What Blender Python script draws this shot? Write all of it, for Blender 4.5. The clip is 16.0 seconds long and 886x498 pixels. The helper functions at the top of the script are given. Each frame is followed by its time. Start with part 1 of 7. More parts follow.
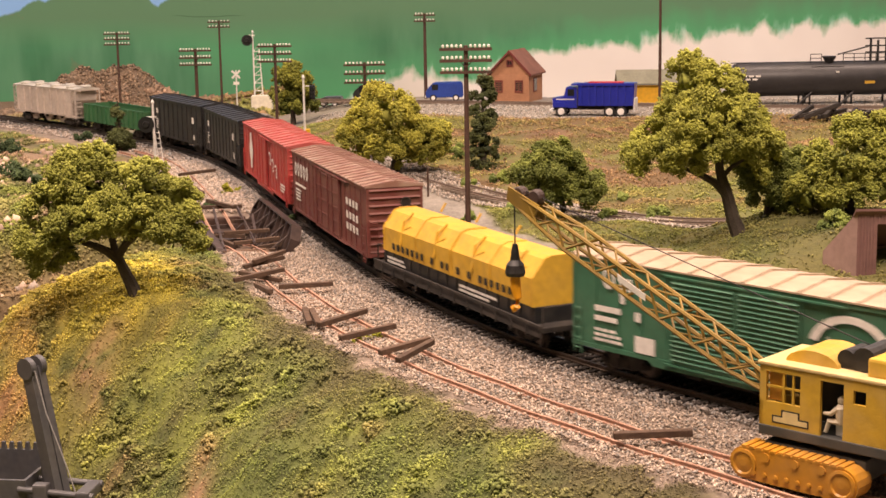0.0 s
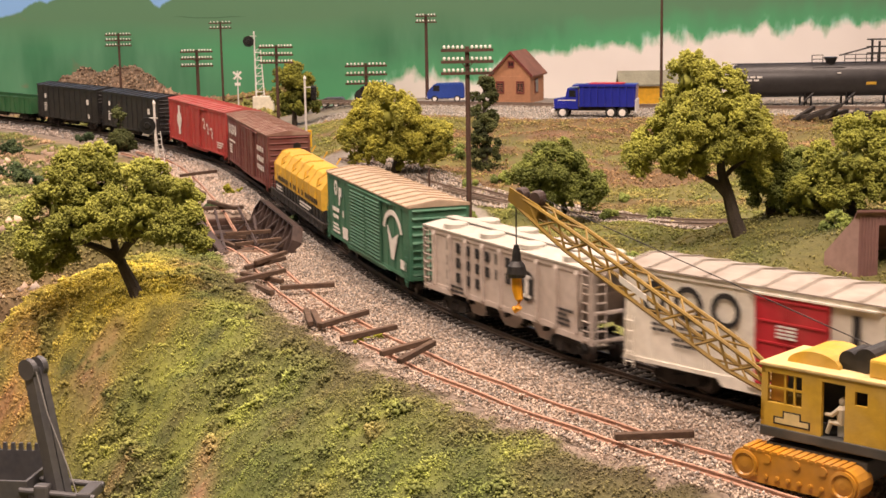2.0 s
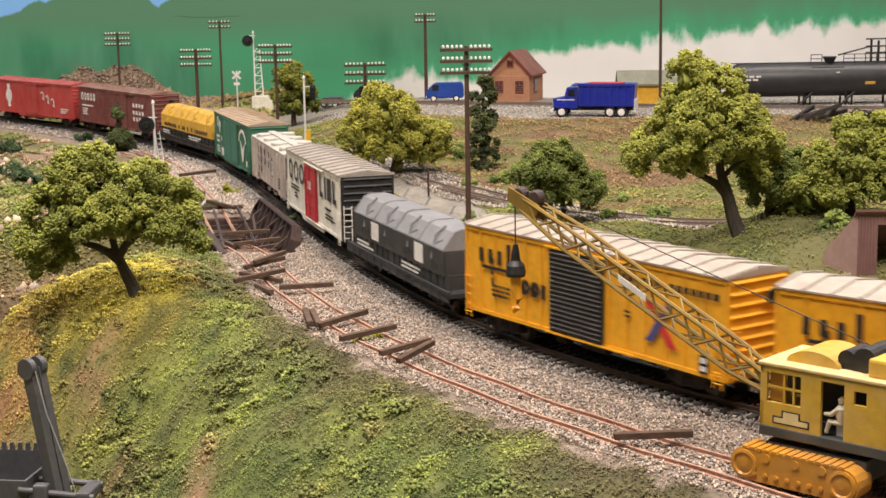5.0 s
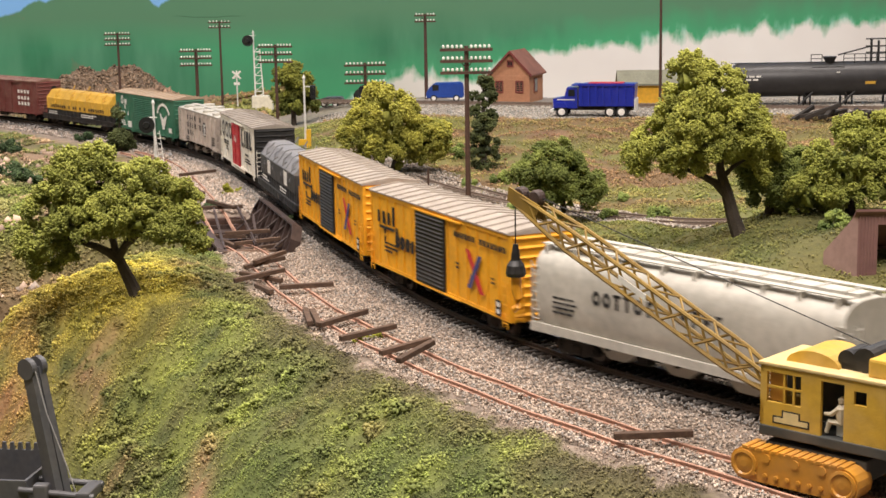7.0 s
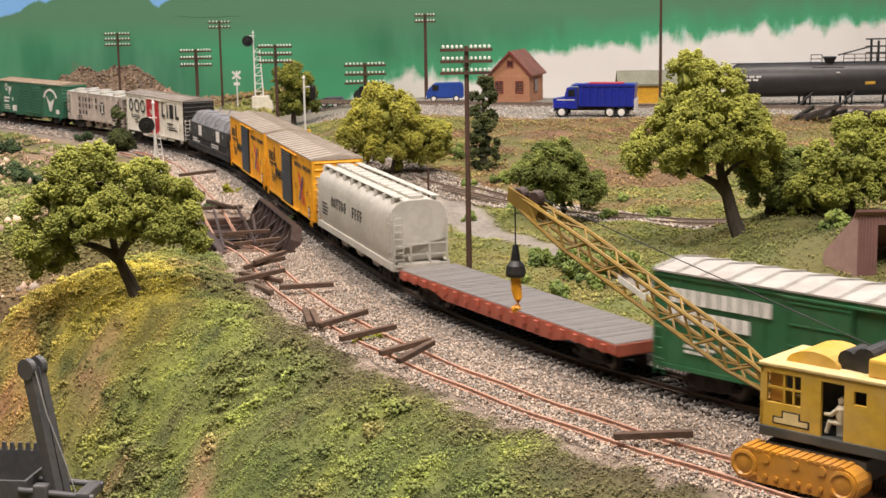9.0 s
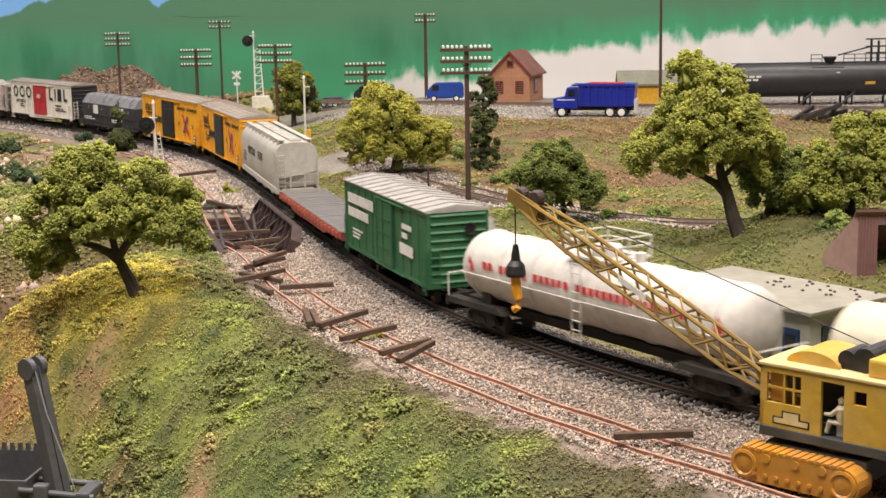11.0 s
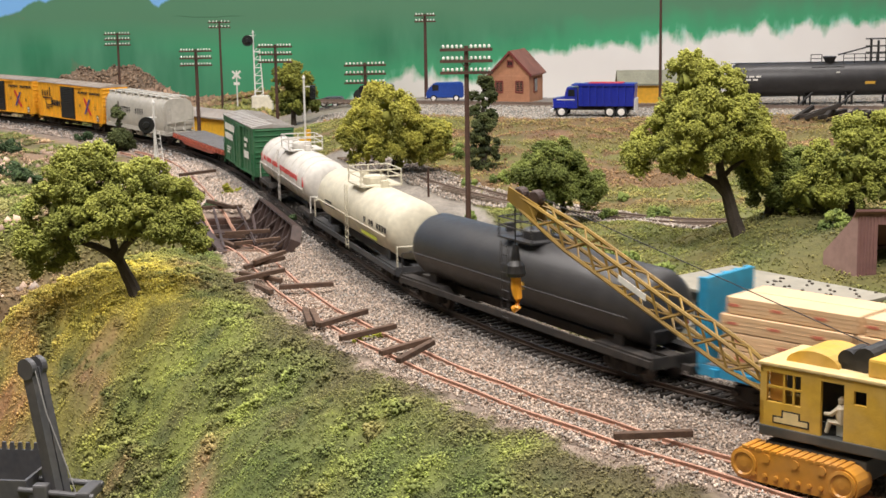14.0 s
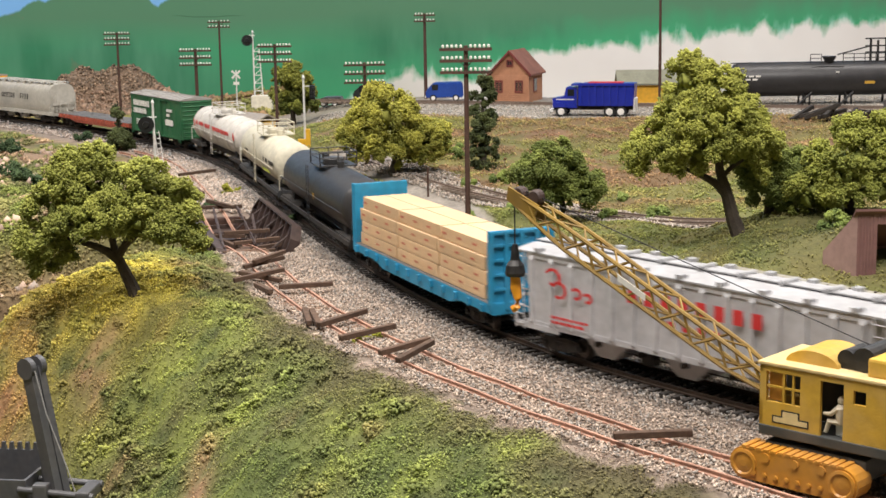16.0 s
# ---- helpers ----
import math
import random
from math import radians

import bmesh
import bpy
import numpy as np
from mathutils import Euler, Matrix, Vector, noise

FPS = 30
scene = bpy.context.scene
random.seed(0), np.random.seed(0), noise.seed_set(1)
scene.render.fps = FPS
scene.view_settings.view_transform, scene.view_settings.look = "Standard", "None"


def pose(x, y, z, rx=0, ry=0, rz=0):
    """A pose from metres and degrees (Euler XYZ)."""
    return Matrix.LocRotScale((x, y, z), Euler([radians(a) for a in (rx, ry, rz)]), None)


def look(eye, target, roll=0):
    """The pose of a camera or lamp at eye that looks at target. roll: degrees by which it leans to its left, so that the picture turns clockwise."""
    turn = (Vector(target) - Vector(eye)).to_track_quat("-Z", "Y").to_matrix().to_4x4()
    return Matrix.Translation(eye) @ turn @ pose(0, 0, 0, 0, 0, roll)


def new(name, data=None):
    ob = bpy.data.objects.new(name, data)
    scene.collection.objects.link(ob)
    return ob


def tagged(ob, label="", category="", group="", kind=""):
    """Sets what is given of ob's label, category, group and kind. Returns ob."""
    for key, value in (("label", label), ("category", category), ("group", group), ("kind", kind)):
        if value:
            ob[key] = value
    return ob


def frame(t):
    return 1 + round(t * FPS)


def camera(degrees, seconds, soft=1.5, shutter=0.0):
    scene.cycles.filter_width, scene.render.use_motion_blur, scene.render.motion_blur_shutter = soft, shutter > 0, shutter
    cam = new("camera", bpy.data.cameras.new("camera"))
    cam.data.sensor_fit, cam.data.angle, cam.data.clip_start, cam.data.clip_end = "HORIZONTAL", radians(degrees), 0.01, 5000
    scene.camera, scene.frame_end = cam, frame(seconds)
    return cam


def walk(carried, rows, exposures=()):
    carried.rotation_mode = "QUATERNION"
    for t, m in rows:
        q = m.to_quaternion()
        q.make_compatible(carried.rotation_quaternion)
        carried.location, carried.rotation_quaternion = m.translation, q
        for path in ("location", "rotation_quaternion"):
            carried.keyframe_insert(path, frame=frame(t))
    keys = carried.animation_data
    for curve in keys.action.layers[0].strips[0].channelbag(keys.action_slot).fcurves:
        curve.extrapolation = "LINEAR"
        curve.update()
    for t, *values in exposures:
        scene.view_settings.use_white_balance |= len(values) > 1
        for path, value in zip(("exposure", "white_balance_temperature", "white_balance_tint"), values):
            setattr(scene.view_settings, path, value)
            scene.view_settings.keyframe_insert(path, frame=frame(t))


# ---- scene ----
# ---- camera ----
cam = camera(32.82, 16.0, soft=1.58, shutter=0.5)
EYE = (0.0, 0.0, 0.1684)
AIM = (0.0, math.cos(radians(10.155)), 0.1684 - math.sin(radians(10.155)))
HELD = look(EYE, AIM, -0.975)
STEP = radians(0.021)  # the stand gives a little: small turns across and down


def nudged(across_, down):
    return HELD @ Matrix.Rotation(across_ * STEP, 4, "Y") @ Matrix.Rotation(down * STEP, 4, "X")


walk(cam, [(0.0, nudged(-1.2, -1.2)), (0.6, nudged(-1.2, -1.2)), (1.0, nudged(0, 0)), (1.5, nudged(1.3, 0.6)), (2.2, nudged(1.3, 0.6)), (3.0, nudged(0.3, 0.1)),
           (4.2, nudged(0, 0.2)), (6.5, nudged(-1, -1.2)), (7.2, nudged(0, -0.2)), (9.0, nudged(-0.3, 0)), (11.5, nudged(-0.1, 0)), (12.5, nudged(0.6, 0)),
           (13.5, nudged(0, 0)), (14.2, nudged(-0.5, -0.6)), (15.2, nudged(0, 0)), (16.0, nudged(-1.2, -1.0))],
     [(0.0, 0.03, 8200, 28), (1.9, 0.03, 8000, 26), (2.5, 0.01, 6900, 15), (3.0, 0.0, 6600, 12), (9.0, 0.0, 6600, 12.5), (13.0, 0.0, 6350, 11), (16.0, 0.0, 6250, 9)])

# ---- light: a room lit by warm ceiling panels ----
U = 0.01  # the model is written in centimetres


def at(x, y, z, rx=0, ry=0, rz=0):
    return pose(x * U, y * U, z * U, rx, ry, rz)


world = bpy.data.worlds.new("room_air")
scene.world = world
world.use_nodes = True
world.node_tree.nodes["Background"].inputs[0].default_value = (1.0, 0.9, 0.78, 1)
world.node_tree.nodes["Background"].inputs[1].default_value = 0.25
scene.view_settings.exposure = 0.0


def ceiling_lamp(x, y, z, sx, sy, watts, colour=(1.0, 0.92, 0.85)):
    lamp = bpy.data.lights.new("ceiling_light", "AREA")
    lamp.shape, lamp.size, lamp.size_y, lamp.energy, lamp.color = "RECTANGLE", sx, sy, watts, colour
    ob = new("ceiling_light", lamp)
    ob.matrix_world = pose(x, y, z)
    return ob


ceiling_lamp(0.02, 0.2, 1.28, 1.3, 0.5, 45.0)
ceiling_lamp(-0.9, 1.35, 1.28, 1.0, 0.35, 23.0)
ceiling_lamp(0.7, 1.6, 1.28, 1.2, 0.35, 16.0)

# ---- materials ----


def material(name, colour, rough=0.7, metal=0.0, vary=0.15, scale=60.0, bump=0.15, bump_scale=400.0, spread=0.0,
             attribute=False, dust=0.0, dust_colour=(0.45, 0.38, 0.3), coat=0.0):
    """A weathered surface: colour broken up by coarse and fine noise, dust and relief."""
    m = bpy.data.materials.new(name)
    m.use_nodes = True
    nt = m.node_tree
    nd, ln = nt.nodes, nt.links
    bsdf = nd["Principled BSDF"]
    geo = nd.new("ShaderNodeTexCoord")
    n1, n2, n3 = (nd.new("ShaderNodeTexNoise") for _ in range(3))
    for n, sc, det in ((n1, scale, 4), (n2, scale * 7, 3), (n3, bump_scale, 4)):
        n.inputs["Scale"].default_value = sc
        n.inputs["Detail"].default_value = det
        ln.new(geo.outputs["Object"], n.inputs["Vector"])
    add = nd.new("ShaderNodeMath")
    add.operation = "ADD"
    ln.new(n1.outputs["Fac"], add.inputs[0])
    ln.new(n2.outputs["Fac"], add.inputs[1])
    src = add.outputs[0]
    if spread:
        info = nd.new("ShaderNodeNewGeometry") if attribute else nd.new("ShaderNodeObjectInfo")
        rnd = info.outputs["Random Per Island"] if attribute else info.outputs["Random"]
        mad = nd.new("ShaderNodeMath")
        mad.operation = "MULTIPLY_ADD"
        ln.new(rnd, mad.inputs[0])
        mad.inputs[1].default_value = spread
        ln.new(src, mad.inputs[2])
        src = mad.outputs[0]
    rng = nd.new("ShaderNodeMapRange")
    rng.inputs["From Min"].default_value = 0.6
    rng.inputs["From Max"].default_value = 1.4 + spread
    rng.inputs["To Min"].default_value = 1 - vary * 1.6
    rng.inputs["To Max"].default_value = 1 + vary * 1.6
    ln.new(src, rng.inputs["Value"])
    mul = nd.new("ShaderNodeVectorMath")
    mul.operation = "SCALE"
    ln.new(rng.outputs[0], mul.inputs["Scale"])
    if attribute:
        at_ = nd.new("ShaderNodeAttribute")
        at_.attribute_name = "tint"
        ln.new(at_.outputs["Color"], mul.inputs[0])
    else:
        mul.inputs[0].default_value = colour
    out = mul.outputs[0]
    if dust:
        mix = nd.new("ShaderNodeMix")
        mix.data_type = "RGBA"
        dn = nd.new("ShaderNodeTexNoise")
        dn.inputs["Scale"].default_value = scale * 2.3
        dn.inputs["Detail"].default_value = 6
        ln.new(geo.outputs["Object"], dn.inputs["Vector"])
        dr = nd.new("ShaderNodeMapRange")
        dr.inputs["From Min"].default_value = 0.42
        dr.inputs["From Max"].default_value = 0.75
        dr.inputs["To Max"].default_value = dust
        ln.new(dn.outputs["Fac"], dr.inputs["Value"])
        ln.new(dr.outputs[0], mix.inputs[0])
        ln.new(out, mix.inputs[6])
        mix.inputs[7].default_value = (*dust_colour, 1)
        out = mix.outputs[2]
    ln.new(out, bsdf.inputs["Base Color"])
    rr = nd.new("ShaderNodeMapRange")
    rr.inputs["To Min"].default_value = max(0.05, rough - 0.12)
    rr.inputs["To Max"].default_value = min(1.0, rough + 0.12)
    ln.new(n2.outputs["Fac"], rr.inputs["Value"])
    ln.new(rr.outputs[0], bsdf.inputs["Roughness"])
    bsdf.inputs["Metallic"].default_value = metal
    bsdf.inputs["Coat Weight"].default_value = coat
    if bump:
        bp = nd.new("ShaderNodeBump")
        bp.inputs["Strength"].default_value = bump
        bp.inputs["Distance"].default_value = 0.0006
        ln.new(n3.outputs["Fac"], bp.inputs["Height"])
        ln.new(bp.outputs[0], bsdf.inputs["Normal"])
    return m


M_GROUND = material("ground_cover", (0.2, 0.2, 0.1), 0.95, vary=0.25, scale=45, bump=0.9, bump_scale=500, attribute=True)
M_FOAM = material("ground_foam", (0.2, 0.2, 0.1), 0.95, vary=0.22, scale=80, bump=0.3, attribute=True, spread=0.5)
M_STONE = material("ballast_stone", (0.3, 0.25, 0.2), 0.9, vary=0.3, scale=80, bump=0.3, attribute=True, spread=1.0)
M_LEAF = material("foliage", (0.1, 0.15, 0.03), 0.9, vary=0.16, scale=70, bump=0.2, attribute=True, spread=0.3)
M_BARK = material("bark", (0.05, 0.038, 0.028), 0.85, vary=0.3, scale=120, bump=0.8, bump_scale=900)
M_TIE = material("dark_tie", (0.03, 0.024, 0.02), 0.85, vary=0.3, scale=150, spread=0.8, bump=0.5)
M_OLD_TIE = material("weathered_tie", (0.075, 0.043, 0.027), 0.85, vary=0.3, scale=150, spread=0.9, bump=0.6, dust=0.25, dust_colour=(0.25, 0.16, 0.1))
M_RAIL = material("dark_rail", (0.09, 0.065, 0.05), 0.45, metal=0.6, vary=0.2, bump=0.1)
M_RUST_RAIL = material("rusty_rail", (0.42, 0.235, 0.165), 0.75, metal=0.0, vary=0.25, bump=0.2)
M_BRIDGE = material("bridge_brown", (0.045, 0.027, 0.023), 0.6, vary=0.25, dust=0.2, dust_colour=(0.25, 0.17, 0.13))
M_BLACK = material("black_paint", (0.012, 0.012, 0.013), 0.5, vary=0.3, dust=0.25, dust_colour=(0.1, 0.085, 0.07))
M_UNDER = material("dirty_underframe", (0.02, 0.017, 0.015), 0.8, vary=0.3, dust=0.4, dust_colour=(0.09, 0.07, 0.055))
M_WHEEL = material("wheel_steel", (0.1, 0.085, 0.075), 0.45, metal=0.7)
M_POLE = material("pole_brown", (0.07, 0.035, 0.024), 0.75, vary=0.2)
M_GLASS_DOT = material("pale_insulator", (0.75, 0.78, 0.72), 0.2, vary=0.05, bump=0)
M_SILVER = material("silver_mast", (0.72, 0.71, 0.68), 0.5, metal=0.1, vary=0.1)
M_WHITE = material("white_lettering", (0.72, 0.7, 0.66), 0.6, vary=0.12, bump=0)
M_INK = material("black_lettering", (0.015, 0.015, 0.017), 0.6, vary=0.1, bump=0)
M_RED_INK = material("red_lettering", (0.55, 0.03, 0.03), 0.6, vary=0.12, bump=0)

# ---- mesh helpers (centimetres) ----


def part(name, bm, mat, parent=None, label="", smooth=False):
    bmesh.ops.recalc_face_normals(bm, faces=bm.faces)
    me = bpy.data.meshes.new(name)
    bm.to_mesh(me)
    bm.free()
    me.transform(Matrix.Scale(U, 4))
    me.materials.append(mat)
    if smooth:
        for f in me.polygons:
            f.use_smooth = True
    ob = new(name, me)
    if parent is not None:
        ob.parent = parent
    if label:
        tagged(ob, label)
    return ob


def shared(name, me, parent, m=None):
    ob = new(name, me)
    ob.parent = parent
    if m is not None:
        ob.matrix_basis = m
    return ob


def root(name, m, label, category, group="", kind=""):
    ob = new(name)
    ob.empty_display_size = 0.01
    ob.matrix_basis = m
    return tagged(ob, label, category, group, kind)


def B():
    return bmesh.new()


def box(bm, x0, x1, y0, y1, z0, z1, m=None):
    vs = [bm.verts.new((x, y, z)) for z in (z0, z1) for x, y in ((x0, y0), (x1, y0), (x1, y1), (x0, y1))]
    for f in ((3, 2, 1, 0), (4, 5, 6, 7), (0, 1, 5, 4), (1, 2, 6, 5), (2, 3, 7, 6), (3, 0, 4, 7)):
        bm.faces.new([vs[i] for i in f])
    if m is not None:
        for v in vs:
            v.co = m @ v.co
    return bm


def cbox(bm, x0, x1, y0, y1, z0, z1, r=0.05):
    """A box with its edges chamfered."""
    b = bmesh.new()
    box(b, x0, x1, y0, y1, z0, z1)
    bmesh.ops.bevel(b, geom=b.edges[:], offset=r, segments=2, affect="EDGES", profile=0.6)
    join(bm, b)
    return bm


def join(bm, b, m=None):
    made = {}
    for v in b.verts:
        made[v] = bm.verts.new(m @ v.co if m is not None else v.co)
    for f in b.faces:
        bm.faces.new([made[v] for v in f.verts])
    b.free()


def prism(bm, pts, a, b, axis="x"):
    """A polygon carried from a to b along an axis. pts: (y, z) for x, (x, z) for y, (x, y) for z."""
    def spot(p, t):
        return {"x": (t, p[0], p[1]), "y": (p[0], t, p[1]), "z": (p[0], p[1], t)}[axis]
    lo = [bm.verts.new(spot(p, a)) for p in pts]
    hi = [bm.verts.new(spot(p, b)) for p in pts]
    n = len(pts)
    bm.faces.new(lo)
    bm.faces.new(hi[::-1])
    for i in range(n):
        bm.faces.new((lo[i], hi[i], hi[(i + 1) % n], lo[(i + 1) % n]))
    return bm


def rod(bm, p0, p1, r0, r1=None, n=8):
    r1 = r0 if r1 is None else r1
    p0, p1 = Vector(p0), Vector(p1)
    q = (p1 - p0).to_track_quat("Z", "Y").to_matrix()
    rings = []
    for p, r in ((p0, r0), (p1, r1)):
        rings.append([bm.verts.new(p + q @ Vector((r * math.cos(2 * math.pi * i / n), r * math.sin(2 * math.pi * i / n), 0))) for i in range(n)])
    for i in range(n):
        bm.faces.new((rings[0][i], rings[0][(i + 1) % n], rings[1][(i + 1) % n], rings[1][i]))
    bm.faces.new(rings[0][::-1])
    bm.faces.new(rings[1])
    return bm


def lathe(bm, prof, n=24, axis="x", off=(0, 0, 0)):
    """Turns (distance along the axis, radius) round the axis, closed at both ends."""
    rings = []
    for a, r in prof:
        ring = []
        for i in range(n):
            c, s = r * math.cos(2 * math.pi * i / n), r * math.sin(2 * math.pi * i / n)
            co = {"x": (a, c, s), "y": (c, a, s), "z": (c, s, a)}[axis]
            ring.append(bm.verts.new(Vector(co) + Vector(off)))
        rings.append(ring)
    for p, q in zip(rings, rings[1:]):
        for i in range(n):
            bm.faces.new((p[i], p[(i + 1) % n], q[(i + 1) % n], q[i]))
    bm.faces.new(rings[0])
    bm.faces.new(rings[-1])
    return bm


def tube(bm, pts, radii, n=7):
    """A bent, tapering stem."""
    pts = [Vector(p) for p in pts]
    rings = []
    for i, p in enumerate(pts):
        d = pts[min(i + 1, len(pts) - 1)] - pts[max(i - 1, 0)]
        q = d.to_track_quat("Z", "Y").to_matrix()
        rings.append([bm.verts.new(p + q @ Vector((radii[i] * math.cos(2 * math.pi * k / n), radii[i] * math.sin(2 * math.pi * k / n), 0))) for k in range(n)])
    for p, q in zip(rings, rings[1:]):
        for k in range(n):
            bm.faces.new((p[k], p[(k + 1) % n], q[(k + 1) % n], q[k]))
    bm.faces.new(rings[0])
    bm.faces.new(rings[-1])
    return bm


OCTA_V = np.array([(1, 0, 0), (-1, 0, 0), (0, 1, 0), (0, -1, 0), (0, 0, 1), (0, 0, -1)], float)
OCTA_F = np.array([(0, 2, 4), (2, 1, 4), (1, 3, 4), (3, 0, 4), (2, 0, 5), (1, 2, 5), (3, 1, 5), (0, 3, 5)])


TETRA_V = np.array([(1, 0, -0.6), (-0.6, 0.9, -0.5), (-0.6, -0.9, -0.5), (0, 0, 1.0)], float)
TETRA_F = np.array([(0, 1, 3), (1, 2, 3), (2, 0, 3), (1, 0, 2)])


def crumbs(name, pts, size, tints, mat, rng, squash=(0.6, 1.3), parent=None, label="", small=False):
    """Thousands of small angular grains in one mesh, each with its own tint."""
    pts = np.asarray(pts, float)
    n = len(pts)
    size = np.broadcast_to(size, (n,))
    a = rng.uniform(0, 2 * math.pi, (n, 3))
    c, s = np.cos(a), np.sin(a)
    one, zero = np.ones(n), np.zeros(n)
    rz = np.stack([c[:, 0], -s[:, 0], zero, s[:, 0], c[:, 0], zero, zero, zero, one], 1).reshape(n, 3, 3)
    rx = np.stack([one, zero, zero, zero, c[:, 1], -s[:, 1], zero, s[:, 1], c[:, 1]], 1).reshape(n, 3, 3)
    rot = rz @ rx
    tv, tf = (TETRA_V, TETRA_F) if small else (OCTA_V, OCTA_F)
    nv, nf = len(tv), len(tf)
    v = tv[None] * rng.uniform(squash[0], squash[1], (n, nv, 1)) * size[:, None, None]
    v = np.einsum("nij,nkj->nki", rot, v) + pts[:, None]
    co = (v.reshape(-1, 3) * U).astype(np.float32)
    faces = (tf[None] + nv * np.arange(n)[:, None, None]).reshape(-1)
    me = bpy.data.meshes.new(name)
    me.vertices.add(nv * n)
    me.vertices.foreach_set("co", co.ravel())
    me.loops.add(len(faces))
    me.loops.foreach_set("vertex_index", faces.astype(np.int32))
    me.polygons.add(nf * n)
    me.polygons.foreach_set("loop_start", np.arange(0, 3 * nf * n, 3, dtype=np.int32))
    me.update(calc_edges=True)
    col = me.color_attributes.new("tint", "FLOAT_COLOR", "POINT")
    rgba = np.ones((n, nv, 4), np.float32)
    rgba[:, :, :3] = np.asarray(tints, float)[:, None]
    col.data.foreach_set("color", rgba.ravel())
    me.materials.append(mat)
    ob = new(name, me)
    if parent is not None:
        ob.parent = parent
    if label:
        tagged(ob, label)
    return ob


# ---- the lines of the two tracks in plan ----
MAIN_KNOTS = [(300, 27), (240, 27), (180, 27), (120, 27.5), (80, 29), (58, 32), (40, 37.5), (26.65, 45), (15.59, 55), (7.37, 65), (1.71, 75), (-2.31, 85),
              (-5.54, 95), (-8.57, 105), (-11.43, 115), (-14.22, 125), (-17.27, 135), (-20.86, 145), (-25.43, 155), (-31.32, 165), (-38.07, 175),
              (-45.8, 185), (-54.48, 195), (-64.1, 204.5), (-76, 212), (-92, 217), (-115, 219), (-160, 219), (-210, 219), (-260, 219), (-310, 219)]
SIDE_KNOTS = [(26, 35), (17.4, 43), (13.4, 47), (9.93, 51), (6.0, 56), (2.55, 61), (-1.08, 67), (-4.24, 73), (-6.94, 79), (-9.1, 85), (-10.95, 91), (-12.7, 97), (-14.45, 103), (-16.17, 109), (-17.85, 115), (-19.49, 121), (-21.12, 127), (-22.8, 133), (-24.96, 140), (-28.0, 148), (-33.52, 158)]


def smooth_line(knots, step=0.5):
    """A smooth line through the knots, at even steps, with the way travelled so far."""
    k = np.array(knots, float)
    k = np.vstack([2 * k[0] - k[1], k, 2 * k[-1] - k[-2]])
    pts = []
    for i in range(1, len(k) - 2):
        p0, p1, p2, p3 = k[i - 1:i + 3]
        for t in np.linspace(0, 1, 24, endpoint=False):
            pts.append(0.5 * (2 * p1 + (p2 - p0) * t + (2 * p0 - 5 * p1 + 4 * p2 - p3) * t * t + (3 * p1 - p0 - 3 * p2 + p3) * t ** 3))
    pts = np.array(pts + [k[-2]])
    s = np.r_[0, np.cumsum(np.linalg.norm(np.diff(pts, axis=0), axis=1))]
    grid = np.arange(0, s[-1], step)
    return grid, np.stack([np.interp(grid, s, pts[:, 0]), np.interp(grid, s, pts[:, 1])], 1)


MAIN_S, MAIN = smooth_line(MAIN_KNOTS)
SIDE_S, SIDE = smooth_line(SIDE_KNOTS)
S_ZERO = float(MAIN_S[np.argmin(np.hypot(MAIN[:, 0] - 26.65, MAIN[:, 1] - 45))])


def on_line(grid, line, s):
    x, y = np.interp(s, grid, line[:, 0]), np.interp(s, grid, line[:, 1])
    a, b = np.interp(s + 0.4, grid, line[:, 0]) - np.interp(s - 0.4, grid, line[:, 0]), np.interp(s + 0.4, grid, line[:, 1]) - np.interp(s - 0.4, grid, line[:, 1])
    h = math.hypot(a, b)
    return x, y, a / h, b / h


def across(line, x, y):
    """Signed distance of points from a line in plan: positive on the far side, away from the camera's bank."""
    p = np.stack([np.ravel(x), np.ravel(y)], 1)
    ln = line[::3]
    out = np.empty(len(p))
    for i in range(0, len(p), 4000):
        q = p[i:i + 4000]
        d = np.hypot(q[:, None, 0] - ln[None, :, 0], q[:, None, 1] - ln[None, :, 1])
        j = np.clip(d.argmin(1), 1, len(ln) - 2)
        t = ln[j + 1] - ln[j - 1]
        t /= np.linalg.norm(t, axis=1)[:, None]
        w = q - ln[j]
        out[i:i + 4000] = t[:, 1] * w[:, 0] - t[:, 0] * w[:, 1]
    return out.reshape(np.shape(x))


def ramp(a, b, v):
    t = np.clip((v - a) / (b - a), 0, 1)
    return t * t * (3 - 2 * t)


def rough(x, y, f, seed=0.0):
    """Smooth unevenness between about -1 and 1."""
    x, y = np.asarray(x, float) * f + seed * 7.13, np.asarray(y, float) * f - seed * 3.7
    v = np.sin(x * 1.0 + 1.3 * np.sin(y * 0.7 + 0.5)) + np.sin(y * 1.17 + 1.1 * np.sin(x * 0.83 + 2.1))
    v += 0.6 * np.sin(2.1 * x - 1.7 * y + 1.4 * np.sin(1.3 * y)) + 0.5 * np.sin(1.9 * x + 2.3 * y + np.sin(2.7 * x))
    return v / 2.4


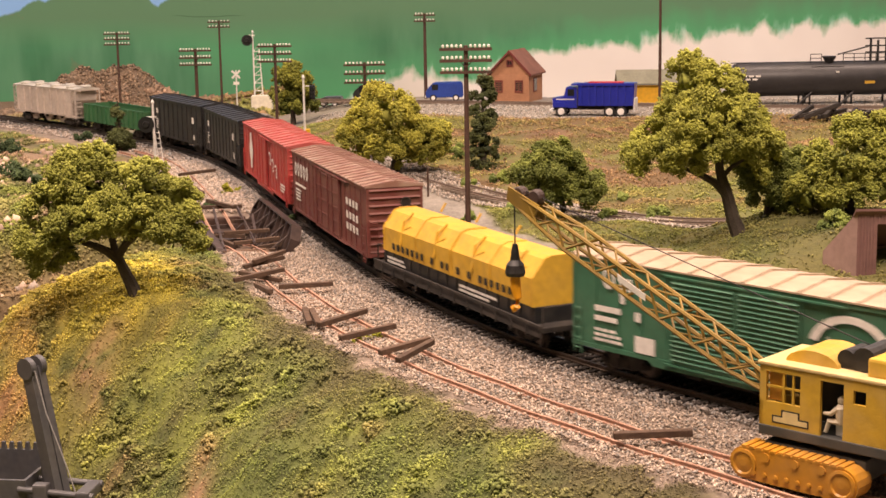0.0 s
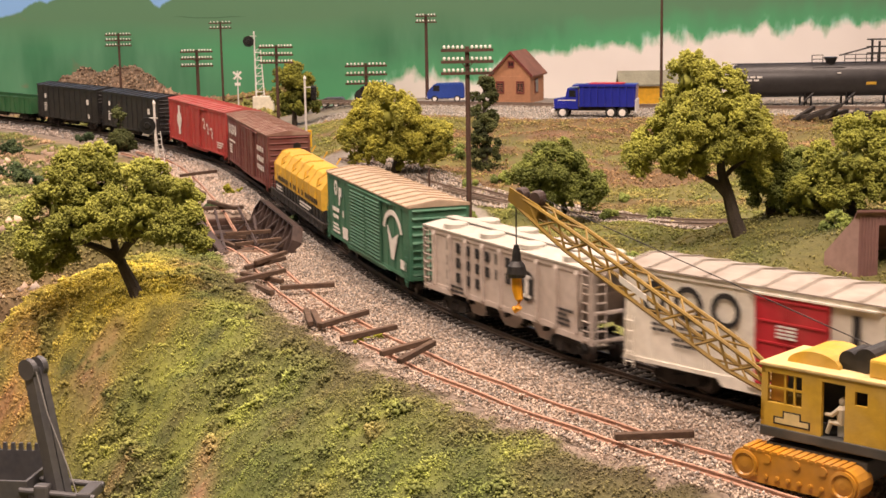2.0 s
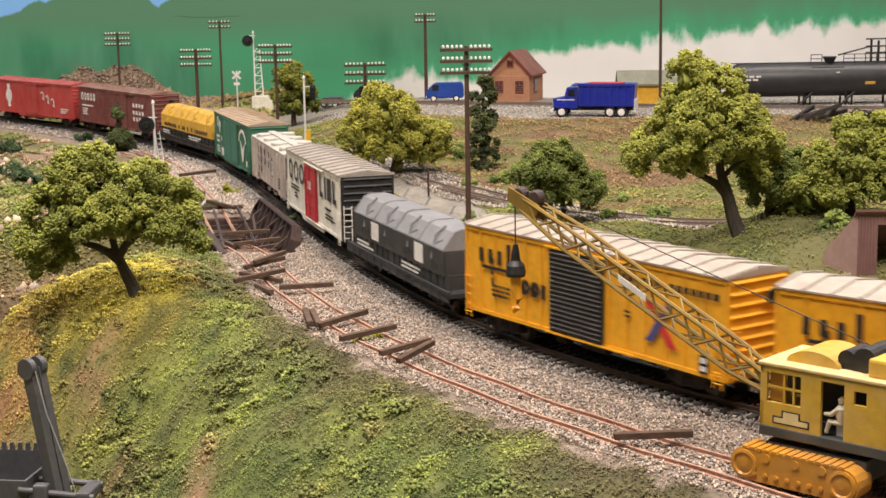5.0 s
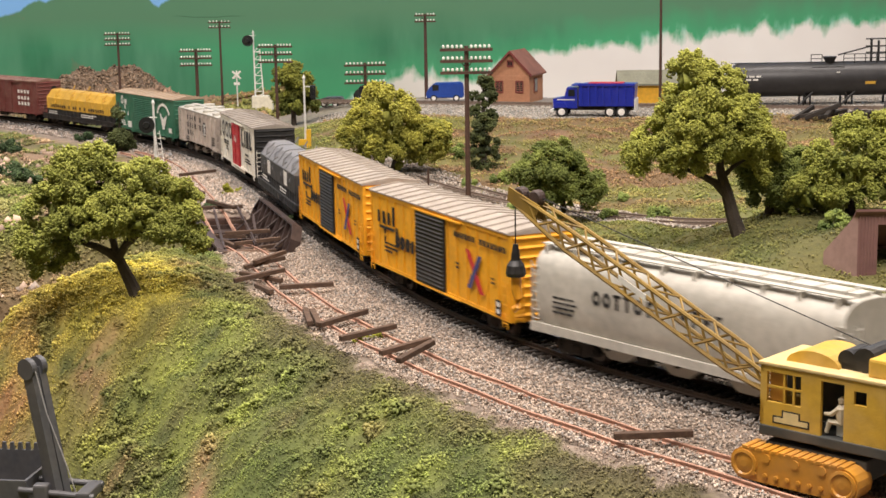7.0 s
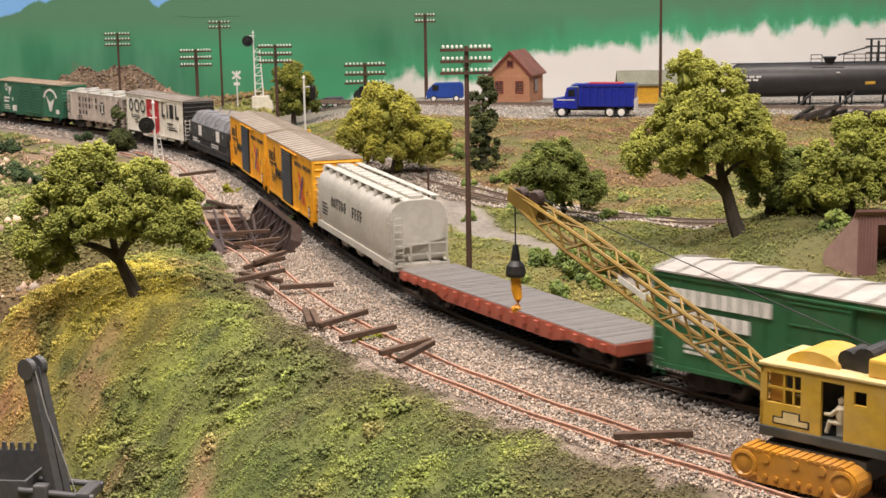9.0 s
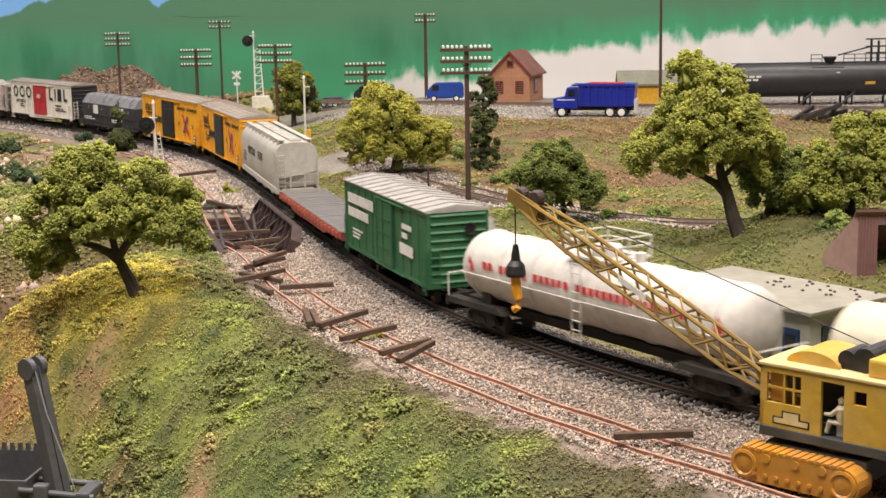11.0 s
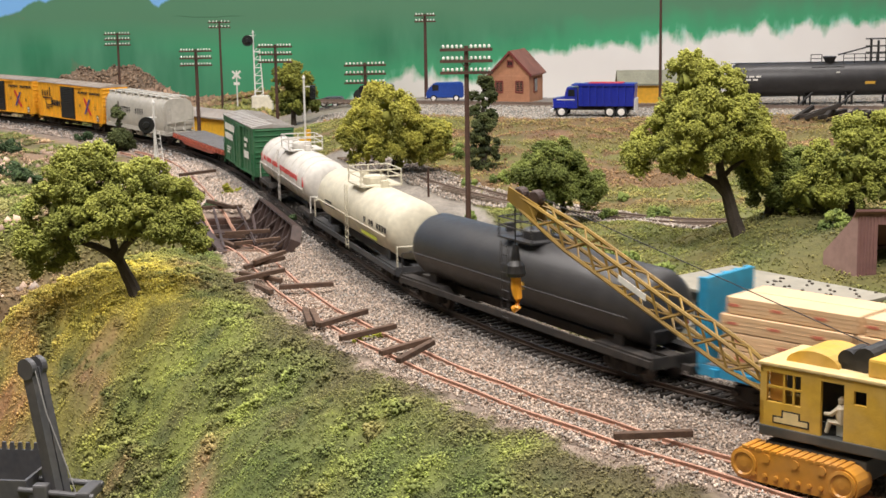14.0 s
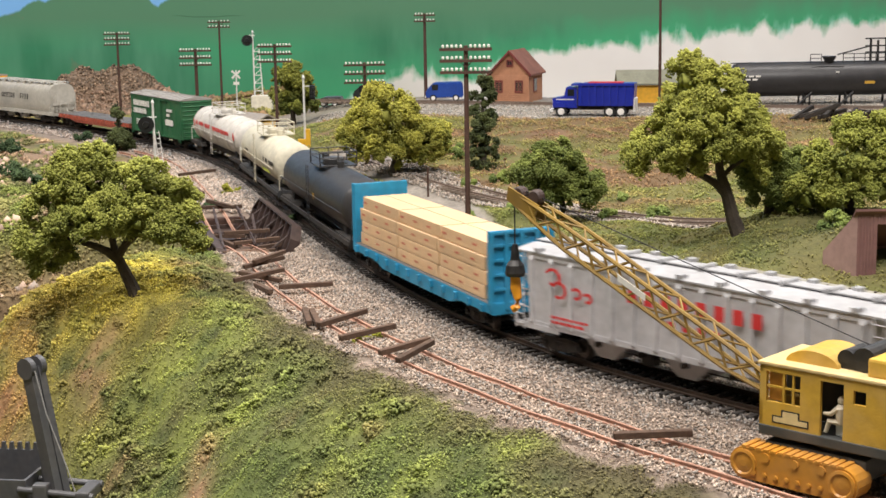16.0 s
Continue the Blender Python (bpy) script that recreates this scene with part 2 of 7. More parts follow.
def grain(x, y, f, seed=0):
    """Irregular patches between about -1 and 1: value noise in three octaves."""
    x, y = np.asarray(x, float), np.asarray(y, float)
    out, amp, total = np.zeros(np.broadcast(x, y).shape), 1.0, 0.0
    for k in range(3):
        u, v = x * f * 2.03 ** k + 31.7 * seed + 7 * k, y * f * 2.03 ** k - 17.3 * seed
        i, j = np.floor(u), np.floor(v)
        a, b = u - i, v - j
        a, b = a * a * (3 - 2 * a), b * b * (3 - 2 * b)

        def corner(p, q):
            h = np.sin((i + p) * 127.1 + (j + q) * 311.7 + seed * 74.7) * 43758.5453
            return (h - np.floor(h)) * 2 - 1
        out = out + amp * ((corner(0, 0) * (1 - a) + corner(1, 0) * a) * (1 - b) + (corner(0, 1) * (1 - a) + corner(1, 1) * a) * b)
        total += amp * 0.62
        amp *= 0.55
    return out / total


def gap(x, y, dm):
    """The ravine that the siding's bridge spans."""
    return np.exp(-(((y - 106.4) + 0.25 * (x + 14)) / 6.6) ** 4) * ramp(-2.6, -4.2, dm) * ramp(-48, -38, x)


def ground_height(x, y):
    x, y = np.asarray(x, float), np.asarray(y, float)
    dm, ds = across(MAIN, x, y), across(SIDE, x, y)
    ds = np.where(y > 165, dm + 6, ds)
    z = np.full(x.shape, -0.62)
    # bank towards the viewer
    bulge = 8.0 * np.exp(-((y - 88) / 10.0) ** 2) + 60 * ramp(104, 118, y)
    e = np.clip(-ds - 1.9 - bulge, 0, None)
    drop = np.where(e < 10, 0.22 * e + 0.05 * e * e, 7.2 + 1.2 * (e - 10))
    drop = np.minimum(drop, 13 + 0.05 * e)
    z = z - drop * (1 + 0.16 * rough(x, y, 0.33)) + np.clip(e, 0, 3) / 3 * (0.45 * rough(x, y, 0.5, 1) + 0.2 * rough(x, y, 1.3, 2))
    far = ramp(104, 118, y) * np.clip(-ds - 3, 0, None)
    z = z - far * 0.06 + ramp(1, 6, far) * (0.7 * rough(x, y, 0.22, 3) + 0.3 * rough(x, y, 0.7, 4))
    z = z + 0.5 * ramp(2, 4.5, -ds) * np.exp(-((y - 89) / 9.0) ** 2) * ramp(-2, -4, ds)
    z = z + ramp(1.0, 4.0, e) * ramp(110, 100, y) * (0.32 * grain(x, y, 0.45, 51) + 0.16 * grain(x, y, 1.2, 52))
    z = z - 5.2 * gap(x, y, dm)
    # behind the main line: a flat with the road, then the slope up to the bench
    back = ramp(2.6, 4.5, dm)
    z = z - 0.45 * back
    lift = np.clip((y + 0.12 * x - 119) / 36.0, 0, 1) * ramp(-26, -2, x + 0.12 * (y - 150))
    z = np.where(dm > 2.6, z + 3.5 * lift * ramp(2.6, 12, dm), z)
    z = z - 6.5 * np.maximum(ramp(184, 194, y) * ramp(0, 5, x), ramp(188, 198, y) * ramp(-24, -17, x))
    mound = np.exp(-(((x - 29) / 10.5) ** 4)) * np.exp(-((y - 96) / 8.5) ** 4)
    z = z + 2.3 * mound * ramp(3, 7, dm) + 0.35 * back * (rough(x, y, 0.4, 5)) * ramp(4, 8, dm) * ramp(152, 146, y)
    # rocky rise at the far left
    z = z + 4.9 * np.exp(-((x + 50) / 8.8) ** 4) * np.exp(-((y - 226) / 8.0) ** 4) * (1 + 0.18 * rough(x, y, 0.6, 6) + 0.1 * rough(x, y, 1.5, 7)) * ramp(3, 9, dm)
    return z

# ---- the setting: ground, backdrop, room ----
RNG = np.random.default_rng(7)
GREEN, OLIVE, LIME = np.array((0.14, 0.18, 0.045)), np.array((0.155, 0.145, 0.055)), np.array((0.27, 0.31, 0.065))
YELLOW, EARTH, GRAVEL = np.array((0.5, 0.42, 0.07)), np.array((0.33, 0.2, 0.11)), np.array((0.42, 0.33, 0.265))
ROAD, ROCK, DARK = np.array((0.38, 0.34, 0.29)), np.array((0.33, 0.22, 0.15)), np.array((0.06, 0.05, 0.035))
ROAD_LINE = smooth_line([(11, 88), (9, 93), (7, 98), (5, 104), (2.8, 109), (0.5, 117), (-1.5, 126), (-5, 135), (-12, 143), (-30, 158)])[1]
TRACK2_LINE = [(46, 96), (34, 102), (26, 106), (19.4, 108.3), (12, 113), (5.5, 119.5), (-2, 130), (-9, 142)]


def ground_tint(x, y, z):
    x, y = np.asarray(x, float), np.asarray(y, float)
    dm, ds = across(MAIN, x, y), across(SIDE, x, y)
    a, b, c = grain(x, y, 0.16, 11), grain(x, y, 0.45, 12), grain(x, y, 1.3, 13)

    def mix(p, q, w):
        return p + (q - p) * np.clip(w, 0, 1)[..., None]

    def spot(px, py, rx, ry, turn=0.0):
        co, si = math.cos(radians(turn)), math.sin(radians(turn))
        u, v = (x - px) * co + (y - py) * si, -(x - px) * si + (y - py) * co
        return np.exp(-(u / rx) ** 2 - (v / ry) ** 2)
    shape = (*x.shape, 3)
    t = mix(np.broadcast_to(OLIVE, shape), GREEN, 0.55 + 0.6 * a + 0.3 * c)
    t = mix(t, LIME, ramp(0.15, 0.8, b + 0.3 * a + 0.25 * c) * 0.6)
    t = mix(t, EARTH, ramp(0.45, 0.9, grain(x, y, 0.3, 14) + 0.35 * c) * 0.5)
    # the yellow hill round the tree
    yel = spot(-20, 87, 8.5, 9.0) * ramp(-3.8, -6.5, ds + b)
    t = mix(t, YELLOW, 1.5 * yel * (0.8 + 0.4 * b + 0.3 * c))
    # bare earth: a slip below the hill, a strip at the foot, the face at the corner
    t = mix(t, EARTH * 1.05, (1.3 * spot(-18.6, 79.8, 1.0, 1.6) + 1.1 * spot(-19.2, 78.2, 0.8, 2.6, 30) + 1.2 * spot(-11.2, 64.8, 0.75, 3.4)) * (0.75 + 0.5 * c + 0.4 * b))
    t = mix(t, np.array((0.36, 0.2, 0.09)), 0.9 * spot(-24.2, 81.5, 2.6, 5.5) * (0.7 + 0.6 * b))
    t = mix(t, EARTH, 0.8 * spot(-6.0, 58.5, 1.6, 1.4) * (0.6 + 0.7 * c))
    t = mix(t, ROCK, ramp(-27, -33, x) * ramp(106, 116, y) * ramp(0.0, 0.6, b + 0.5 * c))
    # dull olive strip beside the ballast
    t = mix(t, np.array((0.125, 0.105, 0.05)), 0.9 * ramp(-5.2, -2.6, ds + 0.9 * b + 0.4 * c) * ramp(92, 80, y))
    lush = spot(-12.0, 76.5, 2.6, 4.5) + 0.8 * spot(-8.4, 68.5, 2.2, 3.0) + 0.9 * spot(-3.2, 61.0, 3.2, 3.2) + 0.8 * spot(2.0, 55.8, 2.2, 1.6)
    t = mix(t, LIME * 1.05, 0.9 * lush * (0.65 + 0.6 * b + 0.5 * c))
    t = mix(t, np.array((0.09, 0.12, 0.035)), 0.6 * ramp(0.35, 0.8, grain(x, y, 0.6, 15)) * ramp(-3, -4, ds) * ramp(110, 100, y))
    west = ramp(-24, -30, x) * ramp(106, 116, y)
    t = mix(t, LIME * 0.85, west * ramp(-0.2, 0.5, a + 0.4 * c) * 0.7)
    t = mix(t, np.array((0.5, 0.33, 0.22)), west * ramp(0.2, 0.6, grain(x, y, 0.2, 16) + 0.3 * c) * 0.8)
    t = mix(t, EARTH * 0.7, np.clip(gap(x, y, dm), 0, 1) * 0.8)
    # behind: olive grass with earth showing in level streaks on the slope
    hind = ramp(3, 5, dm)
    grass = mix(np.broadcast_to(np.array((0.27, 0.235, 0.075)), shape), np.array((0.19, 0.21, 0.055)), 0.5 + 0.7 * b)
    streak = grain(x * 0.45, y * 1.3, 0.25, 17) + 0.4 * c
    grass = mix(grass, np.array((0.29, 0.17, 0.095)), 0.85 * ramp(0.15, 0.6, streak) * ramp(112, 122, y))
    grass = mix(grass, np.array((0.27, 0.15, 0.085)), 0.75 * ramp(139, 146, y + 1.5 * b) * ramp(0, 7, x) * (0.75 + 0.5 * c))
    t = mix(t, grass, hind)
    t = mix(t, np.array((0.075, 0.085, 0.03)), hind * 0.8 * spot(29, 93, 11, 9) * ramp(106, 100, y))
    t = mix(t, ROCK * 0.9, ramp(200, 212, y) * ramp(-30, -38, x))
    dr = np.abs(across(ROAD_LINE, x, y))
    t = mix(t, ROAD, ramp(0.3, -0.3, dr - road_half(y)) * hind)
    # ballast bed between and around the two tracks, and the yard on the bench
    bed = ramp(-2.3, -1.6, ds + 0.5 * c) * ramp(3.4, 2.6, dm + 0.4 * c)
    far_bed = ramp(-7.0, -6.0, dm + 0.5 * c) * ramp(3.6, 2.8, dm) * ramp(128, 135, y)
    t = mix(t, GRAVEL, np.maximum(bed * ramp(150, 140, y), far_bed))
    yard = ramp(-0.8, 0.8, yard_side(x, y) + 1.2 * b) * ramp(4, 7, dm) * np.maximum(ramp(190, 185, y), ramp(0, 6, x))
    t = mix(t, ROAD * 1.05, yard * (0.75 + 0.3 * ramp(-8, 2, x)))
    return t


def road_half(y):
    """Half the road's width: a lane that widens towards the far end."""
    return 0.9 + 1.8 * ramp(100, 122, y)


def yard_side(x, y):
    """Positive on the gravelled yard, negative on the slope below it."""
    return y - 155.2 - 0.55 * np.clip(12 - x, 0, 24)


def build_ground():
    xs = np.r_[np.arange(-330, -75, 15), np.arange(-75, -40, 1.2), np.arange(-40, 40, 0.42), np.arange(40, 85, 1.4), np.arange(85, 331, 15)]
    ys = np.r_[np.arange(10, 40, 2.0), np.arange(40, 100, 0.42), np.arange(100, 160, 0.7), np.arange(160, 241.5, 1.3)]
    gx, gy = np.meshgrid(xs, ys)
    gz = ground_height(gx, gy)
    fine = ramp(40, 44, gy) * ramp(44, 36, np.abs(gx))
    gz = gz + fine * (0.035 * RNG.normal(size=gz.shape) - 0.03)
    nx, ny = len(xs), len(ys)
    co = np.stack([gx, gy, gz], -1).reshape(-1, 3) * U
    i = np.arange(nx * ny).reshape(ny, nx)
    f = np.stack([i[:-1, :-1], i[:-1, 1:], i[1:, 1:], i[1:, :-1]], -1).reshape(-1)
    me = bpy.data.meshes.new("ground")
    me.vertices.add(nx * ny)
    me.vertices.foreach_set("co", co.astype(np.float32).ravel())
    me.loops.add(len(f))
    me.loops.foreach_set("vertex_index", f.astype(np.int32))
    me.polygons.add(len(f) // 4)
    me.polygons.foreach_set("loop_start", np.arange(0, len(f), 4, dtype=np.int32))
    me.polygons.foreach_set("use_smooth", np.ones(len(f) // 4, bool))
    me.update(calc_edges=True)
    col = me.color_attributes.new("tint", "FLOAT_COLOR", "POINT")
    rgba = np.ones((nx * ny, 4), np.float32)
    # whole base darkened as if shaded by the loose cover, painted into the tint
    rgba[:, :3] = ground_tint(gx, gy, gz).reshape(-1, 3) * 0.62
    col.data.foreach_set("color", rgba.ravel())
    me.materials.append(M_GROUND)
    tagged(new("ground", me), "model landscape ground of foam turf, earth and gravel", "ground", kind="structure")


build_ground()


def backdrop_paint():
    """Painted wall: blue sky, dark green wooded ridge, ragged edge above a pale unpainted foot."""
    m = bpy.data.materials.new("painted_backdrop")
    m.use_nodes = True
    nt = m.node_tree
    nd, ln = nt.nodes, nt.links
    bsdf = nd["Principled BSDF"]
    bsdf.inputs["Roughness"].default_value = 0.6
    tc = nd.new("ShaderNodeTexCoord")
    sep = nd.new("ShaderNodeSeparateXYZ")
    ln.new(tc.outputs["Object"], sep.inputs[0])

    def noise_of(scale, stretch, detail=5):
        mp = nd.new("ShaderNodeMapping")
        mp.inputs["Scale"].default_value = stretch
        ln.new(tc.outputs["Object"], mp.inputs[0])
        n = nd.new("ShaderNodeTexNoise")
        n.inputs["Scale"].default_value = scale
        n.inputs["Detail"].default_value = detail
        ln.new(mp.outputs[0], n.inputs["Vector"])
        return n.outputs["Fac"]

    def op(kind, a, b, c=None):
        n = nd.new("ShaderNodeMath")
        n.operation = kind
        for i, v in enumerate((a, b, c)):
            if v is None:
                continue
            if isinstance(v, (int, float)):
                n.inputs[i].default_value = v
            else:
                ln.new(v, n.inputs[i])
        return n.outputs[0]

    def rng(v, a, b, c=0.0, d=1.0):
        n = nd.new("ShaderNodeMapRange")
        ln.new(v, n.inputs["Value"])
        for k, w in zip(("From Min", "From Max", "To Min", "To Max"), (a, b, c, d)):
            n.inputs[k].default_value = w
        return n.outputs[0]

    def blend(w, a, b):
        n = nd.new("ShaderNodeMix")
        n.data_type = "RGBA"
        ln.new(w, n.inputs[0])
        for i, v in ((6, a), (7, b)):
            if isinstance(v, tuple):
                n.inputs[i].default_value = (*v, 1)
            else:
                ln.new(v, n.inputs[i])
        return n.outputs[2]
    x, z = sep.outputs[0], sep.outputs[2]
    streak = noise_of(14, (1.6, 1, 0.35))
    broad = noise_of(3, (1, 1, 1.3))
    green = blend(rng(streak, 0.35, 0.65), (0.03, 0.19, 0.095), (0.08, 0.28, 0.16))
    green = blend(rng(broad, 0.42, 0.6), green, (0.05, 0.31, 0.15))
    high = rng(op("ADD", z, op("MULTIPLY", broad, 0.06)), 0.10, 0.15)
    green = blend(high, green, (0.085, 0.23, 0.13))
    # the lower edge climbs to the right in steps
    edge = op("MULTIPLY_ADD", rng(x, -0.17, -0.06), 0.056, -0.037)
    edge = op("ADD", edge, op("MULTIPLY", rng(x, 0.06, 0.17), 0.034))
    edge = op("ADD", edge, op("MULTIPLY", rng(x, 0.17, 0.65), 0.036))
    ragged = op("MULTIPLY_ADD", op("SUBTRACT", noise_of(24, (1.2, 1, 0.6), 8), 0.5), 0.075, edge)
    brush = noise_of(45, (1.6, 1, 0.5), 4)
    above = op("SUBTRACT", z, ragged)
    lively = op("MULTIPLY", rng(above, 0.05, 0.004), rng(x, -0.3, 0.05))
    green = blend(op("MULTIPLY", lively, 0.8), green, (0.045, 0.37, 0.17))
    wash = op("MULTIPLY", rng(above, 0.016, 0.0), rng(brush, 0.45, 0.62))
    green = blend(wash, green, (0.3, 0.62, 0.5))
    foot = blend(rng(noise_of(5, (1, 1, 1)), 0.35, 0.65), (0.76, 0.73, 0.71), (0.84, 0.82, 0.8))
    foot = blend(op("MULTIPLY", rng(x, 0.02, -0.14), 0.55), foot, (0.42, 0.45, 0.42))
    col = blend(rng(above, -0.006, 0.007), foot, green)
    # a thin painted contour and worn spots on the ridge
    wave = op("MULTIPLY_ADD", op("SUBTRACT", noise_of(9, (1, 0, 0), 2), 0.5), 0.02, 0.117)
    line_ = op("MULTIPLY", rng(op("ABSOLUTE", op("SUBTRACT", z, wave), 0.0), 0.0012, 0.0004), op("MULTIPLY", rng(x, -0.42, -0.40), rng(x, -0.30, -0.32)))
    col = blend(op("MULTIPLY", line_, 0.7), col, (0.03, 0.12, 0.06))
    worn = op("MULTIPLY", rng(noise_of(22, (1, 1, 1.4), 4), 0.66, 0.72), rng(x, -0.5, -0.6))
    col = blend(op("MULTIPLY", worn, 0.5), col, (0.2, 0.16, 0.1))
    # sky over the ridge, only at the far left
    crest = op("MULTIPLY_ADD", rng(x, -0.70, -0.585), 0.034, 0.12)
    crest = op("MULTIPLY_ADD", op("SUBTRACT", noise_of(34, (1, 1, 0.1), 4), 0.5), 0.03, crest)
    dip = rng(op("ABSOLUTE", op("ADD", x, 0.437), 0.0), 0.03, 0.0)
    crest = op("MULTIPLY_ADD", dip, -0.022, crest)
    col = blend(rng(op("SUBTRACT", z, crest), -0.002, 0.002), col, (0.2, 0.46, 0.85))
    ln.new(col, bsdf.inputs["Base Color"])
    return m


def room():
    paint = backdrop_paint()
    tagged(part("backdrop", box(B(), -340, 340, 238, 241, -14, 75), paint), "hand-painted backdrop of green wooded hills and pale ground", "backdrop", kind="structure")
    wall = material("room_wall", (0.62, 0.58, 0.52), 0.9, vary=0.06, scale=3, bump=0.1)
    for name, d in (("wall_north", (-400, 400, 245, 255, -110, 132)), ("wall_south", (-400, 400, -260, -250, -110, 132)),
                    ("wall_west", (-410, -400, -250, 245, -110, 132)), ("wall_east", (400, 410, -250, 245, -110, 132))):
        tagged(part(name, box(B(), *d), wall), "plain painted room wall", "wall", kind="structure")
    tagged(part("floor", box(B(), -400, 400, -250, 245, -112, -110), material("room_floor", (0.2, 0.17, 0.14), 0.6, scale=4)), "plain room floor under the layout", "floor", kind="structure")
    tagged(part("ceiling", box(B(), -400, 400, -250, 245, 132, 136), wall), "plain white room ceiling", "ceiling", kind="structure")
    bench = material("benchwork_wood", (0.28, 0.18, 0.1), 0.7, scale=8)
    tagged(part("benchwork", box(B(), -332, 332, 9, 243, -22, -17), bench), "plywood benchwork that carries the layout", "table", kind="structure")


room()

# ---- tracks ----


def rail_mesh(grid, line, s0, s1, offset, z, step=1.0, sag=None):
    """A rail's section carried along the line."""
    prof = [(-0.1, -0.22), (0.1, -0.22), (0.1, -0.18), (0.03, -0.15), (0.03, -0.07), (0.055, -0.05), (0.055, 0), (-0.055, 0), (-0.055, -0.05), (-0.03, -0.07), (-0.03, -0.15), (-0.1, -0.18)]
    bm = B()
    last = None
    for s in np.arange(s0, s1, step):
        x, y, tx, ty = on_line(grid, line, s)
        dz = sag(s) if sag else 0.0
        ring = [bm.verts.new((x + ty * (offset + a), y - tx * (offset + a), z + b + dz)) for a, b in prof]
        if last:
            for i in range(len(prof)):
                bm.faces.new((last[i], last[(i + 1) % len(prof)], ring[(i + 1) % len(prof)], ring[i]))
        last = ring
    return bm


def tie_mesh(name, length, width, thick, mat):
    b = B()
    box(b, -width / 2, width / 2, -length / 2, length / 2, -thick / 2, thick / 2)
    bmesh.ops.bevel(b, geom=b.edges[:], offset=0.02, segments=1, affect="EDGES")
    me = bpy.data.meshes.new(name)
    bmesh.ops.recalc_face_normals(b, faces=b.faces)
    b.to_mesh(me)
    b.free()
    me.transform(Matrix.Scale(U, 4))
    me.materials.append(mat)
    return me


TIE = tie_mesh("tie", 3.0, 0.27, 0.2, M_TIE)
BROWN_TIE = tie_mesh("brown_tie", 2.7, 0.25, 0.2, material("brown_tie", (0.16, 0.095, 0.06), 0.85, vary=0.3, scale=150, spread=0.8, bump=0.5))
LOOSE_TIE = tie_mesh("loose_tie", 3.0, 0.3, 0.26, M_OLD_TIE)


def build_main_track():
    tr = root("main_track", at(0, 0, 0), "dark railway track with black ties on grey ballast", "track", kind="structure")
    for o in (-0.83, 0.83):
        part("rail", rail_mesh(MAIN_S, MAIN, 20, MAIN_S[-1] - 20, o, 0.0), M_RAIL, tr)
    start = S_ZERO - 12
    rest = B()
    for i in range(430):
        s = start + 0.64 * i
        x, y, tx, ty = on_line(MAIN_S, MAIN, s)
        m = at(x, y, -0.33, 0, 0, math.degrees(math.atan2(ty, tx)) + RNG.normal() * 0.8)
        if i < 300:
            shared("tie", TIE, tr, m)
        else:
            q = Matrix.Translation((x, y, -0.33)) @ Matrix.Rotation(math.atan2(ty, tx), 4, "Z")
            box(rest, -0.135, 0.135, -1.5, 1.5, -0.1, 0.1, q)
    tagged(part("tie_row", rest, M_TIE, tr), kind="stuff")


def wreck_sag(s):
    """The damaged siding dips where the bridge gave way and buckles near it."""
    y = np.interp(s, SIDE_S, SIDE[:, 1])
    return -0.9 * math.exp(-((y - 105) / 6.0) ** 2) + 0.03 * math.sin(s * 0.9)


def build_siding():
    tr = root("siding_track", at(0, 0, 0), "abandoned broken siding with rusty rails", "track", kind="structure")
    for o in (-0.83, 0.83):
        part("rail", rail_mesh(SIDE_S, SIDE, 2, SIDE_S[-1] - 1, o, -0.26, 0.6, wreck_sag), M_RUST_RAIL, tr)
    # half-buried ties still show between the rails near the bridge
    first = float(SIDE_S[np.argmin(np.abs(SIDE[:, 1] - 71))])
    for i in range(62):
        s = first + 0.64 * i
        x, y, tx, ty = on_line(SIDE_S, SIDE, s)
        if abs(y - 105) < 7 or RNG.random() < 0.15:
            continue
        shared("tie", BROWN_TIE, tr, at(x, y, -0.53 + wreck_sag(s) * 0.5, 0, 0, math.degrees(math.atan2(ty, tx)) + RNG.normal() * 3))


build_main_track()
build_siding()

# ---- rolling stock ----
BOGIE = {}


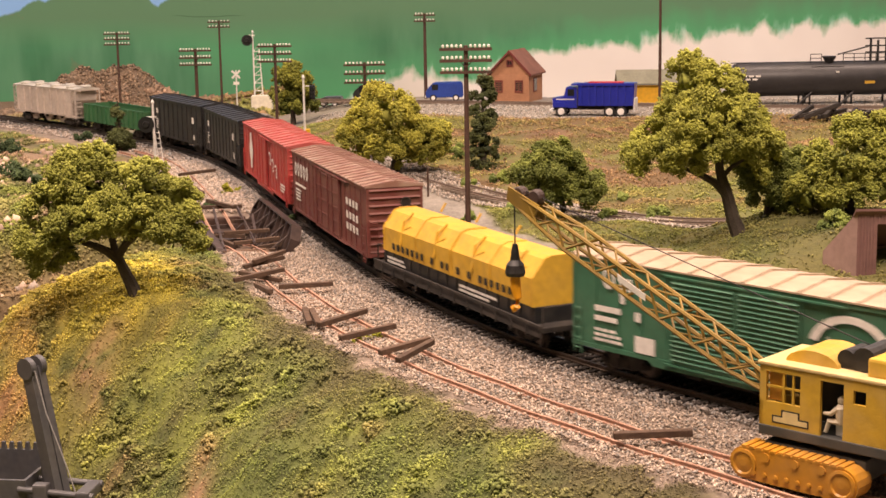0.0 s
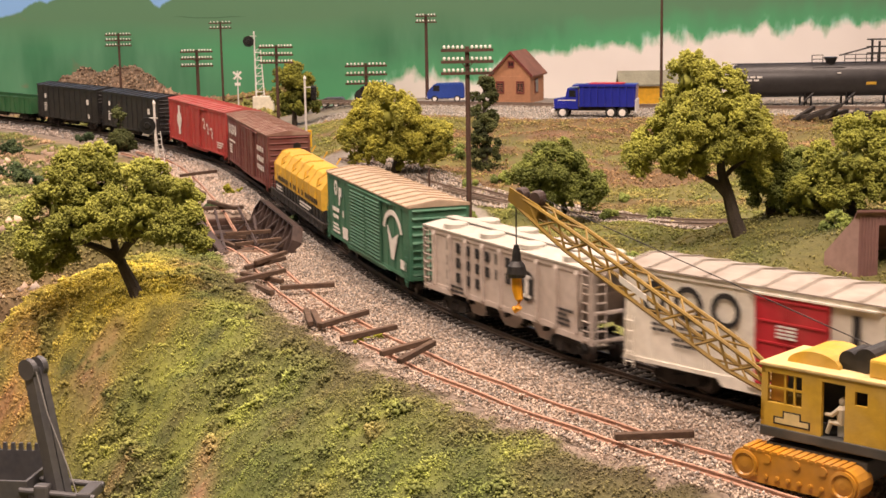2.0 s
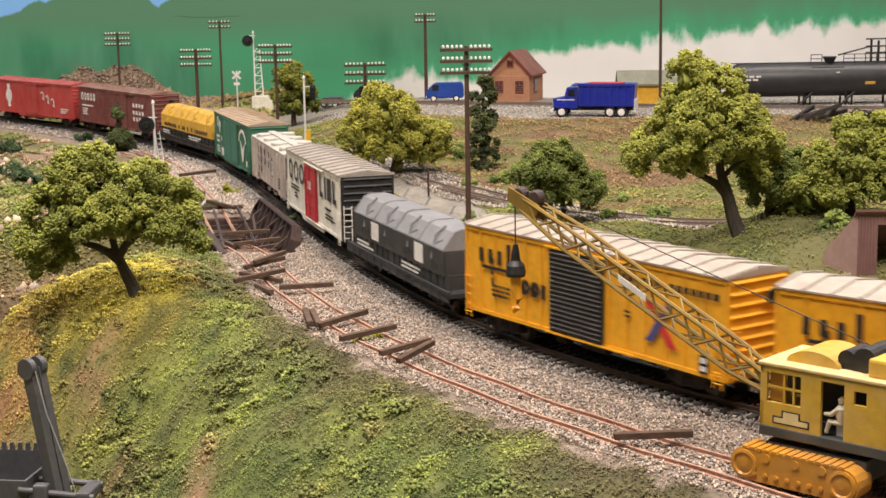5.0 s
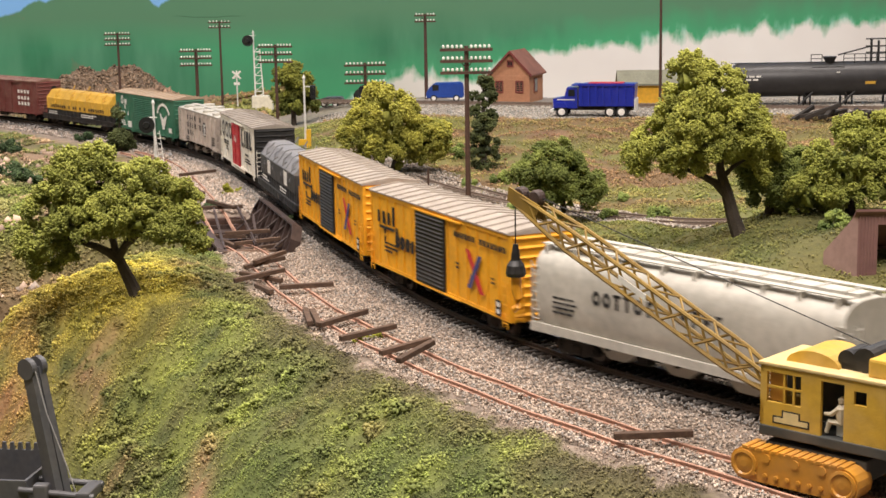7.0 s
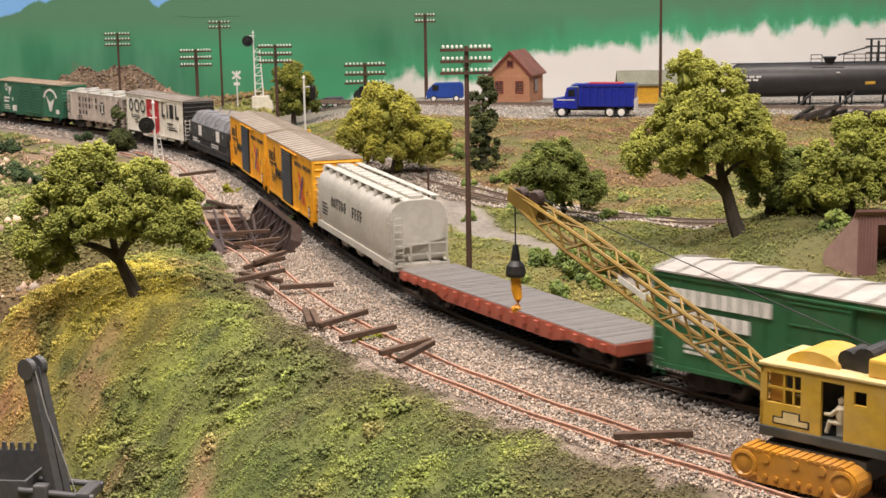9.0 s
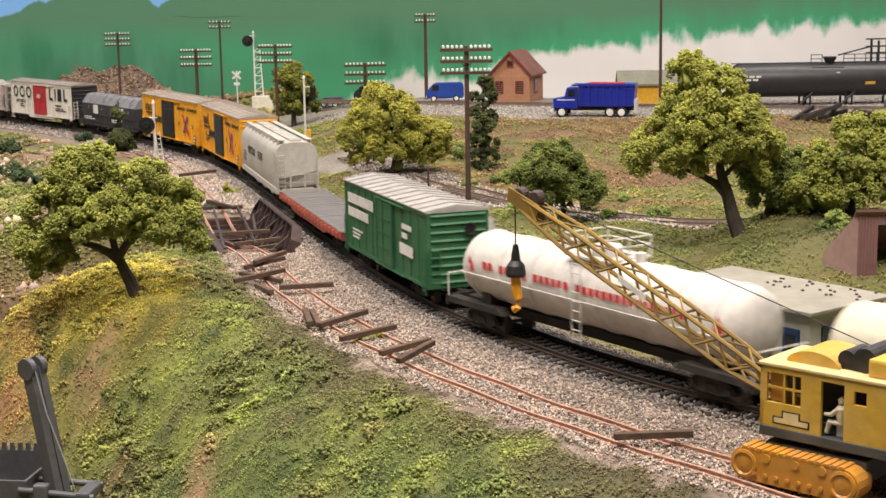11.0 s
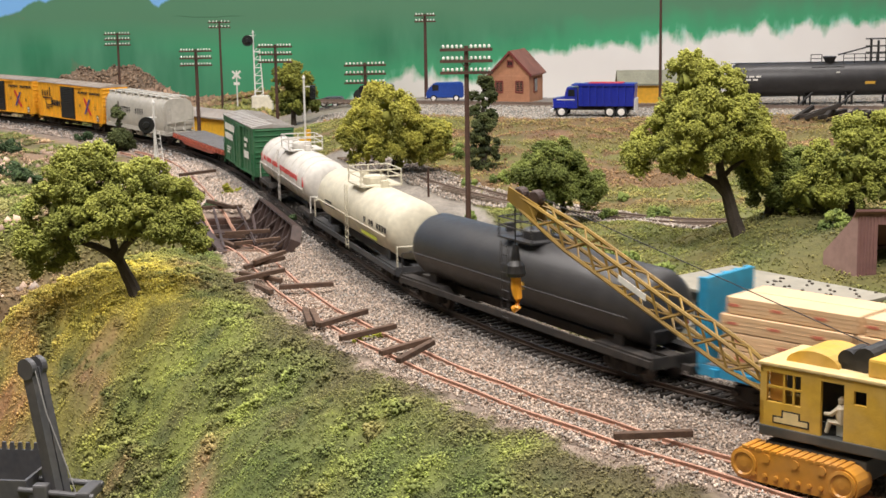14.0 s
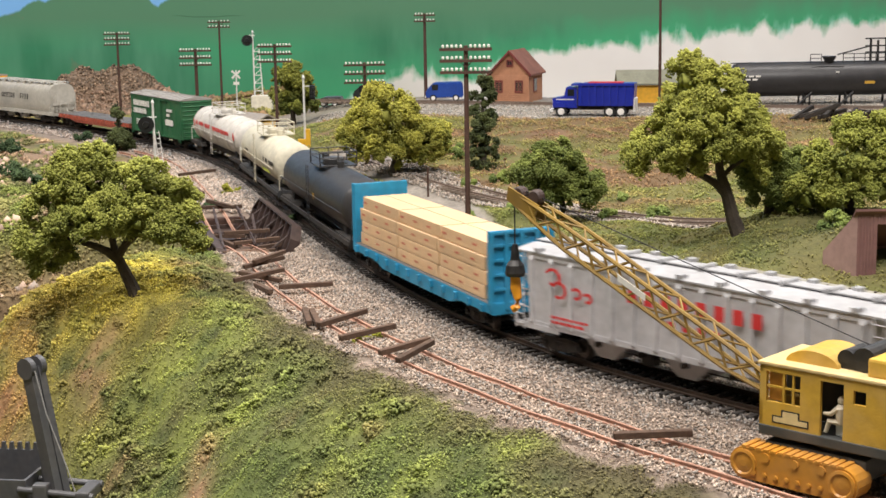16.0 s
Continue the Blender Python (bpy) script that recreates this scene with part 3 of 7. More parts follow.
def bogie(parent, x):
    """A four-wheel truck: side frames, bolster and two wheelsets."""
    if not BOGIE:
        b = B()
        for y in (-1.12, 1.12):
            prism(b, [(-1.35, 0.62), (-1.1, 0.86), (-0.45, 0.9), (0.45, 0.9), (1.1, 0.86), (1.35, 0.62), (1.3, 0.42), (0.95, 0.42), (0.6, 0.28), (-0.6, 0.28), (-0.95, 0.42), (-1.3, 0.42)], y - 0.12, y + 0.12, "y")
            for sx in (-0.22, 0, 0.22):
                rod(b, (sx, y * 1.13, 0.36), (sx, y * 1.13, 0.72), 0.09)
            for sx in (-1.05, 1.05):
                rod(b, (sx, y * 1.05, 0.56), (sx, y * 1.2, 0.56), 0.16)
        box(b, -0.3, 0.3, -1.1, 1.1, 0.55, 0.95)
        ob = part("bogie", b, M_UNDER, parent)
        w = B()
        rod(w, (0, -0.85, 0.0), (0, 0.85, 0.0), 0.09)
        for sg in (-1, 1):
            lathe(w, [(sg * 0.66, 0.3), (sg * 0.66, 0.56), (sg * 0.72, 0.56), (sg * 0.73, 0.48), (sg * 0.93, 0.46), (sg * 0.95, 0.38), (sg * 0.9, 0.34), (sg * 0.9, 0.16), (sg * 0.97, 0.14), (sg * 0.97, 0.04)], 18, "y")
        wh = part("wheelset", w, M_WHEEL, ob)
        BOGIE["frame"], BOGIE["wheel"] = ob.data, wh.data
        wh.location = (-1.05 * U, 0, 0.48 * U)
    else:
        ob = shared("bogie", BOGIE["frame"], parent)
        shared("wheelset", BOGIE["wheel"], ob, at(-1.05, 0, 0.48))
    shared("wheelset", BOGIE["wheel"], ob, at(1.05, 0, 0.48))
    ob.location = (x * U, 0, 0)


def coupler(parent, x, sg):
    b = B()
    box(b, min(x, x + sg * 0.62), max(x, x + sg * 0.62), -0.13, 0.13, 0.75, 1.0)
    box(b, min(x + sg * 0.5, x + sg * 0.8), max(x + sg * 0.5, x + sg * 0.8), -0.24, 0.2, 0.68, 1.05)
    part("coupler", b, M_UNDER, parent)


def ladder(parent, mat, x0, x1, y, z0, z1, rungs=6, end=False):
    """Rails and rungs; end: it stands on the end wall at x0 = place, from y to x1."""
    b = B()
    if end:
        for yy in (y, x1):
            rod(b, (x0, yy, z0), (x0, yy, z1), 0.03, n=5)
        for i in range(rungs):
            z = z0 + (z1 - z0) * (i + 0.5) / rungs
            rod(b, (x0, y, z), (x0, x1, z), 0.028, n=5)
    else:
        for xx in (x0, x1):
            rod(b, (xx, y, z0), (xx, y, z1), 0.03, n=5)
        for i in range(rungs):
            z = z0 + (z1 - z0) * (i + 0.5) / rungs
            rod(b, (x0, y, z), (x1, y, z), 0.028, n=5)
    return part("ladder", b, mat, parent)


def bars(parent, mat, y, rects, name="marking", label=""):
    """Flat painted blocks on the side wall. rects: x, z of the top left corner as read from the side, width, height."""
    b = B()
    for x, z, w, h in rects:
        box(b, x - w, x, y - 0.01, y + 0.006, z - h, z)
    return part(name, b, mat, parent, label)


def small_print(x, z, rng, rows=3, width=2.2, h=0.12, pitch=0.22):
    out = []
    for r in range(rows):
        cx = x
        end = x - width * rng.uniform(0.6, 1)
        while cx > end:
            w = rng.uniform(0.1, 0.4)
            out.append((cx, z - r * pitch, w, h))
            cx -= w + 0.07
    return out


def ring_mark(bm, x, z, y, rx, rz, t, n=28, a0=0.0, a1=2 * math.pi):
    """A painted ring or arc on the side wall."""
    last = None
    for i in range(n + 1):
        a = a0 + (a1 - a0) * i / n
        q = [bm.verts.new((x + (r * rx) * math.cos(a), yy, z + (r * rz) * math.sin(a))) for r, yy in ((1, y), (1 - t / rx, y), (1 - t / rx, y - 0.012), (1, y - 0.012))]
        if last:
            for k in range(4):
                bm.faces.new((last[k], last[(k + 1) % 4], q[(k + 1) % 4], q[k]))
        last = q
    return bm


def poly_mark(bm, pts, y):
    """A painted flat shape; pts: (x, z)."""
    prism(bm, pts, y - 0.012, y + 0.004, "y")
    return bm


def frame_under(car, L, z0, deep=0.35, mat=None):
    b = B()
    box(b, -L / 2 + 0.3, L / 2 - 0.3, -0.28, 0.28, z0 - deep, z0)
    for x in np.linspace(-L / 2 + 2.5, L / 2 - 2.5, 7):
        box(b, x - 0.08, x + 0.08, -1.4, 1.4, z0 - 0.22, z0)
    rod(b, (-0.8, 0.75, z0 - 0.35), (0.9, 0.75, z0 - 0.35), 0.28)
    box(b, 2.0, 2.7, 0.5, 1.0, z0 - 0.6, z0 - 0.1)
    rod(b, (-L / 2 + 2, 0.9, z0 - 0.3), (L / 2 - 2, 0.9, z0 - 0.3), 0.04, n=5)
    part("underframe", b, mat or M_UNDER, car)
    bx = L / 2 - 2.6
    bogie(car, bx)
    bogie(car, -bx)
    coupler(car, L / 2, 1)
    coupler(car, -L / 2, -1)


def car_root(label, category):
    return root("freight_car", at(0, 0, 0), label, category, "cars of the moving train")


def boxcar(label, L, paint, roof_paint, end_paint=None, eave=5.05, sill=1.05, W=3.42, ribs=0, doors=(), roof_ribs=14, sill_drop=()):
    """doors: (x front, x rear, style, material). Returns the car; +y is the side that the viewer sees."""
    car = car_root(label, "boxcar")
    h = W / 2
    ribs_at = []
    b = B()
    box(b, -L / 2 + 0.06, L / 2 - 0.06, -h + 0.06, h - 0.06, sill, eave)
    for y in (-h + 0.03, h - 0.03):
        box(b, -L / 2, L / 2, y - 0.03, y + 0.03, eave - 0.22, eave - 0.02)
        box(b, -L / 2, L / 2, y - 0.025, y + 0.025, sill, sill + 0.18)
        spans = sorted([(min(d[0], d[1]), max(d[0], d[1])) for d in doors])
        n = ribs or max(8, int(L / 1.3))
        for i in range(n + 1):
            x = -L / 2 + 0.1 + (L - 0.2) * i / n
            if any(a - 0.1 < x < c + 0.1 for a, c in spans):
                continue
            ribs_at.append((x, y))
        for x0, x1, d in sill_drop:
            prism(b, [(x0, sill + 0.02), (x1, sill + 0.02), (x1 - 0.3, sill - d), (x0 + 0.3, sill - d)], y - 0.03, y + 0.025, "y")
    part("body", b, paint, car)
    w = 0.055 if ribs else 0.016
    rib_name = "side_rib" if ribs else "side_seam"
    first = None
    for x, y in ribs_at:
        if first is None:
            first = part(rib_name, box(B(), -w, w, -0.03, 0.03 if ribs else 0.012, sill, eave - 0.1), paint, car)
            first.matrix_basis = at(x, y, 0)
        else:
            shared(rib_name, first.data, car, at(x, y, 0) if y > 0 else at(x, y, 0, 0, 0, 180))
    # corrugated ends
    for sg in (-1, 1):
        x = sg * (L / 2 - 0.03)
        end = part("end_wall", box(B(), x - 0.04, x + 0.04, -h + 0.02, h - 0.02, sill + 0.01, eave), end_paint or paint, car)
        rib = part("end_rib", prism(B(), [(x, -0.13), (x + sg * 0.13, 0), (x, 0.13)], -h + 0.2, h - 0.2, "y"), end_paint or paint, end)
        for k in range(9):
            z = sill + 0.3 + (eave - sill - 0.5) * k / 8
            if k == 0:
                rib.location = (0, 0, z * U)
            else:
                shared("end_rib", rib.data, end, at(0, 0, z))
    # roof with raised seams
    r = B()
    prism(r, [(-h - 0.05, eave - 0.02), (-h - 0.05, eave + 0.05), (0, eave + 0.3), (h + 0.05, eave + 0.05), (h + 0.05, eave - 0.02)], -L / 2 - 0.04, L / 2 + 0.04, "x")
    for i in range(roof_ribs + 1):
        x = -L / 2 + L * i / roof_ribs
        x = min(max(x, -L / 2 + 0.06), L / 2 - 0.06)
        for sg in (-1, 1):
            prism(r, [(sg * (h + 0.05), eave + 0.05), (sg * (h + 0.05), eave + 0.12), (0, eave + 0.37), (0, eave + 0.3)], x - 0.06, x + 0.06, "x")
    part("roof", r, roof_paint, car)
    for d in doors:
        x0, x1, style, mat = d
        dd = B()
        a, c = min(x0, x1), max(x0, x1)
        box(dd, a, c, h - 0.02, h + 0.06, sill + 0.12, eave - 0.24)
        if style == "louvre":
            slat = prism(B(), [(h + 0.05, -0.06), (h + 0.14, 0), (h + 0.05, 0.06)], a + 0.12, c - 0.12, "x")
        else:
            slat = None
        door = part("door", dd, mat, car)
        if style != "louvre":
            bar = None
            for k in range(5):
                z = sill + 0.25 + (eave - sill - 0.65) * k / 4
                if bar is None:
                    bar = part("door_bar", box(B(), a + 0.04, c - 0.04, h + 0.05, h + 0.1, -0.035, 0.035), mat, door)
                    bar.matrix_basis = at(0, 0, z)
                else:
                    shared("door_bar", bar.data, door, at(0, 0, z))
            for x in (a + 0.05, c - 0.05, (a + c) / 2 + 0.25):
                part("locking_rod", rod(B(), (x, h + 0.1, sill + 0.15), (x, h + 0.1, eave - 0.25), 0.035, n=6), mat, door)
        if style == "louvre":
            first = part("slat", slat, mat, door)
            for k in range(17):
                z = sill + 0.3 + (eave - sill - 0.75) * k / 16
                if k == 0:
                    first.location = (0, 0, z * U)
                else:
                    shared("slat", first.data, door, at(0, 0, z))
    for z in (sill + 0.06, eave - 0.2):
        if doors:
            lo, hi = min(min(d[0], d[1]) for d in doors), max(max(d[0], d[1]) for d in doors)
            part("door_track", box(B(), lo - 2.0, min(hi + 0.3, L / 2 - 0.3), h + 0.02, h + 0.11, z - 0.05, z + 0.03), paint, car)
    for x in (L / 2 - 0.15, -L / 2 + 0.6):
        ladder(car, paint, x - 0.45, x, h + 0.07, sill - 0.3, sill + 1.9, 5)
    ladder(car, paint, -L / 2 - 0.14, h - 0.65, h - 0.15, sill, sill + 2.2, 6, end=True)
    wheel = B()
    lathe(wheel, [(-L / 2 - 0.2, 0.32), (-L / 2 - 0.26, 0.32), (-L / 2 - 0.26, 0.25), (-L / 2 - 0.2, 0.25)], 14, "x", (0, -0.6, eave - 0.9))
    part("brake_wheel", wheel, M_UNDER, car)
    frame_under(car, L, sill)
    return car


def paint(name, colour, dust=0.3, rough_=0.6, dust_colour=(0.3, 0.23, 0.17), vary=0.14):
    return material(name, colour, rough_, vary=vary, scale=35, dust=dust, dust_colour=dust_colour, bump=0.15, bump_scale=700)


P_RED = paint("red_car_paint", (0.42, 0.045, 0.04), 0.2)
P_BROWN = paint("oxide_car_paint", (0.15, 0.035, 0.03), 0.25)
P_BROWN_ROOF = paint("dusty_oxide_roof", (0.25, 0.13, 0.1), 0.7, dust_colour=(0.42, 0.33, 0.26))
P_RED_ROOF = paint("red_roof", (0.42, 0.08, 0.07), 0.5, dust_colour=(0.4, 0.25, 0.2))
P_YELLOW = paint("yellow_car_paint", (0.6, 0.35, 0.04), 0.1)
P_RAIL_YELLOW = paint("deep_yellow_car_paint", (0.8, 0.38, 0.012), 0.08)
P_GREEN = paint("dark_green_car_paint", (0.03, 0.145, 0.085), 0.1)
P_GREEN2 = paint("green_car_paint", (0.02, 0.12, 0.045), 0.1)
P_TAN_ROOF = paint("tan_dusty_roof", (0.4, 0.3, 0.21), 0.5, dust_colour=(0.5, 0.4, 0.3))
P_GREY_ROOF = paint("grey_weathered_roof", (0.33, 0.29, 0.25), 0.6, dust_colour=(0.2, 0.16, 0.13))
P_PALE_ROOF = paint("pale_dusty_roof", (0.38, 0.33, 0.28), 0.6, dust_colour=(0.27, 0.22, 0.18))
P_ZINC_ROOF = paint("galvanised_roof", (0.36, 0.345, 0.325), 0.5, dust_colour=(0.25, 0.2, 0.17))
P_GREY = paint("pale_grey_hopper_paint", (0.5, 0.43, 0.38), 0.3, dust_colour=(0.33, 0.26, 0.2))
P_WHITE = paint("white_car_paint", (0.74, 0.71, 0.63), 0.25, dust_colour=(0.5, 0.4, 0.25))
P_STONE = paint("light_grey_hopper_paint", (0.47, 0.45, 0.4), 0.2, dust_colour=(0.42, 0.36, 0.29))
P_COOL = paint("cool_grey_hopper_paint", (0.47, 0.465, 0.475), 0.2, dust_colour=(0.3, 0.27, 0.25))
P_COOL_ROOF = paint("cool_grey_roof", (0.36, 0.36, 0.37), 0.3, dust_colour=(0.25, 0.23, 0.22))
P_CREAM = paint("cream_tank_paint", (0.57, 0.53, 0.41), 0.15)
P_TANKWHITE = paint("white_tank_paint", (0.57, 0.545, 0.5), 0.2)
P_BLUE = paint("sky_blue_car_paint", (0.02, 0.24, 0.42), 0.1)
P_DKGREY = paint("dark_grey_car_paint", (0.03, 0.031, 0.034), 0.25, dust_colour=(0.12, 0.11, 0.1))
P_HOOD = paint("grey_hood_paint", (0.2, 0.2, 0.21), 0.3, dust_colour=(0.3, 0.28, 0.26))
P_DOOR_RED = paint("red_door_paint", (0.45, 0.02, 0.03), 0.15)
P_ORANGE_RED = paint("orange_red_flat_paint", (0.36, 0.085, 0.05), 0.3, dust_colour=(0.2, 0.1, 0.07))
P_DECK = paint("grey_deck", (0.15, 0.138, 0.13), 0.4, dust_colour=(0.14, 0.12, 0.11))

TRAIN = []
LET = random.Random(5)
SEED_D = random.Random(9)


def coil_car(label, L, hood_paint, frame_paint, stripe, letters, wall=2.05):
    car = car_root(label, "coil car")
    b = B()
    box(b, -L / 2, L / 2, -1.72, 1.72, 1.05, 1.28)
    for y in (-1.66, 1.66):
        box(b, -L / 2, L / 2, y - 0.06, y + 0.06, 0.85, 1.4)
        for x in np.linspace(-L / 2 + 1.2, L / 2 - 1.2, 12):
            box(b, x - 0.06, x + 0.06, y - 0.1, y + 0.1, 0.75, 1.35)
    part("platform", b, M_UNDER if hood_paint is P_YELLOW else P_DKGREY, car)
    t = B()
    box(t, -L / 2 + 0.9, L / 2 - 0.9, -1.46, 1.46, 1.28, wall)
    if wall > 2.1:
        box(t, -L / 2 + 0.95, L / 2 - 0.95, -1.56, 1.56, 2.0, wall + 0.1)
    for x in np.linspace(-L / 2 + 1.2, L / 2 - 1.2, 16):
        box(t, x - 0.05, x + 0.05, -1.52, 1.52, 1.28, 2.05)
    part("trough", t, frame_paint, car)
    half = (L - 2.0) / 2
    for sg in (-1, 1):
        x0, x1 = (0.04, half) if sg > 0 else (-half, -0.04)
        h = B()
        prism(h, [(-1.5, 2.05), (1.5, 2.05), (1.5, 3.35), (0.86, 4.2), (0.5, 4.32), (-0.5, 4.32), (-0.86, 4.2), (-1.5, 3.35)], x0, x1, "x")
        for x in (x0 + 0.05, x1 - 0.05, (x0 + x1) / 2):
            prism(h, [(1.5, 2.05), (1.55, 2.05), (1.55, 3.37), (0.88, 4.25), (0.5, 4.37), (-0.5, 4.37), (-0.5, 4.32), (0.5, 4.32), (0.86, 4.2), (1.5, 3.35)], x - 0.04, x + 0.04, "x")
        hood = part("hood", h, hood_paint, car)
        k = B()
        for f in (0.22, 0.72):
            x = x0 + (x1 - x0) * f
            rod(k, (x, 1.58, 2.7), (x, 1.3, 3.95), 0.07, n=6)
            rod(k, (x, 1.3, 3.95), (x, 0.75, 4.35), 0.07, n=6)
            rod(k, (x, 1.45, 3.4), (x - 0.75, 1.2, 3.75), 0.06, n=6)
            rod(k, (x, -0.9, 4.3), (x, -1.2, 4.75), 0.06, n=6)
        part("lifting_bracket", k, hood_paint, hood)
    bars(car, letters, 1.565, [(x, 2.62, 0.32, 0.36) for x in np.arange(L / 2 - 1.7, -L / 2 + 1.5, -0.62) if abs(x) > 0.4 and LET.random() < 0.85])
    if stripe:
        bars(car, stripe, 1.585, [(L / 2 - 4.4, 3.2, 1.3, 1.0), (-L / 2 + 5.2, 3.2, 1.3, 1.0)], "emblem")
    bars(car, M_WHITE, 1.53, small_print(L / 2 - 1.5, 1.8, LET, 2, 3) + small_print(-1.0, 1.8, LET, 2, 4))
    e = B()
    for sg in (-1, 1):
        for y in (-1.5, 1.5):
            rod(e, (sg * (L / 2 - 0.1), y, 1.2), (sg * (L / 2 - 0.1), y, 2.2), 0.04, n=5)
        rod(e, (sg * (L / 2 - 0.1), -1.5, 2.2), (sg * (L / 2 - 0.1), 1.5, 2.2), 0.04, n=5)
    part("end_rail", e, M_UNDER, car)
    frame_under(car, L, 1.05)
    return car


def ribbed_hopper(label, L, coat, roof_coat, ribs, eave=4.55, hatches=True):
    """A covered hopper: sloped ends behind open end frames, side posts, roof hatches."""
    car = car_root(label, "hopper car")
    h = 1.64
    b = B()
    prism(b, [(-L / 2 + 0.7, eave), (L / 2 - 0.7, eave), (L / 2 - 0.75, 3.2), (L / 2 - 2.7, 1.3), (-L / 2 + 2.7, 1.3), (-L / 2 + 0.75, 3.2)], -h + 0.08, h - 0.08, "y")
    for y in (-h + 0.05, h - 0.05):
        box(b, -L / 2 + 0.7, L / 2 - 0.7, y - 0.05, y + 0.03, 1.3, 1.55)
        box(b, -L / 2 + 0.7, L / 2 - 0.7, y - 0.04, y + 0.04, eave - 0.25, eave)
        box(b, -L / 2 + 1.1, L / 2 - 1.1, y - 0.04, y, 1.4, eave)
    part("body", b, coat, car)
    for i in range(ribs):
        x = -L / 2 + 1.15 + (L - 2.3) * i / (ribs - 1)
        for sg in (-1, 1):
            p = prism(B(), [(sg * (h - 0.05), 1.35), (sg * (h + 0.1), 1.5), (sg * (h + 0.1), eave - 0.3), (sg * (h - 0.05), eave - 0.05)], x - 0.1, x + 0.1, "x")
            part("side_post", p, coat, car)
    f = B()
    for sg in (-1, 1):
        x = sg * (L / 2 - 0.05)
        for y in (-h + 0.05, h - 0.05):
            box(f, x - 0.06, x + 0.06, y - 0.06, y + 0.06, 1.1, eave)
            box(f, min(x, x - sg * 2.8), max(x, x - sg * 2.8), y - 0.06, y + 0.06, 1.15, 1.4)
            for z in (2.1, 2.9, 3.6):
                rod(f, (x, y, z), (x - sg * 0.75, y, z), 0.035, n=5)
        for z in (1.25, 2.5, eave - 0.1):
            box(f, x - 0.05, x + 0.05, -h, h, z - 0.07, z + 0.07)
    part("end_frame", f, coat, car)
    r = B()
    prism(r, [(-h - 0.03, eave - 0.02), (-h - 0.03, eave + 0.06), (-0.6, eave + 0.22), (0.6, eave + 0.22), (h + 0.03, eave + 0.06), (h + 0.03, eave - 0.02)], -L / 2 + 0.05, L / 2 - 0.05, "x")
    box(r, -L / 2, L / 2, -0.3, 0.3, eave + 0.28, eave + 0.34)
    roof = part("roof", r, roof_coat, car)
    if hatches:
        for i in range(4):
            x = -L / 2 + 2.2 + (L - 4.4) * i / 3
            for y in (-0.95, 0.95):
                hb = B()
                lathe(hb, [(eave + 0.1, 0.62), (eave + 0.32, 0.62), (eave + 0.38, 0.5), (eave + 0.4, 0.1)], 14, "z", (x, y, 0))
                part("hatch", hb, roof_coat, roof)
    else:
        for i in range(9):
            hb = B()
            x = -L / 2 + 1.5 + (L - 3.0) * i / 8
            for y in (-1.5, 1.5):
                box(hb, x - 0.16, x + 0.16, y - 0.2, y + 0.2, eave + 0.05, eave + 0.25)
            rod(hb, (x, -0.5, eave + 0.38), (x, 0.5, eave + 0.38), 0.12, n=8)
            part("latch", hb, roof_coat, roof)
    bays = B()
    for i in range(3):
        x = (i - 1) * (L - 6) / 3
        prism(bays, [(x - 1.5, 1.35), (x + 1.5, 1.35), (x + 0.5, 0.45), (x - 0.5, 0.45)], -1.1, 1.1, "y")
    part("discharge_bay", bays, coat, car)
    ladder(car, coat, L / 2 - 0.65, L / 2 - 0.15, h + 0.06, 1.1, eave, 8)
    ladder(car, coat, -L / 2 + 0.15, -L / 2 + 0.65, h + 0.06, 1.1, eave, 8)
    ladder(car, coat, -L / 2 - 0.02, 0.9, 1.4, 1.1, eave, 8, end=True)
    frame_under(car, L, 1.15, 0.2)
    return car


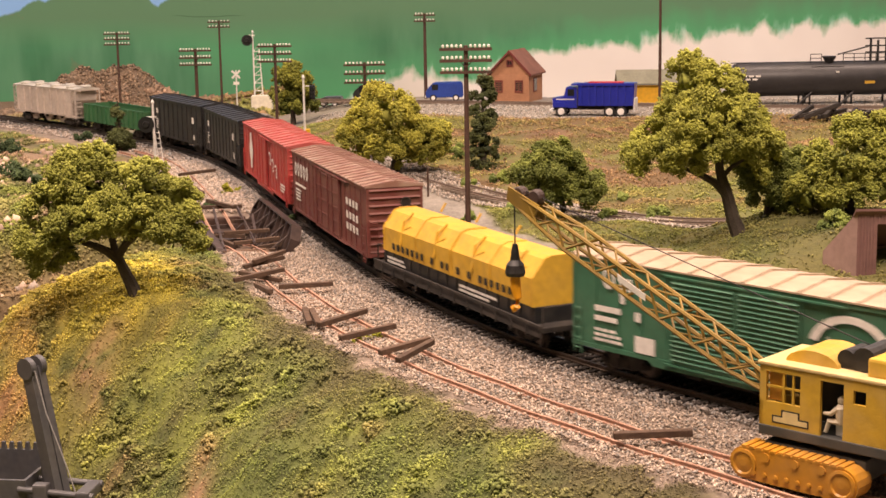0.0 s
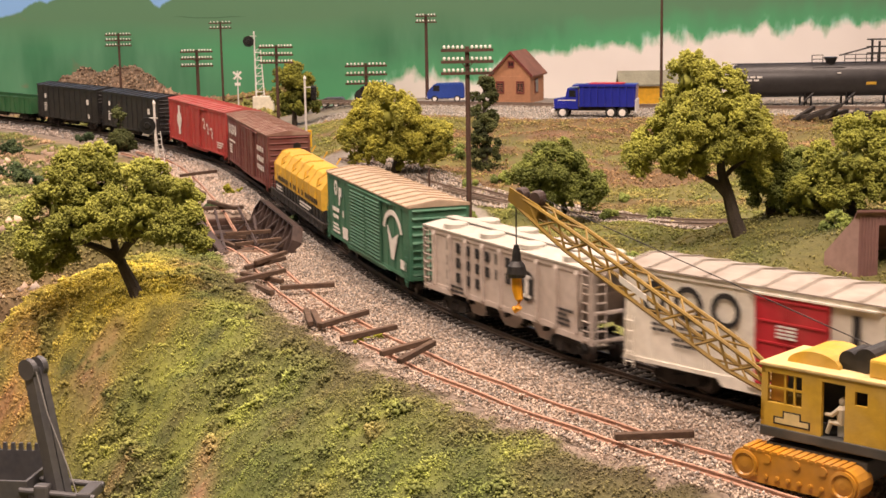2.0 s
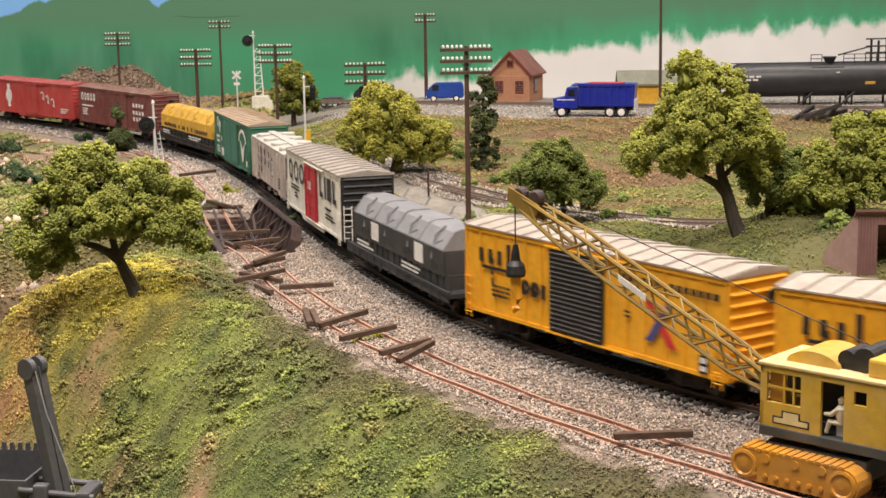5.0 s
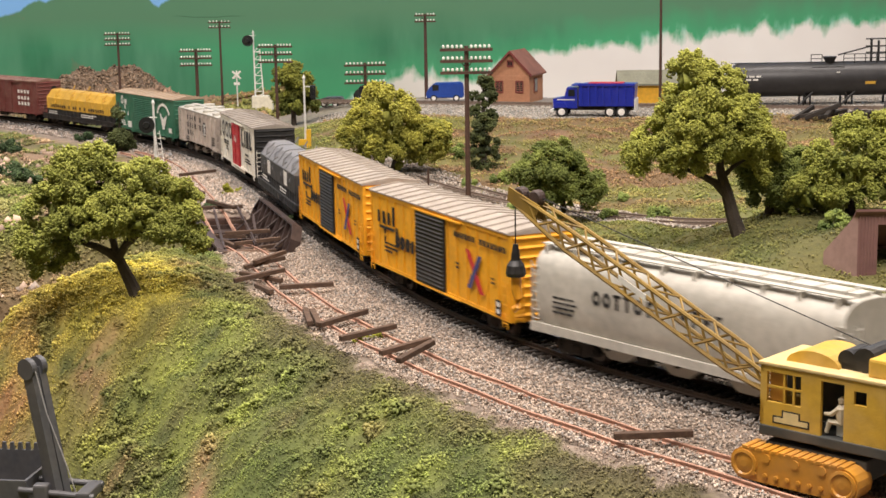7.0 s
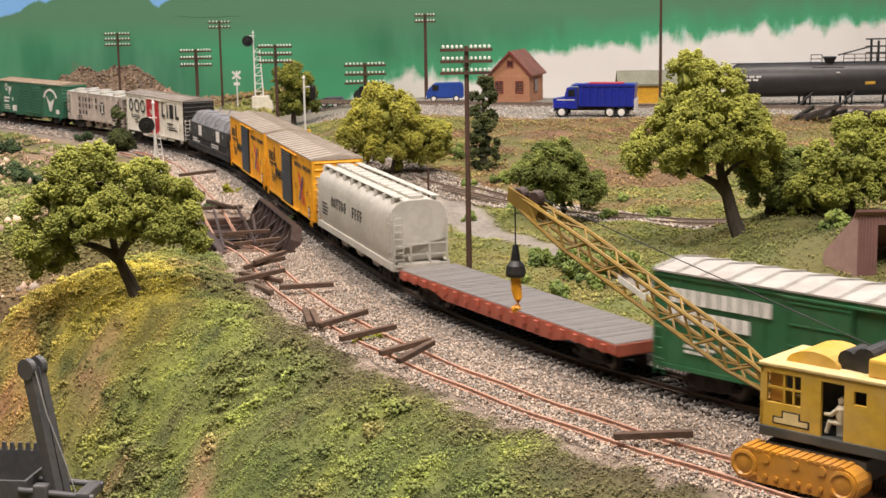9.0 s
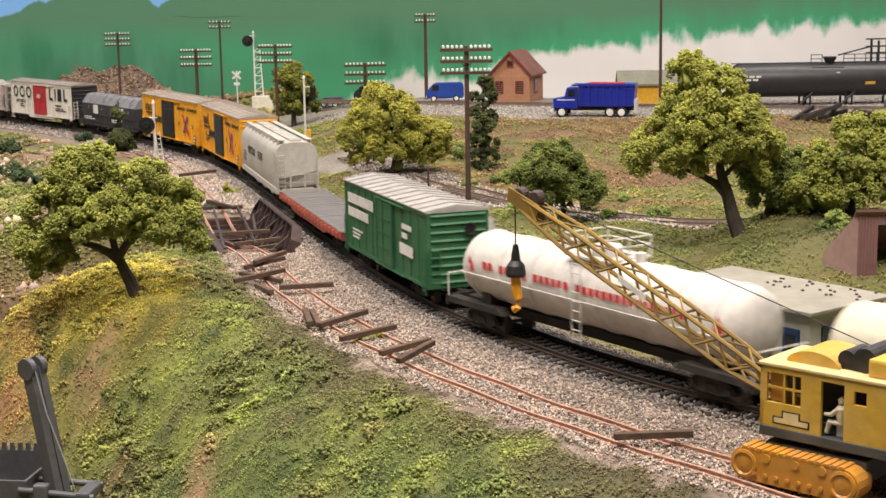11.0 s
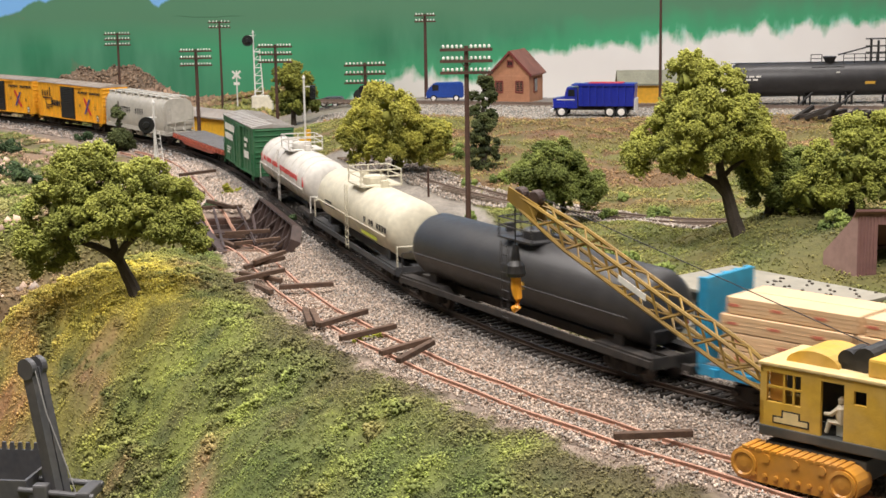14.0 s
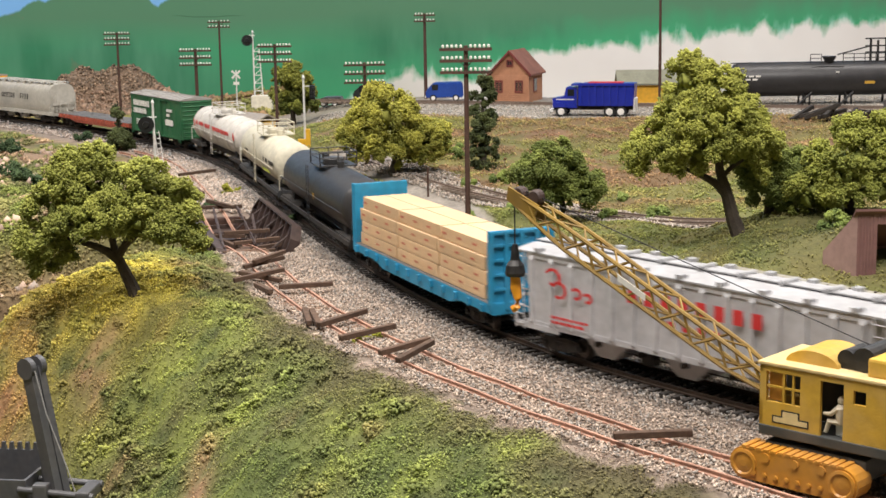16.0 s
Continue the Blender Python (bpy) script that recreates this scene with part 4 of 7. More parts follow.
def centerflow_hopper(label, L, coat):
    """A rounded covered hopper with a long trough hatch."""
    car = car_root(label, "hopper car")
    side = [(1.5, 1.3), (1.6, 1.6), (1.68, 2.1), (1.72, 2.7), (1.72, 3.3), (1.7, 3.8), (1.64, 4.2), (1.52, 4.5), (1.3, 4.74), (1.0, 4.88), (0.5, 4.98)]
    prof = [(-y, z) for y, z in side] + side[::-1]
    b = B()
    xs = [-L / 2 + 0.35, -L / 2 + 0.8, L / 2 - 0.8, L / 2 - 0.35]
    rings = []
    for j, x in enumerate(xs):
        ring = []
        for y, z in prof:
            low = max(0.0, (1.9 - z) / 0.6)
            px = x - math.copysign(1, x) * low * 0.5
            k = 0.97 if j in (0, 3) else 1.0
            ring.append(b.verts.new((px, y * k, 3 + (z - 3) * k)))
        rings.append(ring)
    n = len(prof)
    for p, q in zip(rings, rings[1:]):
        for i in range(n):
            b.faces.new((p[i], p[(i + 1) % n], q[(i + 1) % n], q[i]))
    for ring in (rings[0], rings[-1]):
        b.faces.new([b.verts.new(v.co) for v in ring])
    body = part("body", b, coat, car, smooth=True)
    for f in body.data.polygons:
        f.use_smooth = abs(f.normal.x) < 0.9
    s = B()
    for y in (-1.6, 1.6):
        box(s, -L / 2 + 0.05, L / 2 - 0.05, y - 0.1, y + 0.1, 1.1, 1.5)
    for sg in (-1, 1):
        x = sg * (L / 2 - 0.08)
        box(s, x - 0.06, x + 0.06, -1.6, 1.6, 1.05, 1.4)
        for y in (-1.55, -0.55, 0.55, 1.55):
            box(s, x - 0.05, x + 0.05, y - 0.05, y + 0.05, 1.1, 2.6 if abs(y) < 1 else 3.9)
        for z in (1.9, 2.5):
            box(s, x - 0.03, x + 0.03, -1.55, 1.55, z - 0.04, z + 0.04)
        prism(s, [(x - sg * 0.1, 1.3), (x - sg * 0.1, 1.5), (x - sg * 1.6, 3.0), (x - sg * 1.8, 3.0)], -0.6, -0.5, "y")
        prism(s, [(x - sg * 0.1, 1.3), (x - sg * 0.1, 1.5), (x - sg * 1.6, 3.0), (x - sg * 1.8, 3.0)], 0.5, 0.6, "y")
        box(s, x - 0.5 if sg > 0 else x, x if sg > 0 else x + 0.5, -1.2, 1.2, 1.3, 1.42)
    part("end_frame", s, coat, car)
    r = B()
    box(r, -L / 2 + 0.6, L / 2 - 0.6, -0.42, 0.42, 4.95, 5.12)
    for i in range(12):
        x = -L / 2 + 1.2 + (L - 2.4) * i / 11
        box(r, x - 0.05, x + 0.05, -0.5, 0.5, 4.95, 5.16)
    for y in (-1.05, 1.05):
        box(r, -L / 2 + 0.4, L / 2 - 0.4, y - 0.2, y + 0.2, 5.06, 5.11)
        for i in range(10):
            x = -L / 2 + 0.8 + (L - 1.6) * i / 9
            box(r, x - 0.06, x + 0.06, y - 0.12, y + 0.35 * (1 if y > 0 else -1) if y > 0 else y + 0.12, 4.72, 5.07)
    part("trough_hatch", r, coat, car)
    bays = B()
    for i in range(3):
        x = (i - 1) * 3.6
        prism(bays, [(x - 1.7, 1.4), (x + 1.7, 1.4), (x + 0.5, 0.5), (x - 0.5, 0.5)], -1.2, 1.2, "y")
    part("discharge_bay", bays, coat, car)
    ladder(car, coat, L / 2 - 0.6, L / 2 - 0.15, 1.68, 1.1, 4.3, 8)
    ladder(car, coat, -L / 2 + 0.15, -L / 2 + 0.6, 1.68, 1.1, 4.3, 8)
    ladder(car, coat, -L / 2 - 0.03, 1.0, 1.5, 1.1, 4.2, 8, end=True)
    b = B()
    x = 4.6
    for g in "oo||oi  iiii":  # painted name drawn as plain round and upright shapes
        if g == "o":
            ring_mark(b, x - 0.24, 3.2, 1.745, 0.24, 0.33, 0.13)
        elif g in "|i":
            box(b, x - 0.3, x - 0.14, 1.69, 1.745, 2.87, 3.53)
            if g == "|":
                box(b, x - 0.46, x, 1.69, 1.745, 3.4, 3.53)
            else:
                box(b, x - 0.46, x - 0.14, 1.69, 1.744, 3.12, 3.26)
                box(b, x - 0.46, x - 0.14, 1.69, 1.744, 3.42, 3.53)
        x -= 0.62
    part("marking", b, M_INK, car)
    bars(car, M_INK, 1.73, small_print(L / 2 - 1.6, 2.9, LET, 4, 1.8, 0.1), "small_marking")
    frame_under(car, L, 1.1, 0.2)
    return car


def tank_car(label, L, R, zc, coat, bands=0, dome=True, sill_coat=None, platform=True):
    car = car_root(label, "tank car")
    a = L / 2 - 0.95
    b = B()
    prof = [(-a, 0.05), (-a + 0.06, R * 0.45), (-a + 0.22, R * 0.74), (-a + 0.5, R * 0.93), (-a + 0.9, R), (a - 0.9, R), (a - 0.5, R * 0.93), (a - 0.22, R * 0.74), (a - 0.06, R * 0.45), (a, 0.05)]
    lathe(b, prof, 40, "x", (0, 0, zc))
    shell = part("tank", b, coat, car, smooth=True)
    for i in range(bands):
        x = -a + 1.2 + (2 * a - 2.4) * i / (bands - 1)
        k = B()
        lathe(k, [(x - 0.12, R * 0.98), (x - 0.1, R + 0.06), (x + 0.1, R + 0.06), (x + 0.12, R * 0.98)], 40, "x", (0, 0, zc))
        part("band", k, coat, shell, smooth=True)
    s = B()
    for y in (-1.25, 1.25):
        for sg in (-1, 1):
            prism(s, [(sg * (L / 2 - 4.6), 1.05), (sg * (L / 2 - 0.1), 1.05), (sg * (L / 2 - 0.1), 1.35), (sg * (L / 2 - 4.2), 1.35)], y - 0.3, y + 0.3, "y")
        if platform:
            box(s, -L / 2 + 0.1, L / 2 - 0.1, y + (0.3 if y > 0 else -0.42), y + (0.42 if y > 0 else -0.3), 0.95, 1.25)
    box(s, -L / 2, L / 2, -0.35, 0.35, 0.85, 1.25)
    for sg in (-1, 1):
        prism(s, [(-1.2, 1.3), (1.2, 1.3), (1.2, zc - R * 0.55), (-1.2, zc - R * 0.55)], sg * (L / 2 - 2.9) - 0.35, sg * (L / 2 - 2.9) + 0.35, "x")
        box(s, sg * L / 2 - 0.1 if sg > 0 else -L / 2, sg * L / 2 if sg > 0 else -L / 2 + 0.1, -1.6, 1.6, 0.9, 1.4)
    part("frame", s, sill_coat or M_UNDER, car)
    g = B()
    for sg in (-1, 1):
        pts = [(sg * (L / 2 - 0.08), -1.5), (sg * (L / 2 - 0.08), 1.5)]
        for x, y in pts:
            rod(g, (x, y, 1.3), (x, y, 2.5), 0.04, n=5)
        rod(g, (pts[0][0], -1.5, 2.5), (pts[1][0], 1.5, 2.5), 0.04, n=5)
    rod(g, (-a + 0.6, R + 0.1, zc - 0.2), (a - 0.6, R + 0.1, zc - 0.2), 0.035, n=5)
    part("handrail", g, coat, car)
    if dome:
        k = B()
        lathe(k, [(zc + R - 0.25, 0.72), (zc + R + 0.35, 0.72), (zc + R + 0.45, 0.62), (zc + R + 0.47, 0.2)], 20, "z")
        dm = part("dome", k, coat, car)
        k = B()
        for x0, x1, y0, y1 in ((-1.5, 1.5, -1.3, -0.8), (-1.5, 1.5, 0.8, 1.3), (-1.5, -0.9, -0.8, 0.8), (0.9, 1.5, -0.8, 0.8)):
            box(k, x0, x1, y0, y1, zc + R - 0.05, zc + R + 0.03)
        for x in (-1.45, 1.45):
            for y in (-1.25, 0, 1.25):
                rod(k, (x, y, zc + R), (x, y, zc + R + 0.95), 0.045, n=5)
        for z in (0.55, 0.95):
            for y in (-1.25, 1.25):
                rod(k, (-1.45, y, zc + R + z), (1.45, y, zc + R + z), 0.04, n=5)
            for x in (-1.45, 1.45):
                rod(k, (x, -1.25, zc + R + z), (x, 1.25, zc + R + z), 0.04, n=5)
        part("platform", k, coat, car)
        ladder(car, coat, -0.3, 0.3, R + 0.14, 0.9, zc + R, 9)
    for x in (2.4, -2.2):
        k = B()
        lathe(k, [(zc + R - 0.1, 0.25), (zc + R + 0.4, 0.25), (zc + R + 0.42, 0.1)], 12, "z", (x, 0, 0))
        part("valve", k, coat, car)
    bx = L / 2 - 2.6
    bogie(car, bx)
    bogie(car, -bx)
    coupler(car, L / 2, 1)
    coupler(car, -L / 2, -1)
    return car


def flat_bed(label, L, side_paint, deck_paint, category, z=1.5, pockets=15):
    car = car_root(label, category)
    b = B()
    for y in (-1.62, 1.62):
        prism(b, [(-L / 2, z), (L / 2, z), (L / 2, z - 0.42), (L / 2 - 3.5, z - 0.45), (L / 2 - 5, z - 0.75), (-L / 2 + 5, z - 0.75), (-L / 2 + 3.5, z - 0.45), (-L / 2, z - 0.42)], y - 0.08, y + 0.08, "y")
    for sg in (-1, 1):
        x = sg * (L / 2 - 0.08)
        box(b, x - 0.08, x + 0.08, -1.62, 1.62, z - 0.5, z)
    part("side_sill", b, side_paint, car)
    for i in range(pockets):
        x = -L / 2 + 0.8 + (L - 1.6) * i / (pockets - 1)
        for y in (-1.76, 1.76):
            part("stake_pocket", box(B(), x - 0.14, x + 0.14, y - 0.1, y + 0.1, z - 0.42, z - 0.08), side_paint, car)
    n = 60
    plank = box(B(), -(L - 0.2) / n / 2 + 0.012, (L - 0.2) / n / 2 - 0.012, -1.66, 1.66, z - 0.1, z + 0.05)
    deck = part("deck", box(B(), -L / 2 + 0.1, L / 2 - 0.1, -1.6, 1.6, z - 0.14, z - 0.02), deck_paint, car)
    first = part("plank", plank, deck_paint, deck)
    for i in range(n):
        x0 = -L / 2 + 0.1 + (L - 0.2) * (i + 0.5) / n
        if i == 0:
            first.location = (x0 * U, 0, 0)
        else:
            shared("plank", first.data, deck, at(x0, 0, SEED_D.uniform(-0.012, 0.012)))
    frame_under(car, L, z - 0.3, 0.4)
    return car


# the leading cars
c = ribbed_hopper("pale dusty covered hopper leading the visible train", 17.0, P_GREY, P_STONE, 9)
TRAIN.append((c, -78.5))

c = car_root("green gondola car with ribbed sides", "gondola")
b = B()
for y in (-1.6, 1.6):
    box(b, -8.6, 8.6, y - 0.06, y + 0.06, 1.1, 3.1)
    box(b, -8.6, 8.6, y - 0.1, y + 0.1, 2.98, 3.14)
for x in (-8.55, 8.55):
    box(b, x - 0.06, x + 0.06, -1.6, 1.6, 1.1, 3.1)
box(b, -8.5, 8.5, -1.55, 1.55, 1.1, 1.3)
part("body", b, P_GREEN2, c)
for i in range(14):
    x = -8.3 + 16.6 * i / 13
    for y in (-1.72, 1.72):
        part("side_post", box(B(), x - 0.09, x + 0.09, y - 0.08, y + 0.08, 1.1, 3.0), P_GREEN2, c)
frame_under(c, 17.2, 1.1)
TRAIN.append((c, -58.9))

for off, L in ((-39.6, 16.6), (-21.6, 16.4)):
    c = boxcar("black ribbed hopper car with small white markings", L, M_BLACK, M_BLACK, eave=4.9, ribs=11, roof_ribs=10)
    bars(c, M_WHITE, 1.75, [(L / 2 - 2.2, 3.9, 0.5, 0.5), (-L / 2 + 2.8, 3.7, 0.6, 0.6), (-L / 2 + 2.5, 2.0, 0.35, 0.5)] + small_print(L / 2 - 2.0, 2.8, LET, 5, 0.7))
    TRAIN.append((c, off))

# red sixty-foot car
c = boxcar("bright red sixty-foot boxcar with a white emblem", 21.3, P_RED, P_RED_ROOF, eave=5.1, doors=((1.6, -1.7, "plain", P_RED),), sill_drop=((-4, 4, 0.25),))
b = B()
ring_mark(b, 6.4, 3.2, 1.735, 0.85, 0.85, 0.28)
poly_mark(b, [(6.75, 1.75), (6.05, 1.75), (6.05, 4.65), (6.75, 4.65)], 1.735)
poly_mark(b, [(7.2, 2.9), (5.6, 2.9), (5.6, 3.5), (7.2, 3.5)], 1.742)
part("emblem", b, M_WHITE, c)
b = B()
for x, z in ((-2.9, 3.6), (-4.2, 3.2), (-5.6, 2.9)):
    ring_mark(b, x, z, 1.735, 0.45, 0.45, 0.16, 16, 0.5, 4.4)
    box(b, x - 0.5, x - 0.1, 1.715, 1.735, z - 0.55, z - 0.38)
part("marking", b, M_WHITE, c)
bars(c, M_WHITE, 1.73, small_print(-7.6, 2.2, LET, 3, 2))
TRAIN.append((c, 0.0))

# brown sixty-foot car
c = boxcar("weathered oxide-brown boxcar with a dusty ribbed roof", 20.8, P_BROWN, P_BROWN_ROOF, eave=5.12, roof_ribs=20, doors=((2.3, -0.9, "plain", P_BROWN), (-0.95, -4.0, "plain", P_BROWN)))
b = B()
for x in (9.4, 8.5, 7.6, 6.7, 5.8):
    ring_mark(b, x - 0.3, 4.05, 1.735, 0.3, 0.48, 0.15, 12)
part("marking", b, M_WHITE, c)
bars(c, M_WHITE, 1.732, [(9.3, 3.1, 3.4, 0.16)] + small_print(9.2, 2.7, LET, 4, 2.2) + [(x, z, 0.45, 0.42) for x in (-5.6, -6.4, -7.2, -8.0) for z in (4.0, 3.2, 2.5)], "small_marking")
TRAIN.append((c, 23.09))

c = coil_car("yellow covered coil car with twin hoods", 19.3, P_YELLOW, M_BLACK, None, M_BLACK)
TRAIN.append((c, 44.88))

# green double-door car
c = boxcar("dark green double-door boxcar with a white bird emblem", 17.1, P_GREEN, P_TAN_ROOF, eave=5.0, doors=((2.95, -0.35, "louvre", P_GREEN), (-0.4, -3.4, "louvre", P_GREEN)), roof_ribs=13, sill_drop=((-4.2, 4.2, 0.2),))
b = B()
ring_mark(b, -5.6, 3.05, 1.735, 1.85, 1.45, 0.36, 26, 0.25, math.pi - 0.25)
poly_mark(b, [(-4.6, 3.6), (-5.5, 2.85), (-6.7, 3.35), (-5.8, 1.75), (-5.35, 1.75)], 1.735)
part("emblem", b, M_WHITE, c)
b = B()
ring_mark(b, 6.4, 4.25, 1.735, 0.36, 0.48, 0.16)
box(b, 5.5, 5.75, 1.715, 1.735, 3.25, 4.35)
box(b, 5.1, 5.4, 1.715, 1.735, 3.8, 4.35)
part("marking", b, M_WHITE, c)
bars(c, M_WHITE, 1.732, [(7.2, 3.0, 1.5, 0.25), (7.2, 2.55, 1.3, 0.22), (4.9, 2.0, 1.1, 0.7), (4.9, 3.0, 0.3, 0.4), (-7.0, 2.0, 1.0, 0.5)] + small_print(7.2, 2.0, LET, 3, 1.6), "small_marking")
TRAIN.append((c, 64.8))

# grey hopper
c = ribbed_hopper("dusty pinkish-grey covered hopper with round roof hatches", 15.3, P_GREY, P_STONE, 9, 4.4)
b = B()
ring_mark(b, -2.4, 2.9, 1.66, 0.72, 0.72, 0.72 - 0.02)
part("emblem", b, M_INK, c)
bars(c, M_WHITE, 1.672, [(-2.25, 3.35, 0.3, 0.95), (-2.05, 2.5, 0.7, 0.16), (-2.05, 3.4, 0.7, 0.14)], "emblem_bar")
bars(c, M_INK, 1.645, [(x, z, 0.4, 0.5) for z, n in ((3.95, 7), (3.2, 7), (2.45, 4)) for x in [5.2 - 0.95 * i for i in range(n)]])
bars(c, M_INK, 1.642, small_print(-4.8, 2.4, LET, 4, 1.4) + small_print(5.2, 1.75, LET, 2, 2))
TRAIN.append((c, 82.68))

# white boxcar with the red door
c = boxcar("white boxcar with a red door and black roof ends", 16.9, P_WHITE, P_GREY_ROOF, M_BLACK, eave=5.03, doors=((1.75, -1.55, "plain", P_DOOR_RED),), roof_ribs=12, sill_drop=((-3.6, 3.6, 0.3),))
b = B()
for x in (6.85, 5.05, 3.2):
    ring_mark(b, x, 3.85, 1.735, 0.62 if x > 6 else 0.72, 0.72, 0.23)
for x, w in ((-2.5, 0.33), (-2.83, 0.55), (-3.95, 0.33), (-4.75, 0.33), (-5.08, 0.34), (-5.42, 0.33), (-6.3, 0.33), (-6.63, 0.6)):
    box(b, x - w, x, 1.715, 1.735, 3.1, 4.55 if w < 0.4 else 3.42)
part("marking", b, M_INK, c, "bold black lettering shapes")
bars(c, M_INK, 1.73, small_print(6.9, 2.85, LET, 2, 3.0) + small_print(5.8, 2.35, LET, 2, 1.4) + [(-7.6, 2.6, 0.12, 0.75), (-4.0, 2.6, 1.6, 0.16)] + small_print(-4.0, 2.2, LET, 2, 2.6), "small_marking")
bars(c, M_WHITE, 1.82, [(0.75, 3.7 - 0.14 * i, 0.9, 0.08) for i in range(4)], "door_marking")
TRAIN.append((c, 100.48))

c = coil_car("dark grey covered coil car with twin grey hoods", 16.9, P_HOOD, P_DKGREY, M_WHITE, M_BLACK, 3.2)
TRAIN.append((c, 119.09))

# two yellow cars with black doors
for off, L in ((138.17, 17.7), (157.6, 17.6)):
    c = boxcar("deep yellow ribbed boxcar with a black door", L, P_RAIL_YELLOW, P_PALE_ROOF, eave=5.2, ribs=15, doors=((2.2, -1.5, "louvre", M_BLACK),), roof_ribs=15)
    b = B()
    for x, z, n in ((7.6, 4.25, "rail"), (5.0, 3.15, "boxx")):
        for i in range(4):
            xx = x - i * 0.72
            if n == "boxx" and i in (0, 1, 2):
                ring_mark(b, xx - 0.27, z - 0.3, 1.755, 0.33, 0.36, 0.2, 14)
            box(b, xx - 0.26, xx, 1.715, 1.755, z - 0.66, z + (0.4 if (n == "rail" and i == 3) or i == 0 and n == "boxx" else 0.0))
    for z in (3.85, 3.35, 2.9):
        box(b, 6.5, 6.65, 1.715, 1.755, z - 0.3, z)
    box(b, 5.2, 7.4, 1.715, 1.753, 3.3, 3.44)
    part("marking", b, M_INK, c, "bold black lettering shapes")
    bars(c, M_INK, 1.755, [(-2.7 - 0.42 * i, 4.55 - 0.0 * i, 0.28, 0.28) for i in range(14) if i not in (6,)] + [(-2.9, 3.0, 0.35, 0.1), (-2.9, 2.8, 0.35, 0.1), (-6.9, 2.9, 0.35, 0.1), (-6.9, 2.7, 0.35, 0.1)] + small_print(6.6, 2.6, LET, 3, 1.6), "small_marking")
    b = B()
    poly_mark(b, [(-4.0, 3.85), (-4.45, 3.85), (-6.1, 1.85), (-5.6, 1.85)], 1.757)
    part("emblem", b, M_RED_INK, c)
    b = B()
    poly_mark(b, [(-5.9, 3.7), (-5.5, 3.7), (-4.2, 1.95), (-4.65, 1.95)], 1.765)
    part("emblem", b, material("blue_stripe_ink", (0.05, 0.06, 0.2), 0.6, bump=0), c)
    bars(c, M_INK, 1.757, [(-7.4, 1.95, 0.5, 0.75)], "load_plate")
    bars(c, M_WHITE, 1.764, [(-7.47, 1.85, 0.34, 0.22), (-7.47, 1.5, 0.34, 0.2)], "load_plate")
    TRAIN.append((c, off))

c = centerflow_hopper("pale grey rounded covered hopper with dusty ends", 17.4, P_STONE)
TRAIN.append((c, 176.3))

c = flat_bed("empty flat car with orange-red sides and a grey deck", 20.0, P_ORANGE_RED, P_DECK, "flat car", 1.55, 18)
b = B()
rod(b, (-9.75, -0.7, 1.5), (-9.75, -0.7, 2.0), 0.06)
lathe(b, [(2.0, 0.3), (2.06, 0.3)], 12, "z", (-9.75, -0.7, 0))
part("brake_wheel", b, P_ORANGE_RED, c)
TRAIN.append((c, 196.8))

c = boxcar("green forty-foot boxcar with a galvanised roof", 14.9, P_GREEN2, P_ZINC_ROOF, eave=5.05, doors=((0.9, -1.9, "plain", P_GREEN2),), roof_ribs=12)
bars(c, M_WHITE, 1.732, [(6.6 - 0.5 * i, 4.45, 0.42, 0.6) for i in range(10)] + [(6.6 - 0.5 * i, 3.6, 0.42, 0.55) for i in range(8)] + [(-3.4, 4.0, 1.6, 0.3), (-3.4, 3.5, 0.9, 0.3), (-3.0, 2.9, 2.2, 0.6)] + small_print(5.8, 2.4, LET, 3, 2.0))
TRAIN.append((c, 215.6))

c = tank_car("white banded tank car with red markings", 21.0, 1.66, 3.05, P_TANKWHITE, bands=8, platform=False)
for z, xs in ((3.35, np.arange(7.2, -6.8, -0.44)),):
    bars(c, M_RED_INK, 1.70, [(x, z + 0.2, 0.3, 0.36) for x in xs if LET.random() < 0.85])
b = B()
for x in (8.6, -8.3):
    poly_mark(b, [(x, 3.0), (x - 0.7, 3.0), (x - 0.35, 3.7)], 1.69)
part("emblem", b, M_RED_INK, c)
TRAIN.append((c, 236.0))

c = tank_car("long cream tank car with a walkway platform", 19.6, 1.68, 3.1, P_CREAM, sill_coat=P_DKGREY)
bars(c, M_INK, 1.70, [(-3.5 - 0.55 * i, 3.35, 0.34, 0.34) for i in range(9) if i not in (1, 4)] + small_print(6.0, 3.1, LET, 2, 2.6))
bars(c, material("lime_stripe", (0.45, 0.5, 0.05), 0.6), 1.60, [(-2.6, 2.45, 3.4, 0.2)], "stripe")
TRAIN.append((c, 257.6))

c = tank_car("black tank car with a top platform", 22.0, 1.7, 3.05, paint("tank_black", (0.028, 0.027, 0.028), 0.12, 0.45, (0.1, 0.09, 0.08)), sill_coat=M_UNDER)
bars(c, P_YELLOW, 1.72, [(-1.0, 3.0, 0.4, 0.35)], "placard")
TRAIN.append((c, 279.7))

